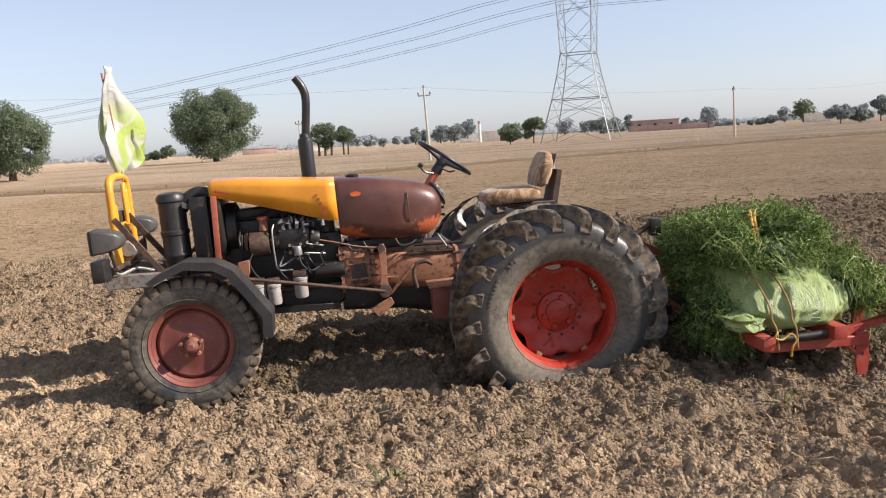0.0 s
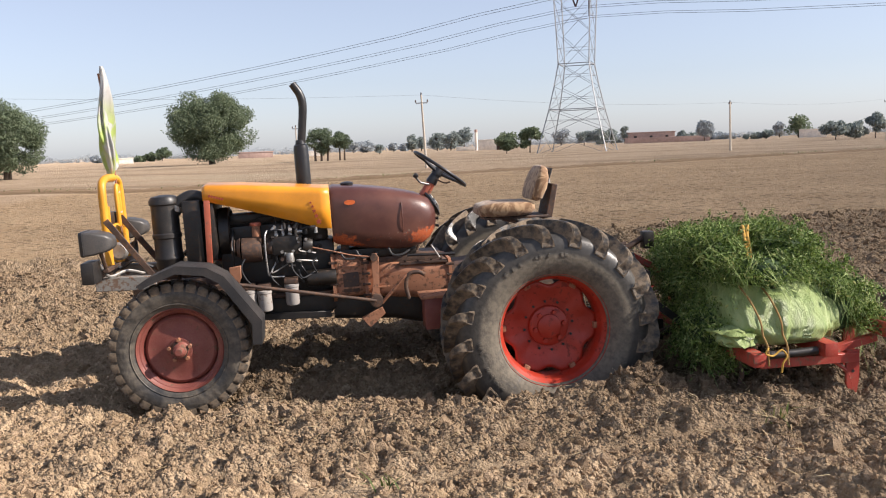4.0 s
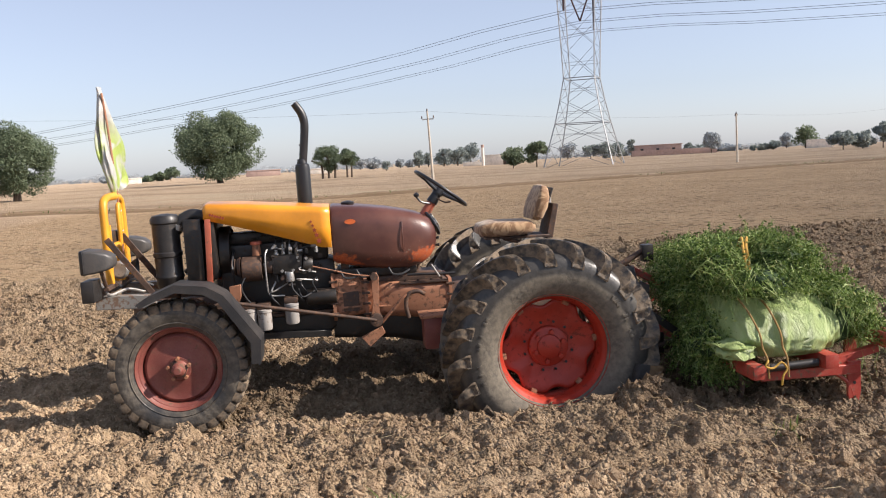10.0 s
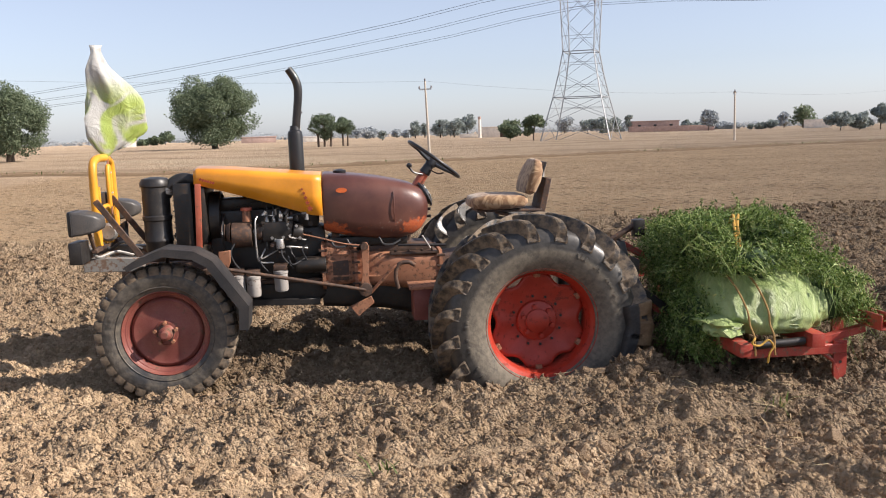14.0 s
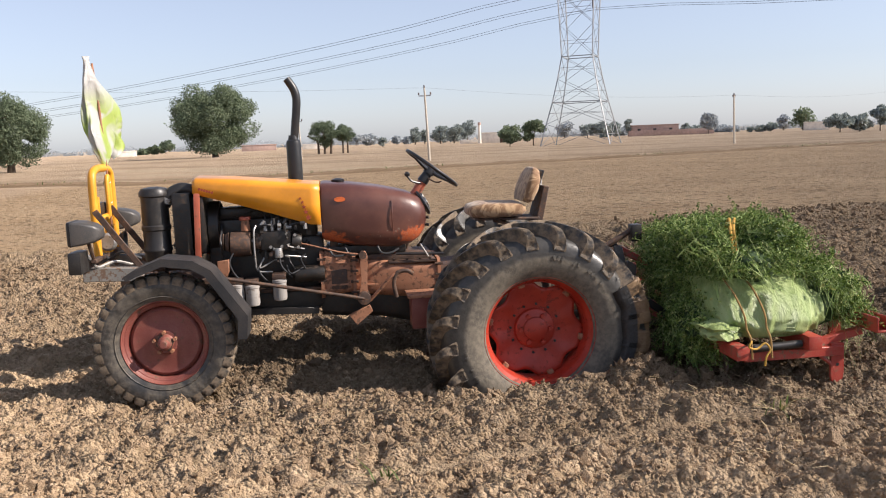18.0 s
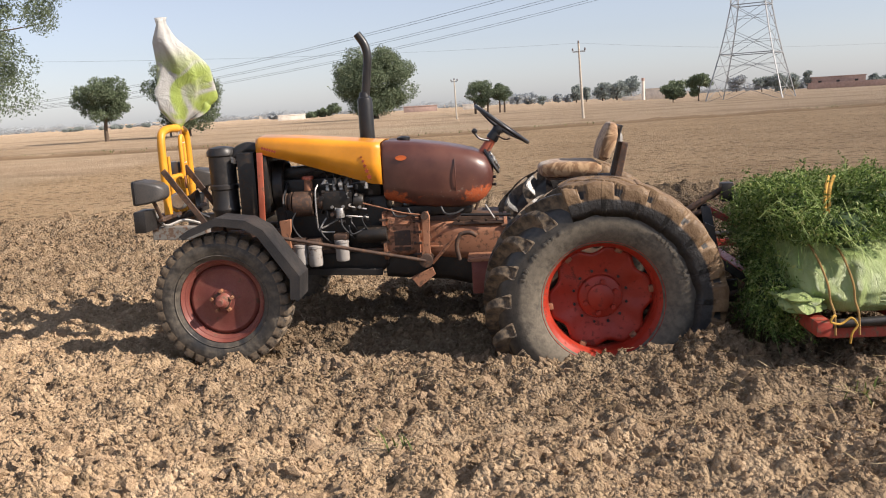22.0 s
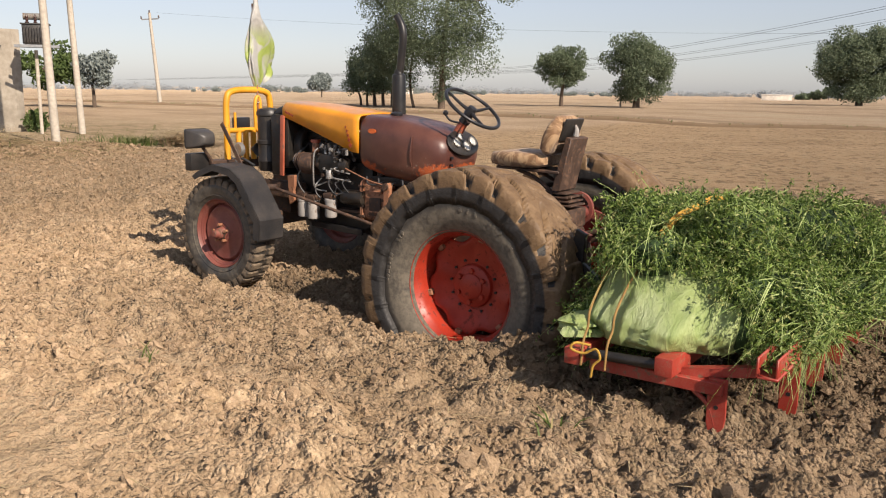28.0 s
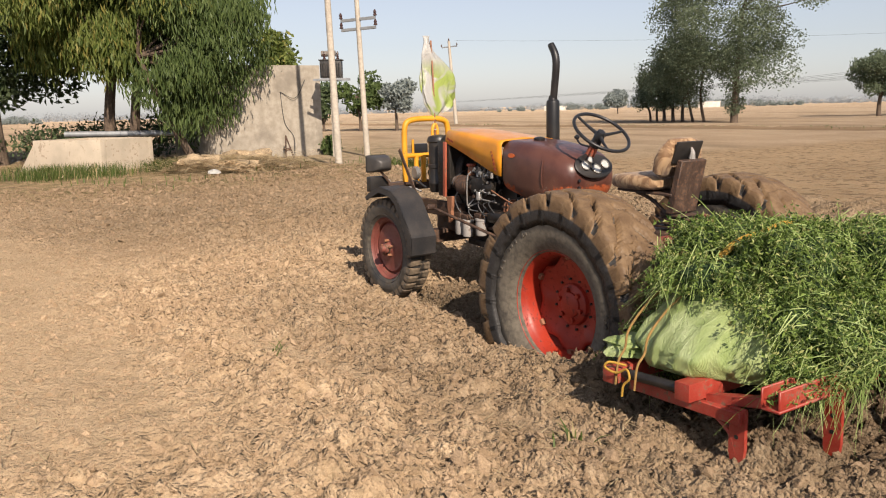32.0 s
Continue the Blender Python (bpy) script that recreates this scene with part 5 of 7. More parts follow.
def ring_section(x, half, z0, z1, r, n=6):
    """A rounded box section across the tractor."""
    out = []
    for cy, cz, a0 in ((half - r, z1 - r, 0), (-half + r, z1 - r, 90), (-half + r, z0 + r, 180), (half - r, z0 + r, 270)):
        for k in range(n):
            a = radians(a0 + 90 * k / (n - 1))
            out.append((x, cy + r * math.cos(a), cz + r * math.sin(a)))
    return out


def hood_section(x, half, low, top, r=0.07, n=6):
    out = [(x, -half - 0.004, low), (x, -half, (low + top) / 2)]
    for k in range(n):
        a = radians(180 - 90 * k / (n - 1))
        out.append((x, -half + r + r * math.cos(a), top - r + r * math.sin(a)))
    out.append((x, 0, top + 0.012))
    out += [(p[0], -p[1], p[2]) for p in out[-2::-1]]
    return out


hood = part("hood", loft([hood_section(x, w, lo, hi, 0.05) for x, w, lo, hi in ((0.165, 0.235, 1.352, 1.452), (0.19, 0.245, 1.345, 1.462), (0.45, 0.262, 1.27, 1.444), (0.75, 0.282, 1.175, 1.414), (1.0, 0.296, 1.092, 1.386), (1.075, 0.30, 1.085, 1.380))], closed=False), YELLOW, tractor, "bright yellow sheet-metal hood")
thick(hood, 0.006)
part("hood_front", loft([hood_section(x, w, lo, hi, 0.045) for x, w, lo, hi in ((0.166, 0.231, 1.354, 1.448), (0.170, 0.10, 1.38, 1.42))], closed=False), YELLOW, tractor)


def star(x, z, s):
    bm = bmesh.new()
    vs = [bm.verts.new((x + math.sin(k * math.pi / 5) * s * (1 if k % 2 == 0 else 0.42), -0.302 - 0.0, z + math.cos(k * math.pi / 5) * s * (1 if k % 2 == 0 else 0.42))) for k in range(10)]
    bm.faces.new(vs)
    g = bmesh.ops.extrude_face_region(bm, geom=bm.faces[:])
    bmesh.ops.translate(bm, vec=(0, 0.004, 0), verts=[e for e in g["geom"] if isinstance(e, bmesh.types.BMVert)])
    return bm


for x, z, s in ((0.935, 1.285, 0.012), (0.948, 1.256, 0.015), (0.958, 1.222, 0.018), (0.970, 1.185, 0.021), (0.985, 1.142, 0.026)):
    part("star_decal", star(x, z, s), STAR, tractor, "small dark red star decal on the hood")
for k in range(6):
    x = 0.205 + 0.018 * k
    part("scroll_decal", plate([(x, 1.388 - 0.006 * k), (x + 0.014, 1.396 - 0.006 * k), (x + 0.020, 1.382 - 0.006 * k), (x + 0.006, 1.374 - 0.006 * k)], -0.2525 - 0.0011 * k, -0.246, bevel=0), STAR, tractor)

tank_rows = ((1.078, 0.288, 0.972, 1.376, 0.10), (1.10, 0.302, 0.955, 1.388, 0.12), (1.30, 0.310, 0.905, 1.372, 0.13), (1.50, 0.308, 0.882, 1.342, 0.13), (1.64, 0.300, 0.876, 1.312, 0.13), (1.74, 0.286, 0.896, 1.284, 0.13), (1.81, 0.258, 0.945, 1.250, 0.12), (1.852, 0.215, 1.005, 1.205, 0.09), (1.868, 0.15, 1.05, 1.16, 0.05))
part("fuel_tank", loft([ring_section(*r) for r in tank_rows]), TANK, tractor, "glossy maroon tank worn to orange and grey")
part("tank_seam", tube([(1.60, -0.296, 1.00), (1.60, -0.3125, 1.06), (1.60, -0.3125, 1.16), (1.60, -0.300, 1.24)], 0.004, 5), TANK, tractor)
part("filler_cap", lathe([(0.045, 0), (0.05, 0.008), (0.05, 0.022), (0.03, 0.03), (0.012, 0.034)], 20, centre=(1.215, 0.0, 1.375), axis="Z"), PLASTIC, tractor, "black filler cap")
part("badge", lathe([(0.034, -0.006), (0.034, 0.0), (0.02, 0.002)], 16, centre=(0, 0, 0)), ORANGE, tractor, "orange oval badge").matrix_basis = pose(1.22, -0.3095, 1.265) @ Matrix.Diagonal((1.2, 1, 0.55, 1))
dash = part("dashboard", lathe([(0.17, 0), (0.172, 0.012), (0.155, 0.02)], 26, axis="Z"), BLACK, tractor, "black instrument panel with chrome-ringed dials")
dash.matrix_basis = pose(1.853, 0.0, 1.185, 0, 62, 0) @ Matrix.Diagonal((0.62, 1.15, 1, 1))
for y, z, r in ((-0.105, 0.0, 0.040), (0.0, -0.035, 0.042), (0.105, 0.0, 0.040), (-0.03, 0.045, 0.03)):
    g = part("gauge_ring", lathe([(r * 0.8, 0.0), (r, 0.0), (r, 0.016), (r * 0.86, 0.020), (r * 0.84, 0.010)], 20, axis="Z", closed=True), STEEL, tractor)
    g.matrix_basis = pose(1.853, 0, 1.185, 0, 62, 0) @ Matrix.Translation((-z, y, 0.018))
    g = part("gauge_glass", lathe([(r * 0.84, 0.0), (r * 0.84, 0.010), (r * 0.3, 0.012)], 20, axis="Z"), GLASS, tractor)
    g.matrix_basis = pose(1.853, 0, 1.185, 0, 62, 0) @ Matrix.Translation((-z, y, 0.018))
for z in (1.085, 1.03):
    part("switch_knob", rod((1.85, -0.16, z), (1.885, -0.17, z), 0.008, 0.012, 8), PLASTIC, tractor)

# steering
part("steering_column", rod((1.74, 0, 1.16), (1.865, 0, 1.345), 0.042, 0.036, 18), STRIP, tractor, "faded red steering column")
part("column_head", rod((1.865, 0, 1.345), (1.93, 0, 1.44), 0.045, 0.032, 18, bevel=0.006), PLASTIC, tractor)
bm = bmesh.new()
tube([(0.232 * math.cos(a), 0.232 * math.sin(a), 0) for a in np.linspace(0, 2 * math.pi, 41)[:-1]], 0.0135, 10, bm, smooth=0, closed=True)
steer = part("steering_wheel", bm, PLASTIC, tractor, "black three-spoke steering wheel")
STEER = pose(1.945, 0, 1.452, 0, 37.4, 0)
steer.matrix_basis = STEER
for a in (90, 205, 335):
    a = radians(a)
    part("spoke", tube([(0.02 * math.cos(a), 0.02 * math.sin(a), -0.03), (0.11 * math.cos(a), 0.11 * math.sin(a), -0.022), (0.226 * math.cos(a), 0.226 * math.sin(a), 0)], [0.016, 0.012, 0.010], 8, smooth=4), PLASTIC, steer)
part("hub", rod((0, 0, -0.055), (0, 0, 0.008), 0.045, 0.032, 18, bevel=0.006), PLASTIC, steer)
part("throttle_lever", tube([(1.85, -0.03, 1.34), (1.78, -0.06, 1.36), (1.745, -0.07, 1.40)], 0.008, 8), PLASTIC, tractor)
part("lever_knob", lathe([(0.006, 0), (0.02, 0.01), (0.022, 0.024), (0.008, 0.04)], 12, centre=(1.745, -0.07, 1.395), axis="Z"), PLASTIC, tractor)
part("stalk", tube([(1.90, -0.02, 1.38), (1.96, -0.08, 1.345), (2.0, -0.12, 1.35)], 0.006, 6), RUST_DARK, tractor)

# radiator, air cleaner and front
part("radiator", box((0.075, 0, 1.10), (0.13, 0.46, 0.52), 0.015), OILY, tractor, "black radiator block")
for k in range(12):
    part("radiator_fin", box((0.007, 0, 0.88 + 0.04 * k), (0.012, 0.42, 0.006), 0.0), BLACK, tractor)
part("radiator_cowl", box((0.20, 0, 1.12), (0.08, 0.50, 0.42), 0.02), OILY, tractor)
for y in (-0.268, 0.268):
    part("side_strip", box((0.185, y, 1.10), (0.042, 0.018, 0.51), 0.004, (0, 2.5, 0)), STRIP, tractor, "faded red upright strip")
part("air_cleaner", lathe([(0.085, 0.86), (0.096, 0.875), (0.098, 0.93), (0.105, 0.94), (0.105, 0.955), (0.098, 0.965), (0.098, 1.09), (0.106, 1.10), (0.106, 1.125), (0.098, 1.135), (0.098, 1.335), (0.108, 1.345), (0.108, 1.375), (0.09, 1.40), (0.03, 1.412)], 28, centre=(-0.13, -0.12, 0), axis="Z"), BLACK, tractor, "tall black oil-bath air cleaner")
part("air_hose", tube([(-0.06, -0.12, 1.27), (-0.02, -0.12, 1.34), (0.06, -0.11, 1.385), (0.14, -0.10, 1.37), (0.22, -0.09, 1.33)], [0.042, 0.05, 0.046, 0.046], 14), BLACK, tractor)
part("hose_clamp", tube([(-0.045, -0.12, 1.29), (-0.028, -0.12, 1.325)], 0.054, 14, smooth=0), STEEL, tractor)
part("grab_guard", tube([(-0.52, -0.265, 0.92), (-0.52, -0.265, 1.25), (-0.52, -0.258, 1.47), (-0.52, -0.20, 1.545), (-0.52, 0.0, 1.562), (-0.52, 0.20, 1.545), (-0.52, 0.258, 1.47), (-0.52, 0.265, 1.25), (-0.52, 0.265, 0.92)], 0.029, 14), YELLOW_BAR, tractor, "yellow tubular front guard hoop")
part("guard_rail", rod((-0.52, -0.25, 1.20), (-0.52, 0.25, 1.20), 0.024, seg=12), YELLOW_BAR, tractor)
for y in (-0.13, -0.045, 0.045, 0.13):
    part("guard_upright", rod((-0.52, y, 0.93), (-0.52, y, 1.20), 0.026, seg=12), YELLOW_BAR, tractor)
part("guard_mast", tube([(-0.50, 0.06, 1.20), (-0.50, 0.06, 1.44), (-0.50, 0.09, 1.50), (-0.50, 0.12, 1.44), (-0.50, 0.12, 1.20)], 0.017, 10), YELLOW_BAR, tractor)
part("horn_box", box((-0.55, -0.07, 1.265), (0.07, 0.16, 0.10), 0.012), PLASTIC, tractor, "small black box on the guard rail")
part("horn", lathe([(0.02, 0), (0.03, 0.03), (0.06, 0.07), (0.062, 0.08), (0.02, 0.06)], 18, centre=(-0.46, -0.02, 1.03), axis="X"), BLACK, tractor)
for y in (-0.56, 0.56):
    lamp = part("headlamp", loft([ring_section(-0.585, 0.112, 1.058, 1.222, 0.014), ring_section(-0.52, 0.108, 1.062, 1.218, 0.018), ring_section(-0.44, 0.088, 1.078, 1.198, 0.024), ring_section(-0.405, 0.062, 1.098, 1.176, 0.024), ring_section(-0.395, 0.04, 1.11, 1.16, 0.02)]), LAMP_GREY, tractor, "dark grey plastic headlamp")
    lamp.location = (0, y, 0)
    part("bezel", loft([ring_section(-0.608, 0.096, 1.066, 1.214, 0.012), ring_section(-0.600, 0.110, 1.056, 1.224, 0.016), ring_section(-0.580, 0.116, 1.054, 1.226, 0.016)]), PLASTIC, lamp, "black lamp bezel")
    part("lens", box((-0.610, 0, 1.14), (0.008, 0.15, 0.11), 0.003), GLASS, lamp)
    part("lamp_bracket", rod((-0.5, y, 1.07), (-0.5, y * 0.8, 0.93), 0.014, seg=8), RUST_DARK, tractor)
    part("lamp_bracket", bar((-0.5, y * 0.85, 0.93), (-0.5, 0.2 * y, 0.93), 0.04, 0.03), RUST_DARK, tractor)
    part("marker_box", box((-0.575, y * 1.0, 0.94), (0.085, 0.20, 0.15), 0.012), BLACK, tractor)
part("front_channel", bar((-0.60, -0.36, 0.825), (-0.20, -0.36, 0.81), 0.09, 0.095), BLUEGREY, tractor, "worn blue-grey steel channel")
part("front_channel", bar((-0.60, 0.36, 0.825), (-0.20, 0.36, 0.81), 0.09, 0.095), BLUEGREY, tractor)
part("front_crossbar", bar((-0.58, -0.46, 0.90), (-0.58, 0.46, 0.90), 0.06, 0.09), RUST_DARK, tractor)
for y in (-0.34, 0.10):
    part("diagonal_brace", bar((-0.50, y, 1.27), (-0.22, y, 0.86), 0.012, 0.045), RUST_DARK, tractor)
part("chassis_rail", box((-0.02, -0.19, 0.72), (0.75, 0.06, 0.14), 0.008), RUST_DARK, tractor)
part("chassis_rail", box((-0.02, 0.19, 0.72), (0.75, 0.06, 0.14), 0.008), RUST_DARK, tractor)
for k, pts in enumerate((((-0.55, -0.45, 0.98), (-0.50, -0.40, 0.88), (-0.40, -0.30, 0.90), (-0.30, -0.22, 0.86)), ((-0.52, -0.25, 0.98), (-0.46, -0.20, 0.91), (-0.36, -0.24, 0.96), (-0.24, -0.2, 0.90)))):
    part("wiring", tube(pts, 0.011, 7), STEEL if k == 0 else CABLE, tractor)

# engine
part("engine_block", box((0.66, 0.02, 0.78), (0.84, 0.32, 0.42), 0.03), OILY, tractor, "oil-black engine block")
part("cylinder_head", box((0.64, 0.02, 1.06), (0.80, 0.28, 0.16), 0.03), OILY, tractor)
part("valve_cover", box((0.64, 0.02, 1.18), (0.74, 0.20, 0.09), 0.03), OILY, tractor)
part("oil_pan", loft([ring_section(0.30, 0.14, 0.47, 0.60, 0.03), ring_section(0.42, 0.165, 0.42, 0.60, 0.04), ring_section(1.0, 0.165, 0.41, 0.60, 0.04), ring_section(1.06, 0.15, 0.46, 0.60, 0.03)]), OILY, tractor)
part("pan_flange", box((0.72, -0.02, 0.60), (0.78, 0.40, 0.022), 0.004), RUST_DARK, tractor)
# bar coloured black in place of the shadow below the engine
part("sump_bar", bar((0.46, -0.20, 0.455), (1.02, -0.20, 0.43), 0.03, 0.05), BLACK, tractor)
part("fan_shroud", lathe([(0.19, 0.0), (0.20, 0.01), (0.20, 0.08), (0.18, 0.09), (0.16, 0.05)], 28, centre=(0.24, 0.0, 1.08), axis="X"), OILY, tractor)
for k in range(5):
    a = radians(72 * k)
    part("fan_blade", box((0.285, 0.10 * math.cos(a), 1.08 + 0.10 * math.sin(a)), (0.012, 0.16, 0.06), 0.003, (0, 0, 0) if k == 0 else (72 * k, 0, 0)), BLACK, tractor)
part("dynamo", rod((0.41, -0.225, 0.965), (0.555, -0.225, 0.965), 0.092, 0.092, 24, bevel=0.012), RUST_DARK, tractor, "rusty round dynamo body")
part("dynamo_end", rod((0.375, -0.235, 0.985), (0.40, -0.235, 0.985), 0.06, 0.075, 20), RUST_DARK, tractor)
part("dynamo_pulley", lathe([(0.05, 0), (0.066, 0.006), (0.05, 0.016), (0.066, 0.026), (0.05, 0.032)], 20, centre=(0.335, -0.235, 0.985), axis="X"), RUST_DARK, tractor)
part("oil_filler", rod((0.52, -0.21, 1.06), (0.52, -0.21, 1.14), 0.034, 0.028, 14, bevel=0.004), RUST, tractor)
part("filler_top", rod((0.52, -0.21, 1.14), (0.52, -0.21, 1.165), 0.042, 0.042, 14, bevel=0.005), STRIP, tractor)
rng = np.random.RandomState(12)
for k in range(34):
    # small fittings crowding the side of the engine
    x, z, y = rng.uniform(0.58, 0.98), rng.uniform(0.82, 1.13), rng.uniform(-0.315, -0.22)
    r, l = rng.uniform(0.008, 0.02), rng.uniform(0.02, 0.06)
    way = Vector(((1, 0, 0), (0, 1, 0), (0, 0, 1), (0.6, 0, 0.8))[k % 4])
    part("fitting", rod(Vector((x, y, z)) - way * l / 2, Vector((x, y, z)) + way * l / 2, r, r * rng.uniform(0.7, 1.0), 8), (OILY, BLACK, STEEL, OILY, RUST_DARK)[k % 5], tractor)
for k in range(7):
    x, z = rng.uniform(0.45, 1.0), rng.uniform(0.75, 1.1)
    part("fuel_hose", tube([(x, -0.27, z), (x + rng.uniform(-0.05, 0.1), -0.32, z + rng.uniform(-0.1, 0.05)), (x + rng.uniform(0.0, 0.16), -0.26, z - rng.uniform(0.0, 0.2))], 0.006, 6), CABLE if k % 3 else STEEL, tractor)
for y in (-0.17, 0.17):
    part("guard_upright", rod((-0.515, y, 1.20), (-0.515, y, 1.36), 0.013, seg=10), YELLOW_BAR, tractor)
part("lamp_unit", box((-0.53, 0.13, 1.26), (0.06, 0.09, 0.09), 0.012), PLASTIC, tractor)
part("horn_disc", lathe([(0.0, -0.02), (0.05, -0.022), (0.066, -0.008), (0.066, 0.012), (0.03, 0.025)], 20, centre=(-0.47, -0.17, 1.03)), STEEL, tractor, "round grey horn")
part("white_string", tube([(-0.505, 0.09, 1.62), (-0.51, 0.075, 1.45), (-0.50, 0.085, 1.30), (-0.505, 0.07, 1.22)], 0.004, 6), BAG_WHITE, tractor)
pump = part("injection_pump", box((0.74, -0.245, 0.985), (0.22, 0.11, 0.14), 0.012), OILY, tractor, "black and steel fuel injection pump")
for k in range(4):
    x = 0.665 + 0.05 * k
    part("pump_valve", lathe([(0.014, 0), (0.016, 0.02), (0.011, 0.03), (0.013, 0.055), (0.006, 0.08)], 10, centre=(x, -0.245, 1.05), axis="Z"), STEEL, tractor)
    part("injector_pipe", tube([(x, -0.245, 1.12), (x, -0.235, 1.17), (x - 0.06 + 0.02 * k, -0.18, 1.20), (0.42 + 0.17 * k, -0.13, 1.16)], 0.0045, 6), OILY, tractor)
part("pump_governor", rod((0.855, -0.245, 0.97), (0.925, -0.245, 0.965), 0.072, 0.055, 20, bevel=0.01), OILY, tractor)
part("pump_flange", rod((0.595, -0.245, 0.98), (0.63, -0.245, 0.98), 0.055, 0.055, 16, bevel=0.004), RUST_DARK, tractor)
for x, z in ((0.70, 0.94), (0.78, 0.94), (0.82, 1.03), (0.74, 0.90), (0.88, 1.02), (0.90, 0.93)):
    part("pump_bolt", rod((x, -0.31, z), (x, -0.295, z), 0.012, 0.012, 6), STEEL, tractor)
part("lift_pump", rod((0.755, -0.30, 0.86), (0.755, -0.30, 0.93), 0.032, 0.028, 14, bevel=0.004), STEEL, tractor)
for pts in (((0.60, -0.27, 1.10), (0.585, -0.30, 1.05), (0.585, -0.31, 0.86), (0.60, -0.30, 0.77), (0.70, -0.28, 0.755)), ((0.76, -0.31, 0.87), (0.77, -0.32, 0.80), (0.82, -0.30, 0.73), (0.84, -0.27, 0.70)), ((0.62, -0.27, 1.10), (0.68, -0.30, 1.105), (0.71, -0.29, 1.10)), ((0.84, -0.27, 1.09), (0.90, -0.28, 1.105), (0.96, -0.27, 1.09), (0.97, -0.24, 1.02)), ((0.44, -0.29, 0.93), (0.40, -0.31, 0.85), (0.42, -0.30, 0.77), (0.46, -0.28, 0.71))):
    part("fuel_pipe", tube(pts, 0.0065, 8), STEEL if 0.595 < pts[0][0] < 0.605 else CABLE, tractor)
part("control_rod", tube([(0.92, -0.29, 0.955), (1.05, -0.31, 0.92), (1.20, -0.31, 0.875), (1.34, -0.30, 0.85)], 0.006, 6), RUST, tractor)
for x, r, z0 in ((0.435, 0.052, 0.515), (0.545, 0.052, 0.505), (0.745, 0.050, 0.535)):
    part("filter_bowl", lathe([(r * 0.5, z0), (r * 0.92, z0 + 0.008), (r, z0 + 0.025), (r, z0 + 0.135), (r * 1.08, z0 + 0.14), (r * 1.08, z0 + 0.158), (r * 0.8, z0 + 0.165)], 20, centre=(x, -0.275, 0), axis="Z"), GREY, tractor, "grey filter bowl")
    part("filter_head", box((x, -0.27, z0 + 0.185), (0.10, 0.10, 0.045), 0.01), RUST_DARK, tractor)
part("side_bracket", plate([(0.315, 0.86), (0.40, 0.87), (0.395, 0.78), (0.375, 0.74), (0.39, 0.66), (0.335, 0.62)], -0.345, -0.315), RUST, tractor, "rusty cast side bracket")
part("manifold", tube([(0.36, 0.20, 1.06), (0.5, 0.24, 1.07), (0.75, 0.25, 1.08), (0.88, 0.30, 1.10), (0.88, 0.43, 1.08), (0.88, 0.45, 1.12)], 0.045, 12), RUST_DARK, tractor)
part("starter_motor", rod((0.86, -0.24, 0.72), (1.08, -0.24, 0.72), 0.062, 0.062, 18, bevel=0.01), OILY, tractor)
part("belt", tube([(0.345, -0.30, 0.985), (0.345, -0.23, 1.05), (0.345, 0.0, 1.14), (0.345, 0.05, 0.95), (0.345, -0.02, 0.70), (0.345, -0.15, 0.75)], 0.009, 6, closed=True), CABLE, tractor)

# transmission
part("bell_housing", loft([ring_section(1.05, 0.23, 0.55, 0.86, 0.05), ring_section(1.10, 0.245, 0.54, 0.87, 0.05), ring_section(1.28, 0.225, 0.55, 0.83, 0.05), ring_section(1.30, 0.225, 0.55, 0.82, 0.05)]), RUST, tractor, "rusty bell housing")
part("gearbox", loft([ring_section(1.30, 0.19, 0.52, 0.80, 0.05), ring_section(1.42, 0.20, 0.52, 0.79, 0.05), ring_section(1.60, 0.245, 0.50, 0.77, 0.07), ring_section(1.95, 0.255, 0.46, 0.75, 0.07)]), RUST, tractor, "rusty brown gearbox casting")
# recessed lower half takes the black material to paint its shade
part("lower_casing", loft([ring_section(1.04, 0.13, 0.37, 0.57, 0.04), ring_section(1.50, 0.14, 0.33, 0.56, 0.05), ring_section(1.96, 0.15, 0.22, 0.54, 0.05)]), OILY, tractor, "lower gearbox casing coloured black for shade")
for x, z0, z1 in ((1.06, 0.52, 0.875), (1.30, 0.50, 0.85), (1.94, 0.44, 0.78)):
    part("housing_flange", loft([ring_section(x - 0.012, 0.262, z0, z1, 0.06), ring_section(x + 0.012, 0.262, z0, z1, 0.06)]), RUST, tractor)
    for k in range(4):
        z = z0 + 0.06 + 0.08 * k
        part("flange_bolt", rod((x - 0.03, -0.255, z), (x + 0.03, -0.255, z), 0.011, 0.011, 6), RUST_DARK, tractor)
for x, z, l in ((1.12, 0.62, 0.14), (1.12, 0.78, 0.14), (1.36, 0.60, 0.22)):
    part("casting_rib", box((x + l / 2, -0.235 if x < 1.3 else -0.205, z), (l, 0.02, 0.014), 0.004), RUST, tractor)
part("gearbox_lid", box((1.74, -0.02, 0.765), (0.36, 0.46, 0.018), 0.004), RUST_DARK, tractor)
for x in (1.60, 1.70, 1.80, 1.88):
    part("lid_bolt", rod((x, -0.22, 0.77), (x, -0.22, 0.79), 0.010, 0.010, 6), RUST_DARK, tractor)
part("lever_rod", rod((1.62, -0.24, 0.83), (1.98, -0.26, 0.815), 0.011, seg=8), BLACK, tractor)
part("small_lever", rod((1.86, -0.28, 0.80), (1.80, -0.29, 0.90), 0.007, seg=8), STEEL, tractor)
part("tank_saddle", box((1.40, 0, 0.865), (0.60, 0.34, 0.07), 0.01), OILY, tractor, "dark bracket under the tank")
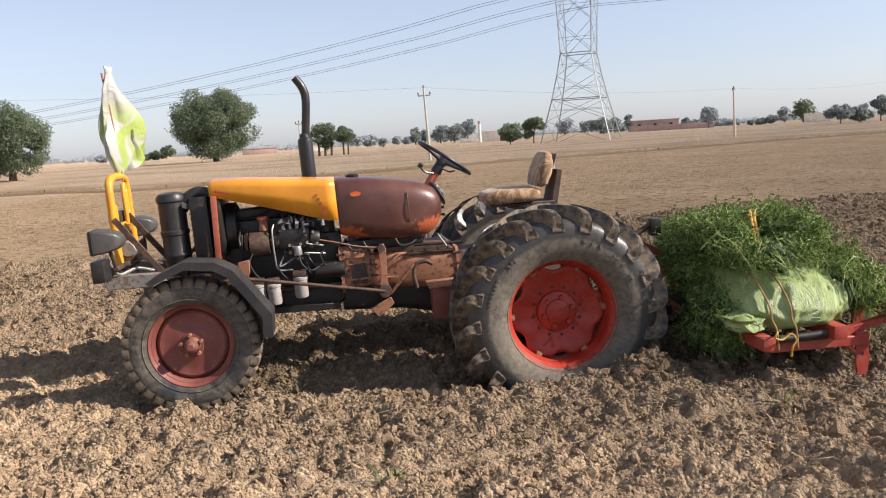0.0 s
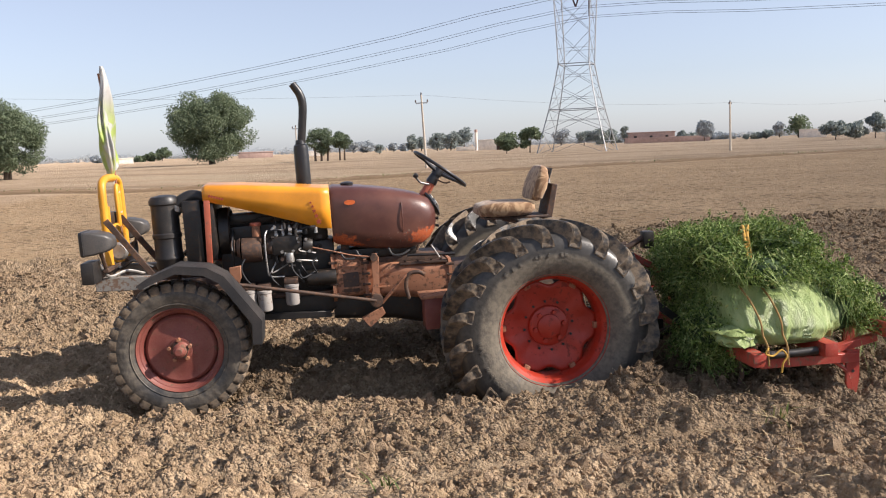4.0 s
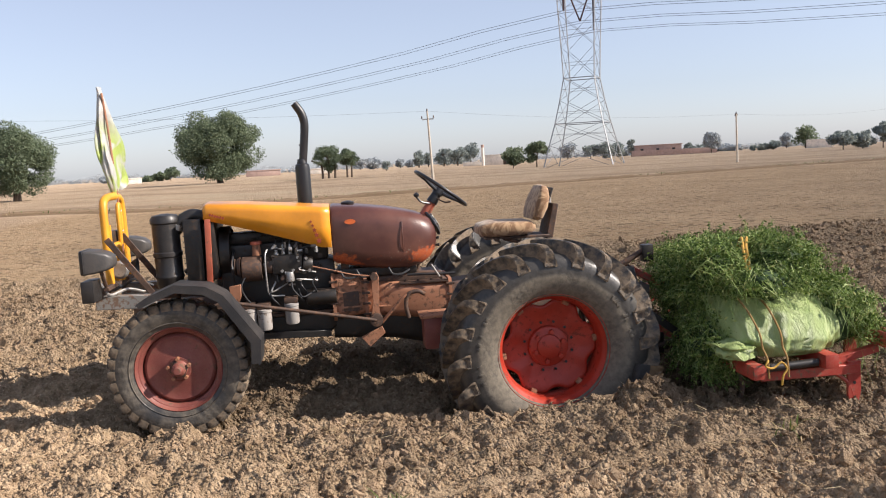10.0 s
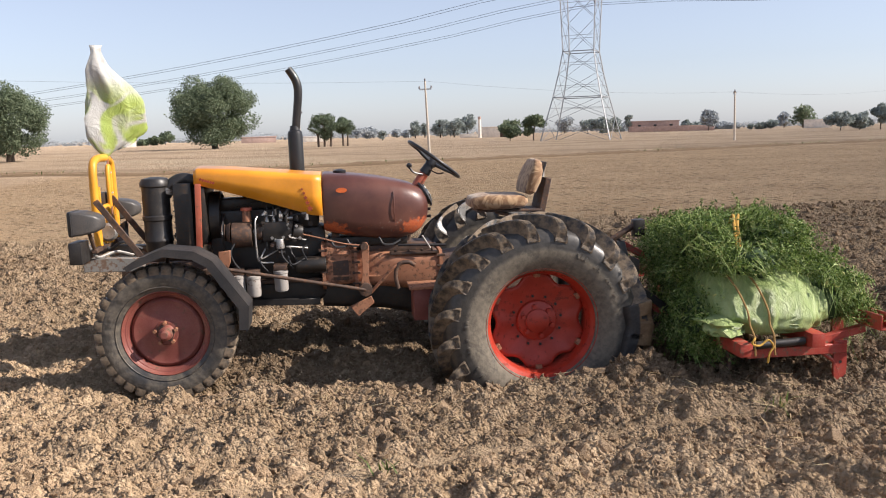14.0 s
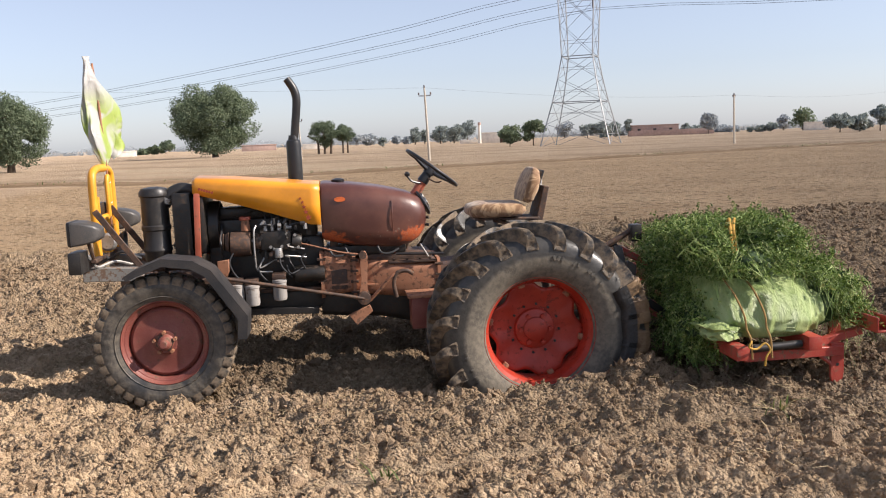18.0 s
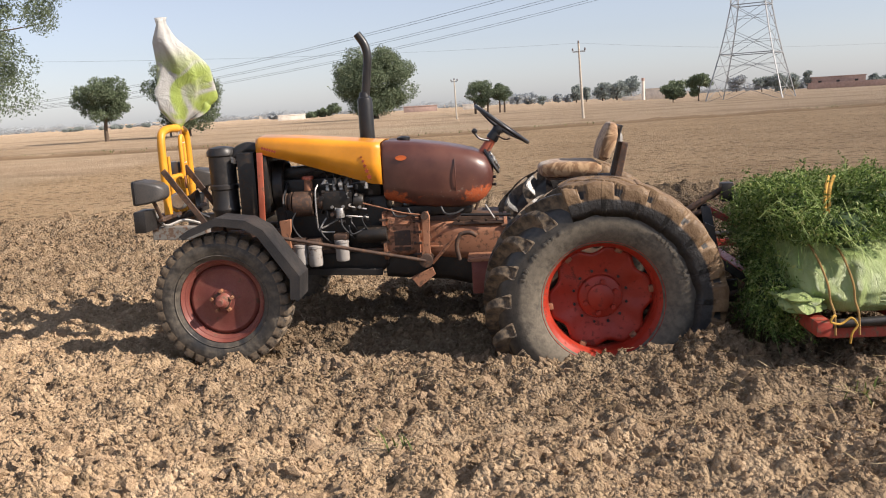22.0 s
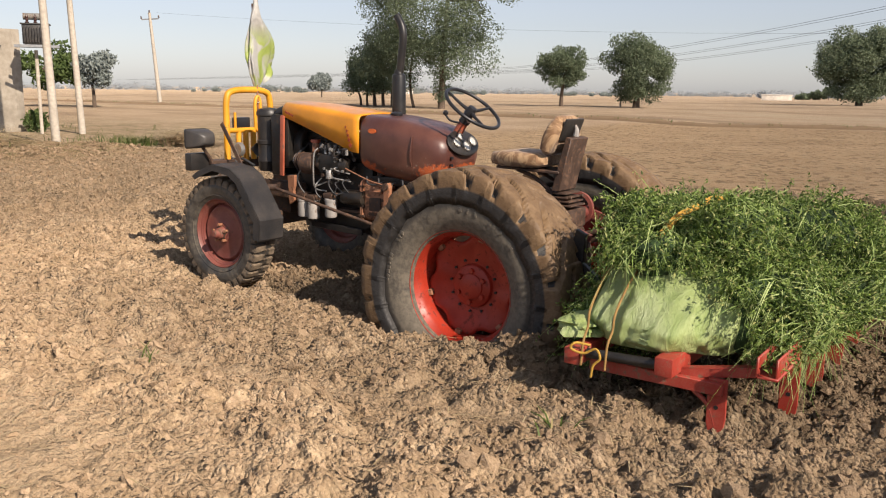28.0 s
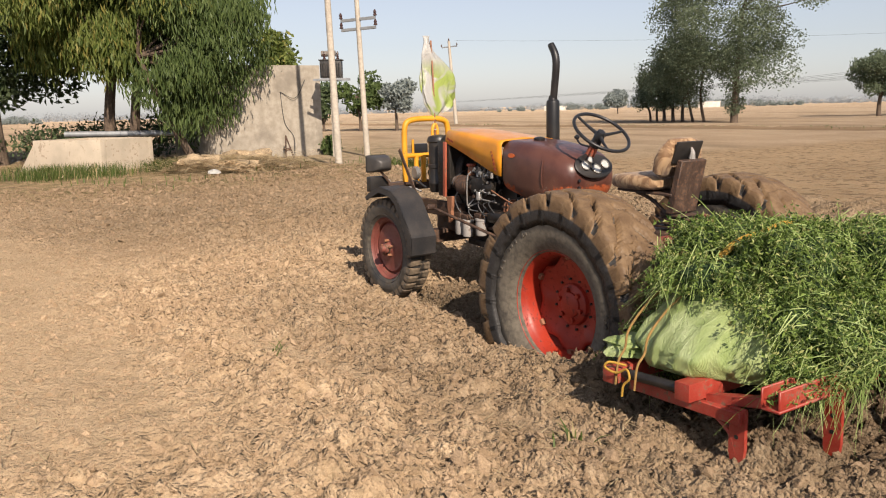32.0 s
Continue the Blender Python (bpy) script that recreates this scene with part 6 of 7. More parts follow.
for x in (1.12, 1.24, 1.48):
    part("hanging_pipe", tube([(x, -0.26, 0.90), (x + 0.03, -0.28, 0.85), (x + 0.10, -0.27, 0.845), (x + 0.16, -0.24, 0.87)], 0.008, 6), CABLE, tractor)
part("gearbox_cover", box((1.18, -0.232, 0.66), (0.13, 0.02, 0.15), 0.008), RUST_DARK, tractor)
part("gearbox_top", box((1.62, 0, 0.795), (0.55, 0.34, 0.06), 0.015), RUST_DARK, tractor)
part("gear_lever", tube([(1.72, 0.04, 0.82), (1.78, 0.05, 0.98), (1.86, 0.06, 1.10)], 0.011, 8), RUST_DARK, tractor)
part("tank_mount", box((1.60, -0.10, 0.85), (0.06, 0.10, 0.10), 0.008), STRIP, tractor)
part("tank_mount", box((1.16, -0.10, 0.92), (0.06, 0.10, 0.12), 0.008), RUST_DARK, tractor)
part("pedal_bracket", plate([(1.34, 0.86), (1.385, 0.875), (1.40, 0.84), (1.385, 0.62), (1.40, 0.50), (1.345, 0.47), (1.325, 0.55), (1.35, 0.66)], -0.325, -0.285), RUST, tractor, "rusty cast lever bracket")
part("bracket_boss", rod((1.365, -0.34, 0.845), (1.365, -0.27, 0.845), 0.028, 0.028, 12), RUST_DARK, tractor)
part("steering_arm", rod((1.36, -0.37, 0.525), (1.36, -0.24, 0.525), 0.05, 0.05, 16, bevel=0.006), RUST_DARK, tractor)
part("drag_link", rod((0.30, -0.50, 0.775), (1.36, -0.36, 0.525), 0.0135, seg=10), RUST_DARK, tractor, "long rusty drag link rod")
part("rod_end", rod((0.27, -0.52, 0.775), (0.33, -0.48, 0.775), 0.028, 0.028, 12), RUST_DARK, tractor)
part("lower_plate", plate([(1.24, 0.40), (1.40, 0.47), (1.42, 0.42), (1.30, 0.32)], -0.33, -0.30), RUST, tractor)
part("foot_pedal", tube([(1.40, -0.33, 0.50), (1.55, -0.36, 0.66), (1.60, -0.36, 0.70)], 0.012, 8), RUST, tractor)
part("handle_hook", tube([(1.60, -0.36, 0.52), (1.585, -0.36, 0.62), (1.61, -0.36, 0.70), (1.68, -0.36, 0.715), (1.73, -0.36, 0.69)], 0.016, 10), RUST_DARK, tractor)
part("step_box", box((1.79, -0.47, 0.43), (0.20, 0.20, 0.23), 0.012), MAROON, tractor, "dull red tool box step")
part("step_leg", bar((1.68, -0.56, 0.54), (1.68, -0.56, 0.24), 0.02, 0.03), MAROON, tractor)
part("step_plate", box((1.785, -0.46, 0.555), (0.24, 0.26, 0.02), 0.004), RUST, tractor)
part("rear_housing", loft([ring_section(1.95, 0.22, 0.08, 0.72, 0.06), ring_section(2.2, 0.26, 0.0, 0.74, 0.08), ring_section(2.72, 0.26, 0.0, 0.74, 0.08), ring_section(2.82, 0.20, 0.10, 0.62, 0.06)]), RUST_DARK, tractor)
for s in (-1, 1):
    part("axle_trumpet", lathe([(0.17, 0.25), (0.15, 0.30), (0.11, 0.42), (0.10, 0.60), (0.14, 0.62), (0.14, 0.66)], 24, centre=(WHEEL_X, 0, WHEEL_Z)), RUST_DARK, tractor) if s > 0 else part("axle_trumpet", lathe([(0.17, -0.25), (0.15, -0.30), (0.11, -0.42), (0.10, -0.60), (0.14, -0.62), (0.14, -0.66)], 24, centre=(WHEEL_X, 0, WHEEL_Z)), RUST_DARK, tractor)

# seat
part("seat_cushion", loft([ring_section(x, w, z0, z1, r) for x, w, z0, z1, r in ((2.20, 0.10, 1.085, 1.13, 0.02), (2.225, 0.17, 1.065, 1.150, 0.035), (2.32, 0.215, 1.055, 1.168, 0.05), (2.50, 0.22, 1.055, 1.162, 0.05), (2.61, 0.20, 1.060, 1.158, 0.045), (2.645, 0.16, 1.08, 1.135, 0.025))]), COVER, tractor, "seat cushion in worn brown swirled cloth")
back = part("seat_backrest", loft([[(p[2] - 0.04, p[1], p[0]) for p in ring_section(*r)] for r in ((0.0, 0.15, 0.0, 0.05, 0.02), (0.03, 0.20, -0.01, 0.075, 0.035), (0.12, 0.215, -0.015, 0.085, 0.04), (0.20, 0.20, -0.01, 0.08, 0.04), (0.265, 0.14, 0.0, 0.06, 0.025), (0.28, 0.08, 0.015, 0.045, 0.014))]), COVER, tractor, "backrest in worn brown swirled cloth")
back.matrix_basis = pose(2.66, 0, 1.155, 0, 20, 0)
part("backrest_frame", box((2.775, 0, 1.325), (0.018, 0.26, 0.16), 0.02, (0, 20, 0)), BLACK, tractor)
part("back_tuft", tube([(2.795, 0.02, 1.36), (2.805, 0.02, 1.32), (2.80, 0.02, 1.28)], [0.006, 0.018, 0.024], 8), GREY, tractor, "frayed pale stuffing behind the backrest")
part("seat_post_plate", plate([(2.70, 0.90), (2.76, 0.90), (2.845, 1.27), (2.80, 1.28)], -0.13, 0.13, bevel=0.006), RUST_DARK, tractor, "dark rusty seat back plate")
part("seat_frame", bar((2.25, 0.0, 1.045), (2.76, 0.0, 1.03), 0.28, 0.02), RUST_DARK, tractor)
for y in (-0.09, 0.09):
    part("seat_arm", tube([(2.40, y, 1.03), (2.55, y, 0.98), (2.70, y, 0.88)], 0.014, 8), RUST_DARK, tractor)
    part("leaf_spring", tube([(2.62, y, 0.90), (2.72, y, 0.84), (2.84, y, 0.86)], 0.012, 8), RUST_DARK, tractor)
for k in range(4):
    part("spring_plate", box((2.72, 0, 0.80 + 0.028 * k), (0.26 - 0.03 * k, 0.22, 0.012), 0.002), RUST_DARK, tractor)
part("hydraulic_box", box((2.66, 0, 0.70), (0.34, 0.36, 0.14), 0.02), RUST_DARK, tractor)
part("lift_shaft", rod((2.78, -0.32, 0.72), (2.78, 0.32, 0.72), 0.04, seg=14), MAROON, tractor)
part("hand_wheel", lathe([(0.10, 0.24), (0.125, 0.245), (0.125, 0.275), (0.10, 0.28)], 28, centre=(2.72, 0, 0.74), closed=True), MAROON, tractor, "red ring beside the seat")
for s in (-1, 1):
    part("lift_arm", bar((2.78, 0.28 * s, 0.72), (3.10, 0.30 * s, 0.62), 0.03, 0.07), MAROON, tractor)
    part("lift_rod", rod((3.08, 0.30 * s, 0.62), (3.14, 0.34 * s, 0.20), 0.016, seg=10), RUST_DARK, tractor)
    part("lower_link", bar((2.72, 0.28 * s, 0.10), (3.52, 0.38 * s, 0.18), 0.03, 0.06), RUST_DARK, tractor)
part("top_link", rod((2.84, 0.0, 0.58), (3.42, 0.0, 0.74), 0.022, seg=12), RUST_DARK, tractor, "rusty top link rod")
part("exhaust_muffler", lathe([(0.034, 1.08), (0.056, 1.10), (0.060, 1.12), (0.060, 1.68), (0.055, 1.705), (0.042, 1.715), (0.036, 1.75)], 28, centre=(0.88, 0.45, 0), axis="Z"), BLACK_GLOSS, tractor, "glossy black exhaust muffler")
part("exhaust_pipe", tube([(0.885, 0.45, 1.70), (0.905, 0.45, 1.85), (0.922, 0.45, 1.99), (0.922, 0.45, 2.06), (0.905, 0.45, 2.12), (0.872, 0.45, 2.175), (0.855, 0.45, 2.20)], [0.033, 0.033, 0.034, 0.033, 0.031], 18), BLACK_GLOSS, tractor, "black exhaust pipe with a bent top")


# wheels
def tyre_profile(r_rim, r_out, half):
    side = [(r_rim - 0.012, 0.70), (r_rim + 0.012, 0.80), (r_rim + 0.05, 0.93), (r_rim + 0.10, 1.0), (r_rim + 0.15, 1.02), (r_rim + 0.20, 1.0), (r_rim + 0.245, 0.94), (r_out - 0.098, 0.82), (r_out - 0.082, 0.55), (r_out - 0.076, 0.0)]
    return [(r, -half * k) for r, k in side] + [(r, half * k) for r, k in side[-2::-1]]


def lug_mesh(half, hand, sweep, rows, lean=1.22):
    """One tread bar from the shoulder to the middle: rows of (share of half width, base, top, share of sweep, width)."""
    bm = bmesh.new()
    rings = []
    for y, base, top, turn, w in rows:
        ring = []
        for r, ww in ((base, w * lean), (top, w)):
            for s in (-1, 1):
                a = sweep * turn + s * ww / r / 2
                ring.append(bm.verts.new((r * math.cos(a), hand * half * y, r * math.sin(a))))
        rings.append([ring[0], ring[1], ring[3], ring[2]])
    for a, b in zip(rings, rings[1:]):
        for k in range(4):
            bm.faces.new((a[k], a[(k + 1) % 4], b[(k + 1) % 4], b[k]))
    bm.faces.new(rings[0])
    bm.faces.new(rings[-1][::-1])
    bmesh.ops.recalc_face_normals(bm, faces=bm.faces)
    bmesh.ops.bevel(bm, geom=bm.edges[:], offset=0.005, segments=2, affect="EDGES")
    me = bpy.data.meshes.new("lug")
    bm.to_mesh(me)
    bm.free()
    me.materials.append(TREAD)
    me.polygons.foreach_set("use_smooth", np.ones(len(me.polygons), dtype=bool))
    me.set_sharp_from_angle(angle=radians(35))
    return me


REAR_LUG = [(0.97, 0.585, 0.615, 0.0, 0.084), (1.05, 0.59, 0.660, 0.0, 0.072), (1.04, 0.605, 0.702, 0.03, 0.056), (0.96, 0.625, 0.738, 0.11, 0.046), (0.80, 0.65, 0.756, 0.28, 0.042), (0.55, 0.675, 0.761, 0.50, 0.040), (0.28, 0.68, 0.763, 0.76, 0.040), (-0.02, 0.68, 0.764, 1.0, 0.040)]
FRONT_LUG = [(1.03, 0.40, 0.438, 0.0, 0.058), (1.0, 0.43, 0.458, 0.1, 0.060), (0.70, 0.435, 0.466, 0.4, 0.056), (0.0, 0.44, 0.468, 1.0, 0.050)]


def wave_disc(r0, r1, waves, depth, y, thickness):
    """A pressed wheel disc with a scalloped edge that leaves gaps to the rim."""
    bm = bmesh.new()
    n = 96
    rings = []
    for f, dy in ((0.0, 0.0), (0.28, 0.0), (0.34, depth * 0.35), (0.55, depth * 0.4), (0.80, depth * 0.8), (0.92, depth), (1.0, depth)):
        ring = []
        for k in range(n):
            a = 2 * math.pi * k / n
            c = math.cos(waves * a)
            edge = r1 if c > 0.15 else r0 + (r1 - r0) * max(0, (c + 1) / 1.15)
            r = max(0.004, edge * f)
            ring.append(bm.verts.new((r * math.cos(a), y + dy, r * math.sin(a))))
        rings.append(ring)
    for a, b in zip(rings, rings[1:]):
        for k in range(n):
            bm.faces.new((a[k], a[(k + 1) % n], b[(k + 1) % n], b[k]))
    return bm


def rear_wheel():
    """Built round its axle, with its outer face towards -y."""
    R, half = WHEEL_R, 0.215
    rim = part("rear_wheel", lathe([(0.392, -0.165), (0.402, -0.158), (0.400, -0.140), (0.372, -0.128), (0.362, -0.09), (0.352, -0.05), (0.352, 0.05), (0.362, 0.09), (0.372, 0.128), (0.400, 0.140), (0.402, 0.158), (0.392, 0.165), (0.385, 0.140), (0.358, 0.120), (0.348, 0.085), (0.340, 0.045), (0.340, -0.045), (0.348, -0.085), (0.358, -0.120), (0.385, -0.140)], 64, closed=True), RED, None, "red steel rim with a scalloped disc and muddy lugged tyre")
    part("tyre", lathe(tyre_profile(0.392, R, half), 72, closed=True), TYRE, rim, "dusty black rear tyre")
    for k in range(3):
        part("bead_ring", lathe([(0.425 + 0.012 * k, -0.168 - 0.01 * k), (0.428 + 0.012 * k, -0.176 - 0.01 * k), (0.433 + 0.012 * k, -0.170 - 0.01 * k)], 64, closed=True), TYRE, rim)
    right, left = lug_mesh(half, -1, 0.40, REAR_LUG, 1.25), lug_mesh(half, 1, 0.40, REAR_LUG, 1.25)
    for k in range(20):
        for me, off in ((right, 0.0), (left, 0.5)):
            lug = new("tread_lug", me)
            lug.parent = rim
            lug.matrix_basis = pose(0, 0, 0, 0, 18 * (k + off), 0)
    disc = part("disc", wave_disc(0.296, 0.346, 6, -0.050, 0.045, 0.01), RED, rim, "red pressed wheel disc")
    thick(disc, 0.012)
    for k in range(6):
        a = radians(60 * k)
        part("rim_clamp", box((0.338 * math.cos(a), -0.015, 0.338 * math.sin(a)), (0.05, 0.05, 0.045), 0.008, (0, -60 * k, 0)), RUST, rim, "mud-caked rim clamp")
    part("hub", lathe([(0.0, -0.010), (0.012, -0.012), (0.128, -0.012), (0.140, -0.004), (0.150, 0.03)], 32), RED, rim, "red wheel hub boss")
    part("hub_plate", lathe([(0.0, -0.030), (0.075, -0.030), (0.085, -0.024), (0.088, -0.008)], 24), RED, rim)
    for k in range(6):
        a = radians(60 * k + 12)
        part("wheel_nut", rod((0.105 * math.cos(a), -0.034, 0.105 * math.sin(a)), (0.105 * math.cos(a), 0.01, 0.105 * math.sin(a)), 0.017, 0.020, 6), RED, rim)
    for k in range(12):
        a = radians(30 * k + 8)
        part("disc_hole", rod((0.175 * math.cos(a), 0.0055, 0.175 * math.sin(a)), (0.175 * math.cos(a), 0.02, 0.175 * math.sin(a)), 0.009, 0.009, 10), BLACK, rim)
    rng = np.random.RandomState(5)
    for k in range(46):
        # worn raised lettering, unreadable, kept as bars on the sidewall
        a = radians(20 + 3.2 * k + (52 if k > 16 else 0) + (60 if k > 30 else 0))
        if rng.rand() < 0.35:
            continue
        part("sidewall_mark", box((0.535 * math.cos(a), -0.2205, 0.535 * math.sin(a)), (0.034 * rng.uniform(0.5, 1.0), 0.007, rng.uniform(0.012, 0.026)), 0.001, (0, -math.degrees(a) + rng.uniform(-30, 30), 0)), TYRE, rim)
    return rim


near_wheel = rear_wheel()
near_wheel.parent = tractor
far_wheel = copy_thing(near_wheel, Matrix.Identity(4))
far_wheel.parent = tractor


def front_wheel():
    R, half = 0.468, 0.108
    rim = part("front_wheel", lathe([(0.285, -0.085), (0.292, -0.078), (0.288, -0.064), (0.262, -0.056), (0.252, -0.02), (0.252, 0.02), (0.262, 0.056), (0.288, 0.064), (0.292, 0.078), (0.285, 0.085), (0.275, 0.062), (0.248, 0.045), (0.242, 0.0), (0.242, -0.01), (0.248, -0.045), (0.275, -0.062)], 56, closed=True), MAROON, None, "dull maroon front rim in a worn black tyre")
    part("tyre", lathe([(0.280, -0.074), (0.300, -0.088), (0.335, -0.104), (0.375, -0.112), (0.415, -0.108), (0.440, -0.092), (0.452, -0.060), (0.456, 0), (0.452, 0.060), (0.440, 0.092), (0.415, 0.108), (0.375, 0.112), (0.335, 0.104), (0.300, 0.088), (0.280, 0.074)], 64, closed=True), TYRE_FRONT, rim, "worn dusty black front tyre")
    me = [lug_mesh(half, h, 0.02, FRONT_LUG) for h in (-1, 1)]
    for k in range(34):
        for m, off in zip(me, (0.0, 0.5)):
            lug = new("tread_block", m)
            lug.parent = rim
            lug.matrix_basis = pose(0, 0, 0, 0, 360 / 34 * (k + off), 0)
    part("disc", lathe([(0.0, -0.062), (0.075, -0.062), (0.085, -0.050), (0.14, -0.040), (0.19, -0.034), (0.215, -0.038), (0.228, -0.030), (0.240, -0.012), (0.246, 0.0), (0.236, 0.004), (0.20, -0.020), (0.08, -0.036), (0.0, -0.045)], 48), MAROON, rim, "smooth maroon wheel disc")
    part("bead_ring", lathe([(0.315, -0.098), (0.319, -0.104), (0.324, -0.100)], 56, closed=True), TYRE_FRONT, rim)
    part("hub", lathe([(0.0, -0.145), (0.022, -0.145), (0.031, -0.138), (0.035, -0.110), (0.045, -0.104), (0.048, -0.075), (0.06, -0.06)], 24), MAROON, rim, "red hub cap")
    part("hub_flange", box((0, -0.072, 0), (0.105, 0.022, 0.085), 0.008, (0, 24, 0)), RUST_DARK, rim)
    for k in range(5):
        a = radians(72 * k + 20)
        part("wheel_nut", rod((0.072 * math.cos(a), -0.098, 0.072 * math.sin(a)), (0.072 * math.cos(a), -0.05, 0.072 * math.sin(a)), 0.012, 0.013, 6), RUST, rim)
    return rim


near_front = front_wheel()
near_front.parent = tractor
near_front.matrix_basis = pose(0, -0.735, 0.395)
far_front = copy_thing(near_front, pose(0, 0.735, 0.395, 0, 0, 180))
far_front.parent = tractor
part("front_axle", box((0, 0, 0.46), (0.11, 1.05, 0.13), 0.02), RUST_DARK, tractor)
part("axle_pivot", box((0.0, 0, 0.60), (0.30, 0.30, 0.20), 0.02), RUST_DARK, tractor)
for s in (-1, 1):
    part("king_pin", rod((0, 0.54 * s, 0.33), (0, 0.54 * s, 0.66), 0.036, seg=14), RUST_DARK, tractor)
    part("stub_axle", rod((0, 0.54 * s, 0.395), (0, 0.68 * s, 0.395), 0.04, seg=14), RUST_DARK, tractor)
    part("steering_knuckle", bar((0.0, 0.54 * s, 0.68), (0.30, 0.52 * s, 0.775), 0.05, 0.03), RUST_DARK, tractor)
    outline = [(-0.215, 0.865), (-0.150, 0.905), (0.035, 0.975), (0.235, 0.948), (0.345, 0.880), (0.565, 0.560), (0.552, 0.405)]
    inner = [(x * 0.985 - 0.008, z - 0.016) for x, z in outline]
    y0, y1 = (-0.90, -0.64) if s < 0 else (0.64, 0.90)
    fender = part("front_fender", plate(outline + inner[::-1], y0, y1, bevel=0), FENDER, tractor, "angular black sheet-steel front fender")
    low = [(x - 0.025 * (x > 0.2) - 0.01, z - 0.060 - 0.0 * x) for x, z in outline]
    low = [(-0.195, 0.835), (-0.14, 0.86), (0.035, 0.922), (0.215, 0.895), (0.305, 0.840), (0.498, 0.545), (0.490, 0.405)]
    part("fender_lip", plate(outline + low[::-1], y0 - 0.002 if s < 0 else y1 - 0.010, y0 + 0.010 if s < 0 else y1 + 0.002, bevel=0), FENDER, tractor)
    part("fender_stay", tube([(0.0, 0.60 * s, 0.60), (0.02, 0.66 * s, 0.80), (0.03, 0.72 * s, 0.955)], 0.013, 8), RUST_DARK, tractor)


def mud_slab(seed):
    """A slab of wet soil caked over a stretch of the tread."""
    rng = np.random.RandomState(seed)
    n, m = 34, 41
    bm = bmesh.new()
    rows = []
    for i in range(n):
        a = radians(-10.5 + 21 * i / (n - 1))
        row = []
        for j in range(m):
            u = -1 + 2 * j / (m - 1)
            top = min(1.0, abs(u) / 0.8)
            skirt = max(0.0, abs(u) - 0.8) / 0.2
            y = math.copysign(0.224 * top + 0.012 * min(1, skirt * 3), u)
            crack = 0.075 if 0.12 < abs(u) and (math.degrees(a) - 26 * (1 - top) + (9 if u > 0 else 0) + 1.2 * math.sin(top * 7 + seed)) % 18 < 4.0 else 0.0
            r = WHEEL_R + 0.022 - 0.022 * top ** 3 - 0.15 * skirt - crack * (1 - skirt) + 0.014 * noise.noise(Vector((a * 7 + seed * 3.1, u * 2.4, seed * 1.7)))
            if i in (0, n - 1):
                r -= 0.006
            row.append(bm.verts.new((r * math.cos(a), y, r * math.sin(a))))
        rows.append(row)
    for a, b in zip(rows, rows[1:]):
        for k in range(m - 1):
            bm.faces.new((a[k], a[k + 1], b[k + 1], b[k]))
    back = bmesh.ops.extrude_face_region(bm, geom=bm.faces[:])
    for v in back["geom"]:
        if isinstance(v, bmesh.types.BMVert):
            v.co = Vector((v.co.x, v.co.y * 0.93, v.co.z)) - Vector((v.co.x, 0, v.co.z)).normalized() * 0.05
    bmesh.ops.recalc_face_normals(bm, faces=bm.faces)
    me = bpy.data.meshes.new("mud_slab")
    bm.to_mesh(me)
    bm.free()
    me.materials.append(MUD)
    me.polygons.foreach_set("use_smooth", np.ones(len(me.polygons), dtype=bool))
    return me


MUD_SHAPES = [mud_slab(k) for k in range(5)]
MUD_SLABS = []
for side in (-1, 1):
    for k in range(19):
        ob = new("mud_slab", MUD_SHAPES[(k * 2 + (side > 0)) % 5])
        ob.parent = tractor
        ob["label"] = "wet brown mud caked on the tread"
        MUD_SLABS.append((ob, side, -150 - 18 * k))

# ---- the implement and its load ----
cultivator = new("cultivator")
tagged(cultivator, "red steel cultivator frame hitched behind the tractor, half buried", "cultivator")
part("front_beam", box((3.665, 0, 0.275), (0.085, 3.30, 0.085), 0.006), RED_BAR, cultivator)
part("middle_beam", box((4.145, 0, 0.312), (0.09, 3.30, 0.09), 0.006), RED_BAR, cultivator)
part("rear_beam", bar((4.615, -1.645, 0.355), (4.615, 1.645, 0.355), 0.10, 0.014), RED_BAR, cultivator)
part("rear_beam_web", bar((4.655, -1.64, 0.398), (4.655, 1.64, 0.398), 0.012, 0.10), RED_BAR, cultivator)
part("rear_beam_web", bar((4.572, -1.645, 0.398), (4.572, 1.645, 0.398), 0.012, 0.10), RED_BAR, cultivator)
for s in (-1, 1):
    part("side_rail", bar((3.72, 1.52 * s, 0.225), (4.40, 1.52 * s, 0.225), 0.07, 0.062), RED_BAR, cultivator)
    part("clamp_pipe", rod((3.72, 1.58 * s, 0.285), (4.085, 1.58 * s, 0.300), 0.026, seg=14), BLACK, cultivator)
    part("side_rail", bar((4.18, 1.50 * s, 0.262), (4.57, 1.46 * s, 0.33), 0.05, 0.05), RED_BAR, cultivator)
    part("leg_brace", tube([(4.24, 1.52 * s, 0.20), (4.33, 1.52 * s, 0.13), (4.37, 1.52 * s, 0.03)], 0.012, 8), RED_BAR, cultivator)
for y in (-1.52, -1.12, -0.55, 0.0, 0.55, 1.12, 1.52):
    x = 4.37 if abs(y) > 1.5 else 4.60
    leg = part("tine_leg", plate([(x - 0.045, 0.27 if x < 4.5 else 0.345), (x + 0.045, 0.27 if x < 4.5 else 0.345), (x + 0.045, 0.08), (x + 0.02, -0.12), (x - 0.005, -0.12), (x - 0.045, 0.05)], y - 0.011, y + 0.011), RED_BAR, cultivator, "red flat tine leg entering the soil")
    for z in (0.21, 0.13):
        part("bolt_hole", rod((x, y - 0.013, z), (x, y + 0.013, z), 0.011, 0.011, 10), BLACK, leg)
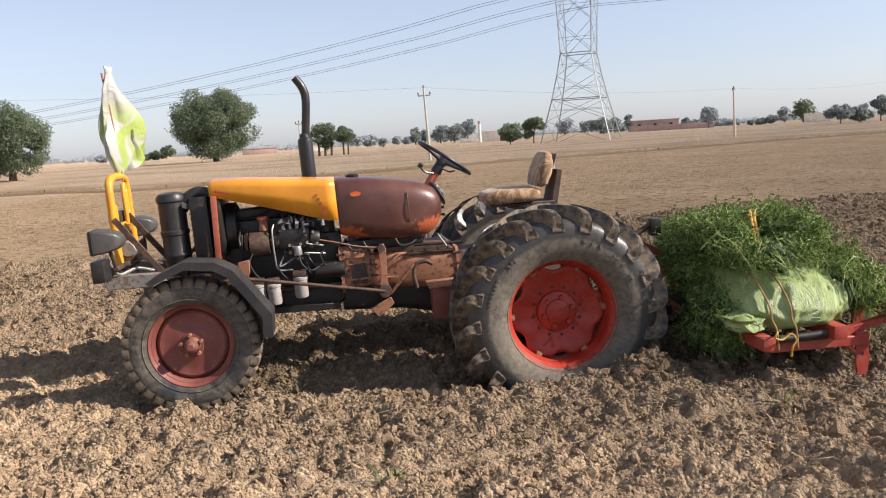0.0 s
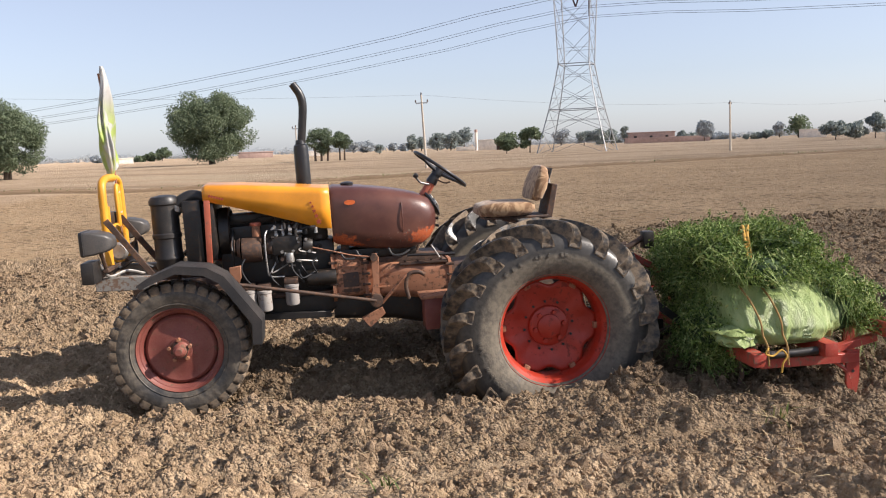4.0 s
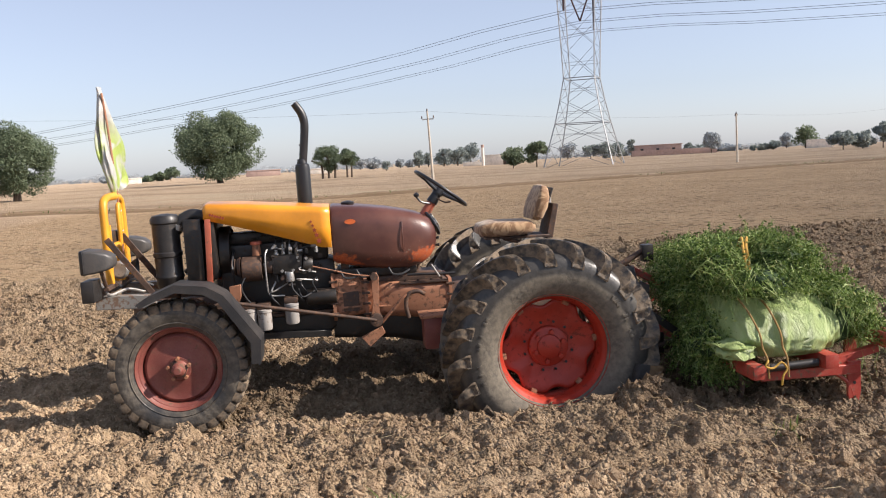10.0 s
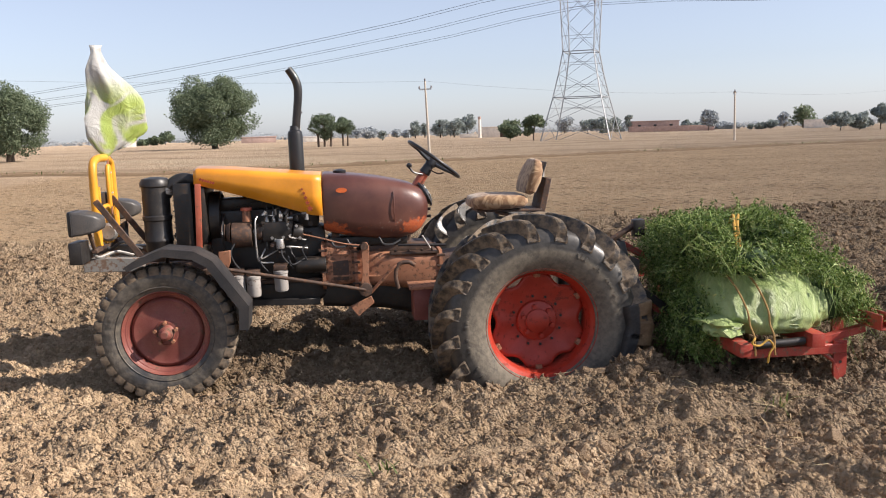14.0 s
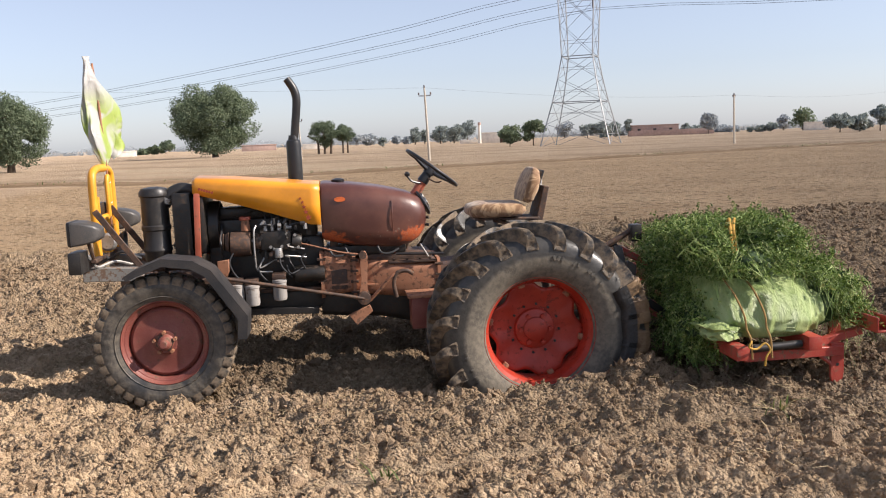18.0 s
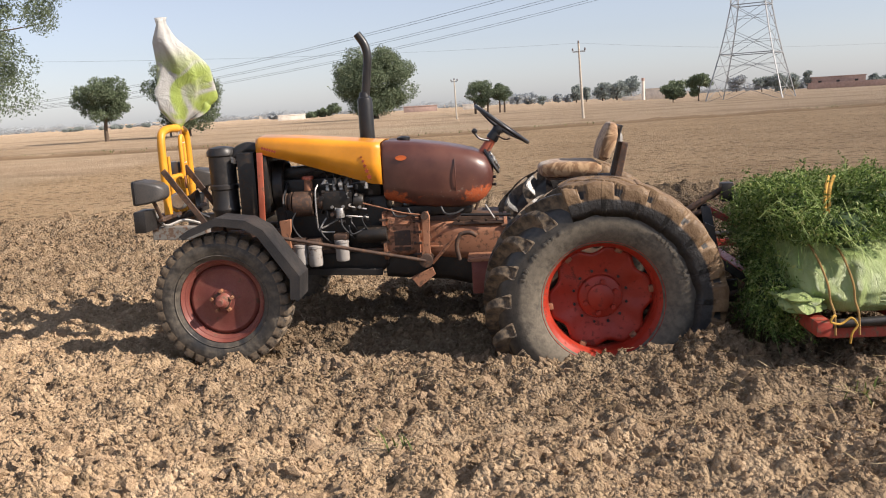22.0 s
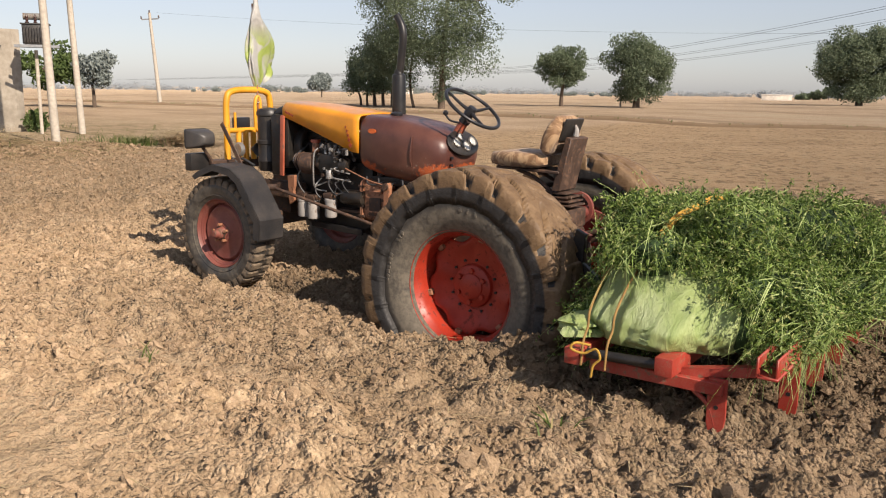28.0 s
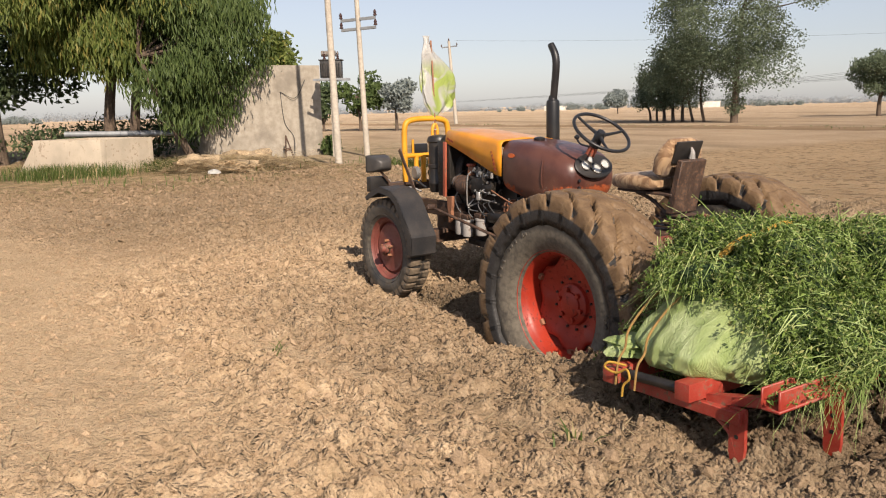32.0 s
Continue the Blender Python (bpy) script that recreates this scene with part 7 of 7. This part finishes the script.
for y in (-1.3, -0.8, -0.3, 0.3, 0.8, 1.3):
    part("tine", tube([(3.665, y, 0.25), (3.72, y, 0.10), (3.66, y, -0.05), (3.56, y, -0.14)], 0.016, 8), RUST_DARK, cultivator)
for s in (-1, 1):
    part("mast_bar", bar((3.44, 0.34 * s, 0.20), (3.40, 0.05 * s, 0.78), 0.02, 0.07, up=(1, 0, 0)), BLACK, cultivator)
    part("mast_stay", bar((3.41, 0.05 * s, 0.76), (4.12, 0.25 * s, 0.36), 0.02, 0.05), RED_BAR, cultivator)
    part("hitch_pin", rod((3.46, 0.42 * s, 0.19), (3.70, 0.42 * s, 0.24), 0.03, seg=12), RUST_DARK, cultivator)
    part("hitch_plate", box((3.46, 0.38 * s, 0.22), (0.16, 0.03, 0.16), 0.01), BLACK, cultivator)
part("top_link", rod((2.95, 0.02, 0.56), (3.55, 0.02, 0.895), 0.024, seg=12), RUST_DARK, cultivator, "rusty top link rod")
part("link_block", box((3.57, 0.02, 0.87), (0.09, 0.09, 0.14), 0.015), BLACK, cultivator)
part("mast_side", plate([(3.16, 0.50), (3.28, 0.52), (3.29, 0.74), (3.23, 0.77)], -0.78, -0.74), BLACK, cultivator, "black upright guard plate")
part("mast_side_bar", bar((3.26, -0.76, 0.55), (3.60, -0.76, 0.30), 0.04, 0.05), BLACK, cultivator)


def lumpy(centre, radii, seed, flat=None, amp=0.12, sub=4, square=0.8):
    bm = bmesh.new()
    bmesh.ops.create_icosphere(bm, subdivisions=sub, radius=1)
    for v in bm.verts:
        d = v.co.normalized()
        q = Vector([math.copysign(abs(c) ** square, c) for c in d])
        k = 1 + amp * noise.noise(d * 1.7 + Vector((seed, 0, 0))) + amp * 0.5 * noise.noise(d * 5.0 + Vector((0, seed, 0)))
        p = Vector([centre[i] + radii[i] * q[i] * k for i in range(3)])
        if flat is not None and p.z < flat:
            p.z = flat + (p.z - flat) * 0.05
        v.co = p
    return bm


def sack(y, seed, label):
    near = y < 0
    bm = lumpy((4.0 if near else 4.38, y, 0.50), (0.415 if near else 0.42, 0.65, 0.28), seed, 0.335, 0.09, 6 if near else 4, 0.72 if near else 0.85)
    for v in bm.verts:
        # the cloth slumps outward at its foot, with folds that run down from the ropes
        front = v.co.y < y
        f = math.sin(v.co.x * 24 - v.co.z * 8 + 4 * noise.noise(v.co * 3)) * 0.011 + math.sin(v.co.x * 62 - v.co.z * 26 + 6 * noise.noise(v.co * 3.5)) * 0.0055 + math.sin(v.co.x * 130 - v.co.z * 40 + 6 * noise.noise(v.co * 6)) * 0.002
        if v.co.z > 0.345:
            v.co.y += -f if front else f
        if near and front:
            v.co.y += 0.75 * max(0.0, v.co.z - 0.45)
    ob = part("fodder_sack", bm, SHEET, None)
    neck = lumpy((3.60, -1.40, 0.385), (0.13, 0.16, 0.05), seed + 2, 0.33, 0.5, 3) if y < 0 else lumpy((4.38, y + 0.62, 0.42), (0.06, 0.1, 0.05), seed + 2, None, 0.5, 3)
    part("tied_mouth", neck, SHEET, ob, "crumpled tied mouth of the sack")
    return tagged(ob, label, "sack", "sacks on the cultivator")


LOAD = [sack(-0.92, 1.0, "bulging pale green woven sack lashed on the cultivator"), sack(0.55, 4.0, "pale green woven sack half hidden under fodder")]


def rope(points, label):
    ob = part("rope", tube(points, 0.011 if "loose" in label else 0.0065, 8, smooth=6), ROPE if "knot" in label or "loose" in label else ROPE_BROWN)
    return tagged(ob, label, "rope", "ropes over the sacks")


def sack_y(z, x):
    k = max(0.0, 1 - ((z - 0.49) / 0.285) ** 2)
    return -0.92 - 0.665 * k ** 0.32 + 0.75 * max(0.0, z - 0.45)


for x, drift in ((3.70, 0.05), (3.85, 0.0)):
    LOAD.append(rope([(x, -0.60, 0.83), (x, -0.85, 0.80)] + [(x + drift * (0.75 - z), sack_y(z, x) - 0.012, z) for z in (0.74, 0.66, 0.58, 0.50, 0.42)] + [(x + drift * 0.4, -1.635, 0.36), (x + drift * 0.4, -1.655, 0.24)], "yellow-brown rope tied down over the green sack"))
LOAD.append(rope([(3.74, -1.60, 0.335), (3.70, -1.68, 0.36), (3.68, -1.69, 0.33), (3.74, -1.67, 0.31), (3.80, -1.66, 0.34), (3.83, -1.67, 0.30), (3.80, -1.68, 0.26), (3.79, -1.68, 0.20)], "yellow rope knotted round the red beam end"))
for off in (-0.012, 0.012):
    LOAD.append(rope([(3.86 + off, -1.13, 0.80), (3.92 + off, -0.97, 0.93), (3.98 + off, -0.83, 0.98), (4.05 + off * 1.6, -0.68, 1.02), (4.09 + off, -0.52, 0.93)], "loose yellow rope lying over the fodder"))


def fodder(seed, heaps, label, hide, sprigs):
    """A heap of cut fodder: a packed core, coloured dark as the shade between the many leafy stalks that lie over it
    and trail down.
    """
    rng = np.random.RandomState(seed)
    top = new("fodder_heap")
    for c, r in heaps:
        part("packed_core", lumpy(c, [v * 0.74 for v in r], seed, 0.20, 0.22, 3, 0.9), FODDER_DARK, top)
    size = np.array([r[0] * r[1] + r[1] * r[2] for _, r in heaps])
    seats, outs = [], []
    for (c, r), share in zip(heaps, size / size.sum()):
        n = int(sprigs * share)
        d = unit(rng.normal(size=(n, 3)))
        tuft = np.array([noise.noise(Vector(v * 3.8) + Vector((seed, 0, 0))) for v in d])[:, None]
        k = (1 + 0.52 * tuft) * rng.uniform(0.84, 1.0, (n, 1))
        seats.append(np.array(c) + np.sign(d) * np.abs(d) ** 0.9 * np.array(r) * k)
        outs.append(d)
    p, d = np.concatenate(seats), np.concatenate(outs)
    ok = (p[:, 2] > 0.12) & ~hide(p)
    p, d = p[ok], d[ok]
    n = len(p)
    # handfuls lie the same way, so the stalks of one tuft run side by side
    lay = np.array([noise.noise_vector(Vector(q * 3.2) + Vector((seed * 3.1, 0, 0))) for q in p])
    way = lay * 1.5 + d * 0.45 + rng.normal(size=(n, 3)) * 0.34 + np.array([0, 0, -0.10])
    way = unit(way - d * np.minimum(0, (way * d).sum(1, keepdims=True)))
    ln = rng.uniform(0.10, 0.26, (n, 1)) + 0.22 * (rng.rand(n, 1) < 0.06)
    drop = np.array([0, 0, -1.0]) * rng.uniform(0.15, 0.55, (n, 1)) * ln

    def along(t):
        return p + way * ln * (t - 0.35) + drop * t * t + d * 0.02 * (1 - t)

    m = 5
    side = unit(np.cross(way, rng.normal(size=(n, 3)))) * rng.uniform(0.0016, 0.0030, (n, 1))
    rail = np.stack([np.stack([along(k / (m - 1)) - side * (1.1 - k / m), along(k / (m - 1)) + side * (1.1 - k / m)], 1) for k in range(m)], 1)
    f = np.array([[2 * k, 2 * k + 1, 2 * k + 3, 2 * k + 2] for k in range(m - 1)])
    faces = (f[None] + 2 * m * np.arange(n)[:, None, None]).reshape(-1, 4)
    put_mesh("stalk_cover", raw_mesh("stalk_cover", rail.reshape(-1, 3), faces), STALK, top, "thin pale green stalks", sharp=0)
    leaves = []
    for k in range(11):
        t = rng.uniform(0.15, 1.05, (n, 1))
        leaves.append(along(t) + rng.normal(size=(n, 3)) * 0.009)
    leaves = np.concatenate(leaves)
    leaves = leaves[~hide(leaves) & (leaves[:, 2] > 0.08)]
    put_mesh("leaf_cover", leaf_mesh("leaf_cover", leaves, 0.0140, rng, 0.46, 0.2, 0.35), FODDER, top, "small bright green clover-like leaves", sharp=0)
    return tagged(top, label, "fodder", "fodder on the cultivator")


def sack_face(p):
    """The part of the near sack that the fodder leaves bare."""
    x, y, z = p[:, 0], p[:, 1], p[:, 2]
    bare = (y < -0.98) & (z < 0.725 - 0.10 * np.abs(x - 4.0) - 0.40 * np.maximum(0, x - 4.12)) & (x > 3.56 + 0.55 * (0.66 - z)) & (x < 4.46)
    return bare | ((x > 3.85) & (z < 0.37))


def other_face(p):
    return (p[:, 2] < 0.37) & (p[:, 0] > 3.5)


LOAD.append(fodder(3, [((3.99, -0.86, 0.67), (0.38, 0.48, 0.18)), ((3.78, -0.70, 0.54), (0.21, 0.50, 0.34)), ((4.40, -0.92, 0.48), (0.30, 0.54, 0.28)), ((4.22, -0.86, 0.78), (0.22, 0.34, 0.27)), ((3.58, -1.04, 0.34), (0.10, 0.30, 0.19)), ((3.70, -0.78, 0.82), (0.19, 0.40, 0.20)), ((4.58, -0.86, 0.48), (0.17, 0.50, 0.16)), ((3.80, -0.45, 0.80), (0.22, 0.32, 0.18)), ((3.92, -1.16, 0.74), (0.24, 0.26, 0.14))], "heap of fresh green fodder hanging over the sack", sack_face, 9500))
LOAD.append(fodder(8, [((4.35, -0.02, 0.72), (0.48, 0.46, 0.27)), ((4.66, 0.10, 0.49), (0.32, 0.58, 0.32)), ((4.40, 0.70, 0.51), (0.42, 0.46, 0.28)), ((3.84, -0.1, 0.70), (0.24, 0.34, 0.24))], "second heap of fresh green fodder on the cultivator", other_face, 5200))

# ---- the bag flying from a stick ----
def bag_material():
    n = Nodes("printed_bag_plastic")
    sep = n.t.nodes.new("ShaderNodeSeparateXYZ")
    n.link(n.co, sep.inputs[0])
    patch = n.noise(4.2, 2, 0.5, 0.8)
    low = n.ramp(sep.outputs[2], 0.58, 0.34)
    green = n.math("MULTIPLY", low, n.ramp(patch, 0.40, 0.52))
    c = n.mix(green, (0.70, 0.69, 0.66), n.mix(n.noise(9), (0.46, 0.58, 0.11), (0.62, 0.72, 0.24)))
    c = n.mix(n.ramp(n.noise(13, 4), 0.58, 0.72, 0.0, 0.25), c, (0.42, 0.40, 0.36))
    fold = n.noise(10, 5, 0.6, 1.5)
    n.bump(fold, 0.45, 0.04)
    n.set(Base_Color=c, Roughness=0.38)
    out = n.t.nodes["Material Output"]
    thin = n.t.nodes.new("ShaderNodeBsdfTranslucent")
    n.link(c, thin.inputs[0])
    mixer = n.t.nodes.new("ShaderNodeMixShader")
    mixer.inputs[0].default_value = 0.45
    n.link(n.bsdf.outputs[0], mixer.inputs[1])
    n.link(thin.outputs[0], mixer.inputs[2])
    n.link(mixer.outputs[0], out.inputs[0])
    return n.m


BAG = bag_material()
part("flag_stick", tube([(-0.50, 0.09, 1.10), (-0.50, 0.09, 1.60), (-0.515, 0.09, 2.05), (-0.535, 0.09, 2.33)], 0.0085, 8), RUST, tractor, "thin brown stick tied to the guard")
for z in (1.30, 1.45):
    part("stick_tie", tube([(-0.50 + 0.02 * math.cos(a), 0.09 + 0.02 * math.sin(a), z + 0.004 * math.sin(3 * a)) for a in np.linspace(0, 2 * math.pi, 13)[:-1]], 0.004, 6, smooth=0, closed=True), BAG_WHITE, tractor)


def bag_body_mesh():
    """The bag pulled over the stick: a pinched top, slack pleated sides, blown out low down and tied at the bottom."""
    bm = bmesh.new()
    rows = []
    n, m = 34, 56
    for i in range(n):
        t = i / (n - 1)
        z = -0.06 + 0.84 * t
        wide = float(np.interp(t, (0, 0.05, 0.12, 0.22, 0.36, 0.52, 0.70, 0.86, 0.95, 1.0), (0.020, 0.030, 0.10, 0.175, 0.205, 0.175, 0.115, 0.062, 0.034, 0.045)))
        deep = float(np.interp(t, (0, 0.05, 0.12, 0.25, 0.45, 0.70, 0.90, 1.0), (0.016, 0.022, 0.036, 0.052, 0.050, 0.038, 0.024, 0.014)))
        push = 0.085 * math.sin(math.pi * min(1, t * 1.25))
        row = []
        for j in range(m):
            a = 2 * math.pi * j / m
            loose = math.sin(math.pi * t) ** 0.7
            pleat = 1 + loose * (0.10 * math.sin(5 * a + 4 * t) + 0.07 * math.sin(9 * a - 7 * t + 1.3) + 0.30 * noise.noise(Vector((math.cos(a) * 1.2, math.sin(a) * 1.2, t * 2.4 + 3.1))))
            # the lower corner of one side is blown out to a point
            corner = 0.085 * math.exp(-((t - 0.24) / 0.09) ** 2) * max(0.0, math.cos(a - 0.5)) ** 7
            row.append(bm.verts.new((push + (wide * pleat + corner) * math.cos(a), deep * pleat * math.sin(a) + 0.022 * loose * math.sin(6 * t + 2 * math.cos(a)), z + 0.018 * loose * math.sin(3 * a + 2))))
        rows.append(row)
    for a, b in zip(rows, rows[1:]):
        for k in range(m):
            bm.faces.new((a[k], a[(k + 1) % m], b[(k + 1) % m], b[k]))
    return bm


def bag_flap_mesh():
    """A loose corner of the film that flutters from one side."""
    bm = bmesh.new()
    rows = []
    for i in range(12):
        t = i / 11
        row = []
        for j in range(9):
            u = j / 8
            reach = 0.17 * math.sin(math.pi * t ** 0.8) * u
            row.append(bm.verts.new((0.10 + reach + 0.03 * (1 - u), 0.03 * math.sin(5 * t + 4 * u), 0.06 + 0.27 * t - 0.05 * u)))
        rows.append(row)
    for a, b in zip(rows, rows[1:]):
        for k in range(8):
            bm.faces.new((a[k], a[k + 1], b[k + 1], b[k]))
    return bm


BAG_AT = (-0.522, 0.09, 1.60)
bag_body = thick(part("bag_body", bag_body_mesh(), BAG, tractor, "white and lime green plastic bag", sharp=80), 0.0012)
bag_flap = thick(part("bag_flap", bag_flap_mesh(), BAG, tractor, "loose lime green corner of the bag", sharp=80), 0.0012)
# how far the wind has swung the broad side of the bag round the stick
WIND = [(0, 62), (.5, 75), (1, 22), (1.5, 52), (2, 66), (2.8, 74), (3.5, 80), (4.2, 110), (5, 60), (5.5, 118), (6.2, 160), (6.7, 125), (7, 72), (7.6, 78), (8.3, 45), (9, 62), (9.7, 80), (10.4, 96), (11.1, 158), (11.7, 110), (12, 68), (12.5, 24), (13.5, 58), (14, 24), (14.5, 50), (15.3, 110), (16, 60), (16.5, 66), (17, 14), (17.5, 50), (17.8, 66), (18, 74), (18.5, 86), (19.5, 96), (20, 148), (20.5, 100), (21, 60), (21.5, 48), (22, 16), (22.5, 35), (23, 60), (23.5, 30), (24, 95), (24.5, 45), (25, 170), (25.5, 112), (26, 75), (26.5, 45), (27.2, 70), (28, 110), (28.5, 90), (29, 115), (29.5, 140), (30, 100), (30.5, 80), (31, 78), (31.5, 92), (32, 98)]


def wind(t):
    return float(np.interp(t, [w[0] for w in WIND], [w[1] for w in WIND]))

# ---- movement ----
# seconds, slide back, sideways, lift over its last place, pitch and turn in degrees, about the rear axle
SINK = [(0, .157, .042, .100, -2.28, .13), (1, .147, .040, .090, -2.02, .14), (2, .139, .038, .085, -1.90, .16), (3, .129, .042, .079, -1.79, .18), (5.5, .103, .042, .068, -1.60, .20), (7, .083, .042, .056, -1.26, .19), (8, .075, .036, .051, -1.12, .15), (9, .070, .033, .043, -.93, .12), (10, .064, .032, .038, -.80, .09), (11, .057, .031, .032, -.72, .09), (12, .050, .030, .033, -.70, .09), (13, .041, .031, .031, -.63, .09), (14, .031, .036, .024, -.53, .11), (16.5, .021, .040, .013, -.22, .12), (18, .014, .032, .008, -.16, .09), (19, .010, .022, .010, -.16, .02), (20, .005, .010, .011, -.20, -.03), (21, .002, .004, .008, -.13, 0), (22, 0, 0, .003, -.01, 0), (24, 0, 0, 0, 0, 0), (32, 0, 0, 0, 0, 0)]
SPIN = [(0, 0), (2.5, 37), (3.5, 50), (5.5, 78), (9, 121), (14, 150), (16.5, 160), (18.4, 169), (20, 192), (20.8, 213), (21.3, 231), (22, 248), (23, 265), (24, 282), (25, 309), (26, 333), (28.5, 385), (30, 414), (32, 452)]


def tractor_pose(t):
    dx, dy, dz, p, w = (float(np.interp(t, [r[0] for r in SINK], [r[k] for r in SINK])) for k in range(1, 6))
    m = Matrix.Translation((WHEEL_X, 0, WHEEL_Z))
    return Matrix.Translation((dx, dy, dz)) @ m @ pose(0, 0, 0, 0, 0, w) @ pose(0, 0, 0, 0, p, 0) @ m.inverted()


def spin(t):
    return float(np.interp(t, [r[0] for r in SPIN], [r[1] for r in SPIN]))


def motions():
    walk(tractor, [(r[0], tractor_pose(r[0])) for r in SINK])
    for ob in (cultivator, *LOAD):
        walk(ob, [(r[0], Matrix.Translation((1.05 * r[1], 0, 0.0))) for r in SINK])
    times = [0.5 * k for k in range(65)]
    walk(near_wheel, [(t, pose(WHEEL_X, -WHEEL_Y, WHEEL_Z, 0, -spin(t), 0)) for t in times])
    walk(far_wheel, [(t, pose(WHEEL_X, WHEEL_Y, WHEEL_Z, 0, 0, 180) @ pose(0, 0, 0, 0, 14 + spin(t), 0)) for t in times])
    # each slab of mud lies in the pit until its stretch of tread comes round and lifts it out
    for ob, side, slot in MUD_SLABS:
        rows = []
        lift = -52 - slot
        for t in times:
            turn = slot + max(spin(t), lift)
            rows.append((t, pose(WHEEL_X, side * WHEEL_Y, WHEEL_Z, 0, -turn, 0)))
        walk(ob, rows)
    gusts = [0.25 * k for k in range(129)]
    for ob, lag, gain, lean in ((bag_body, 0.0, 1.0, 4), (bag_flap, 0.4, 1.1, 6)):
        rows = []
        for t in gusts:
            a = 90 + (wind(max(0, t - lag * 0.5)) - 90) * gain
            rows.append((t, pose(*BAG_AT, lean * math.sin(2.3 * t + lag * 4), lean * math.cos(1.9 * t + lag), a)))
        walk(ob, rows)


motions()
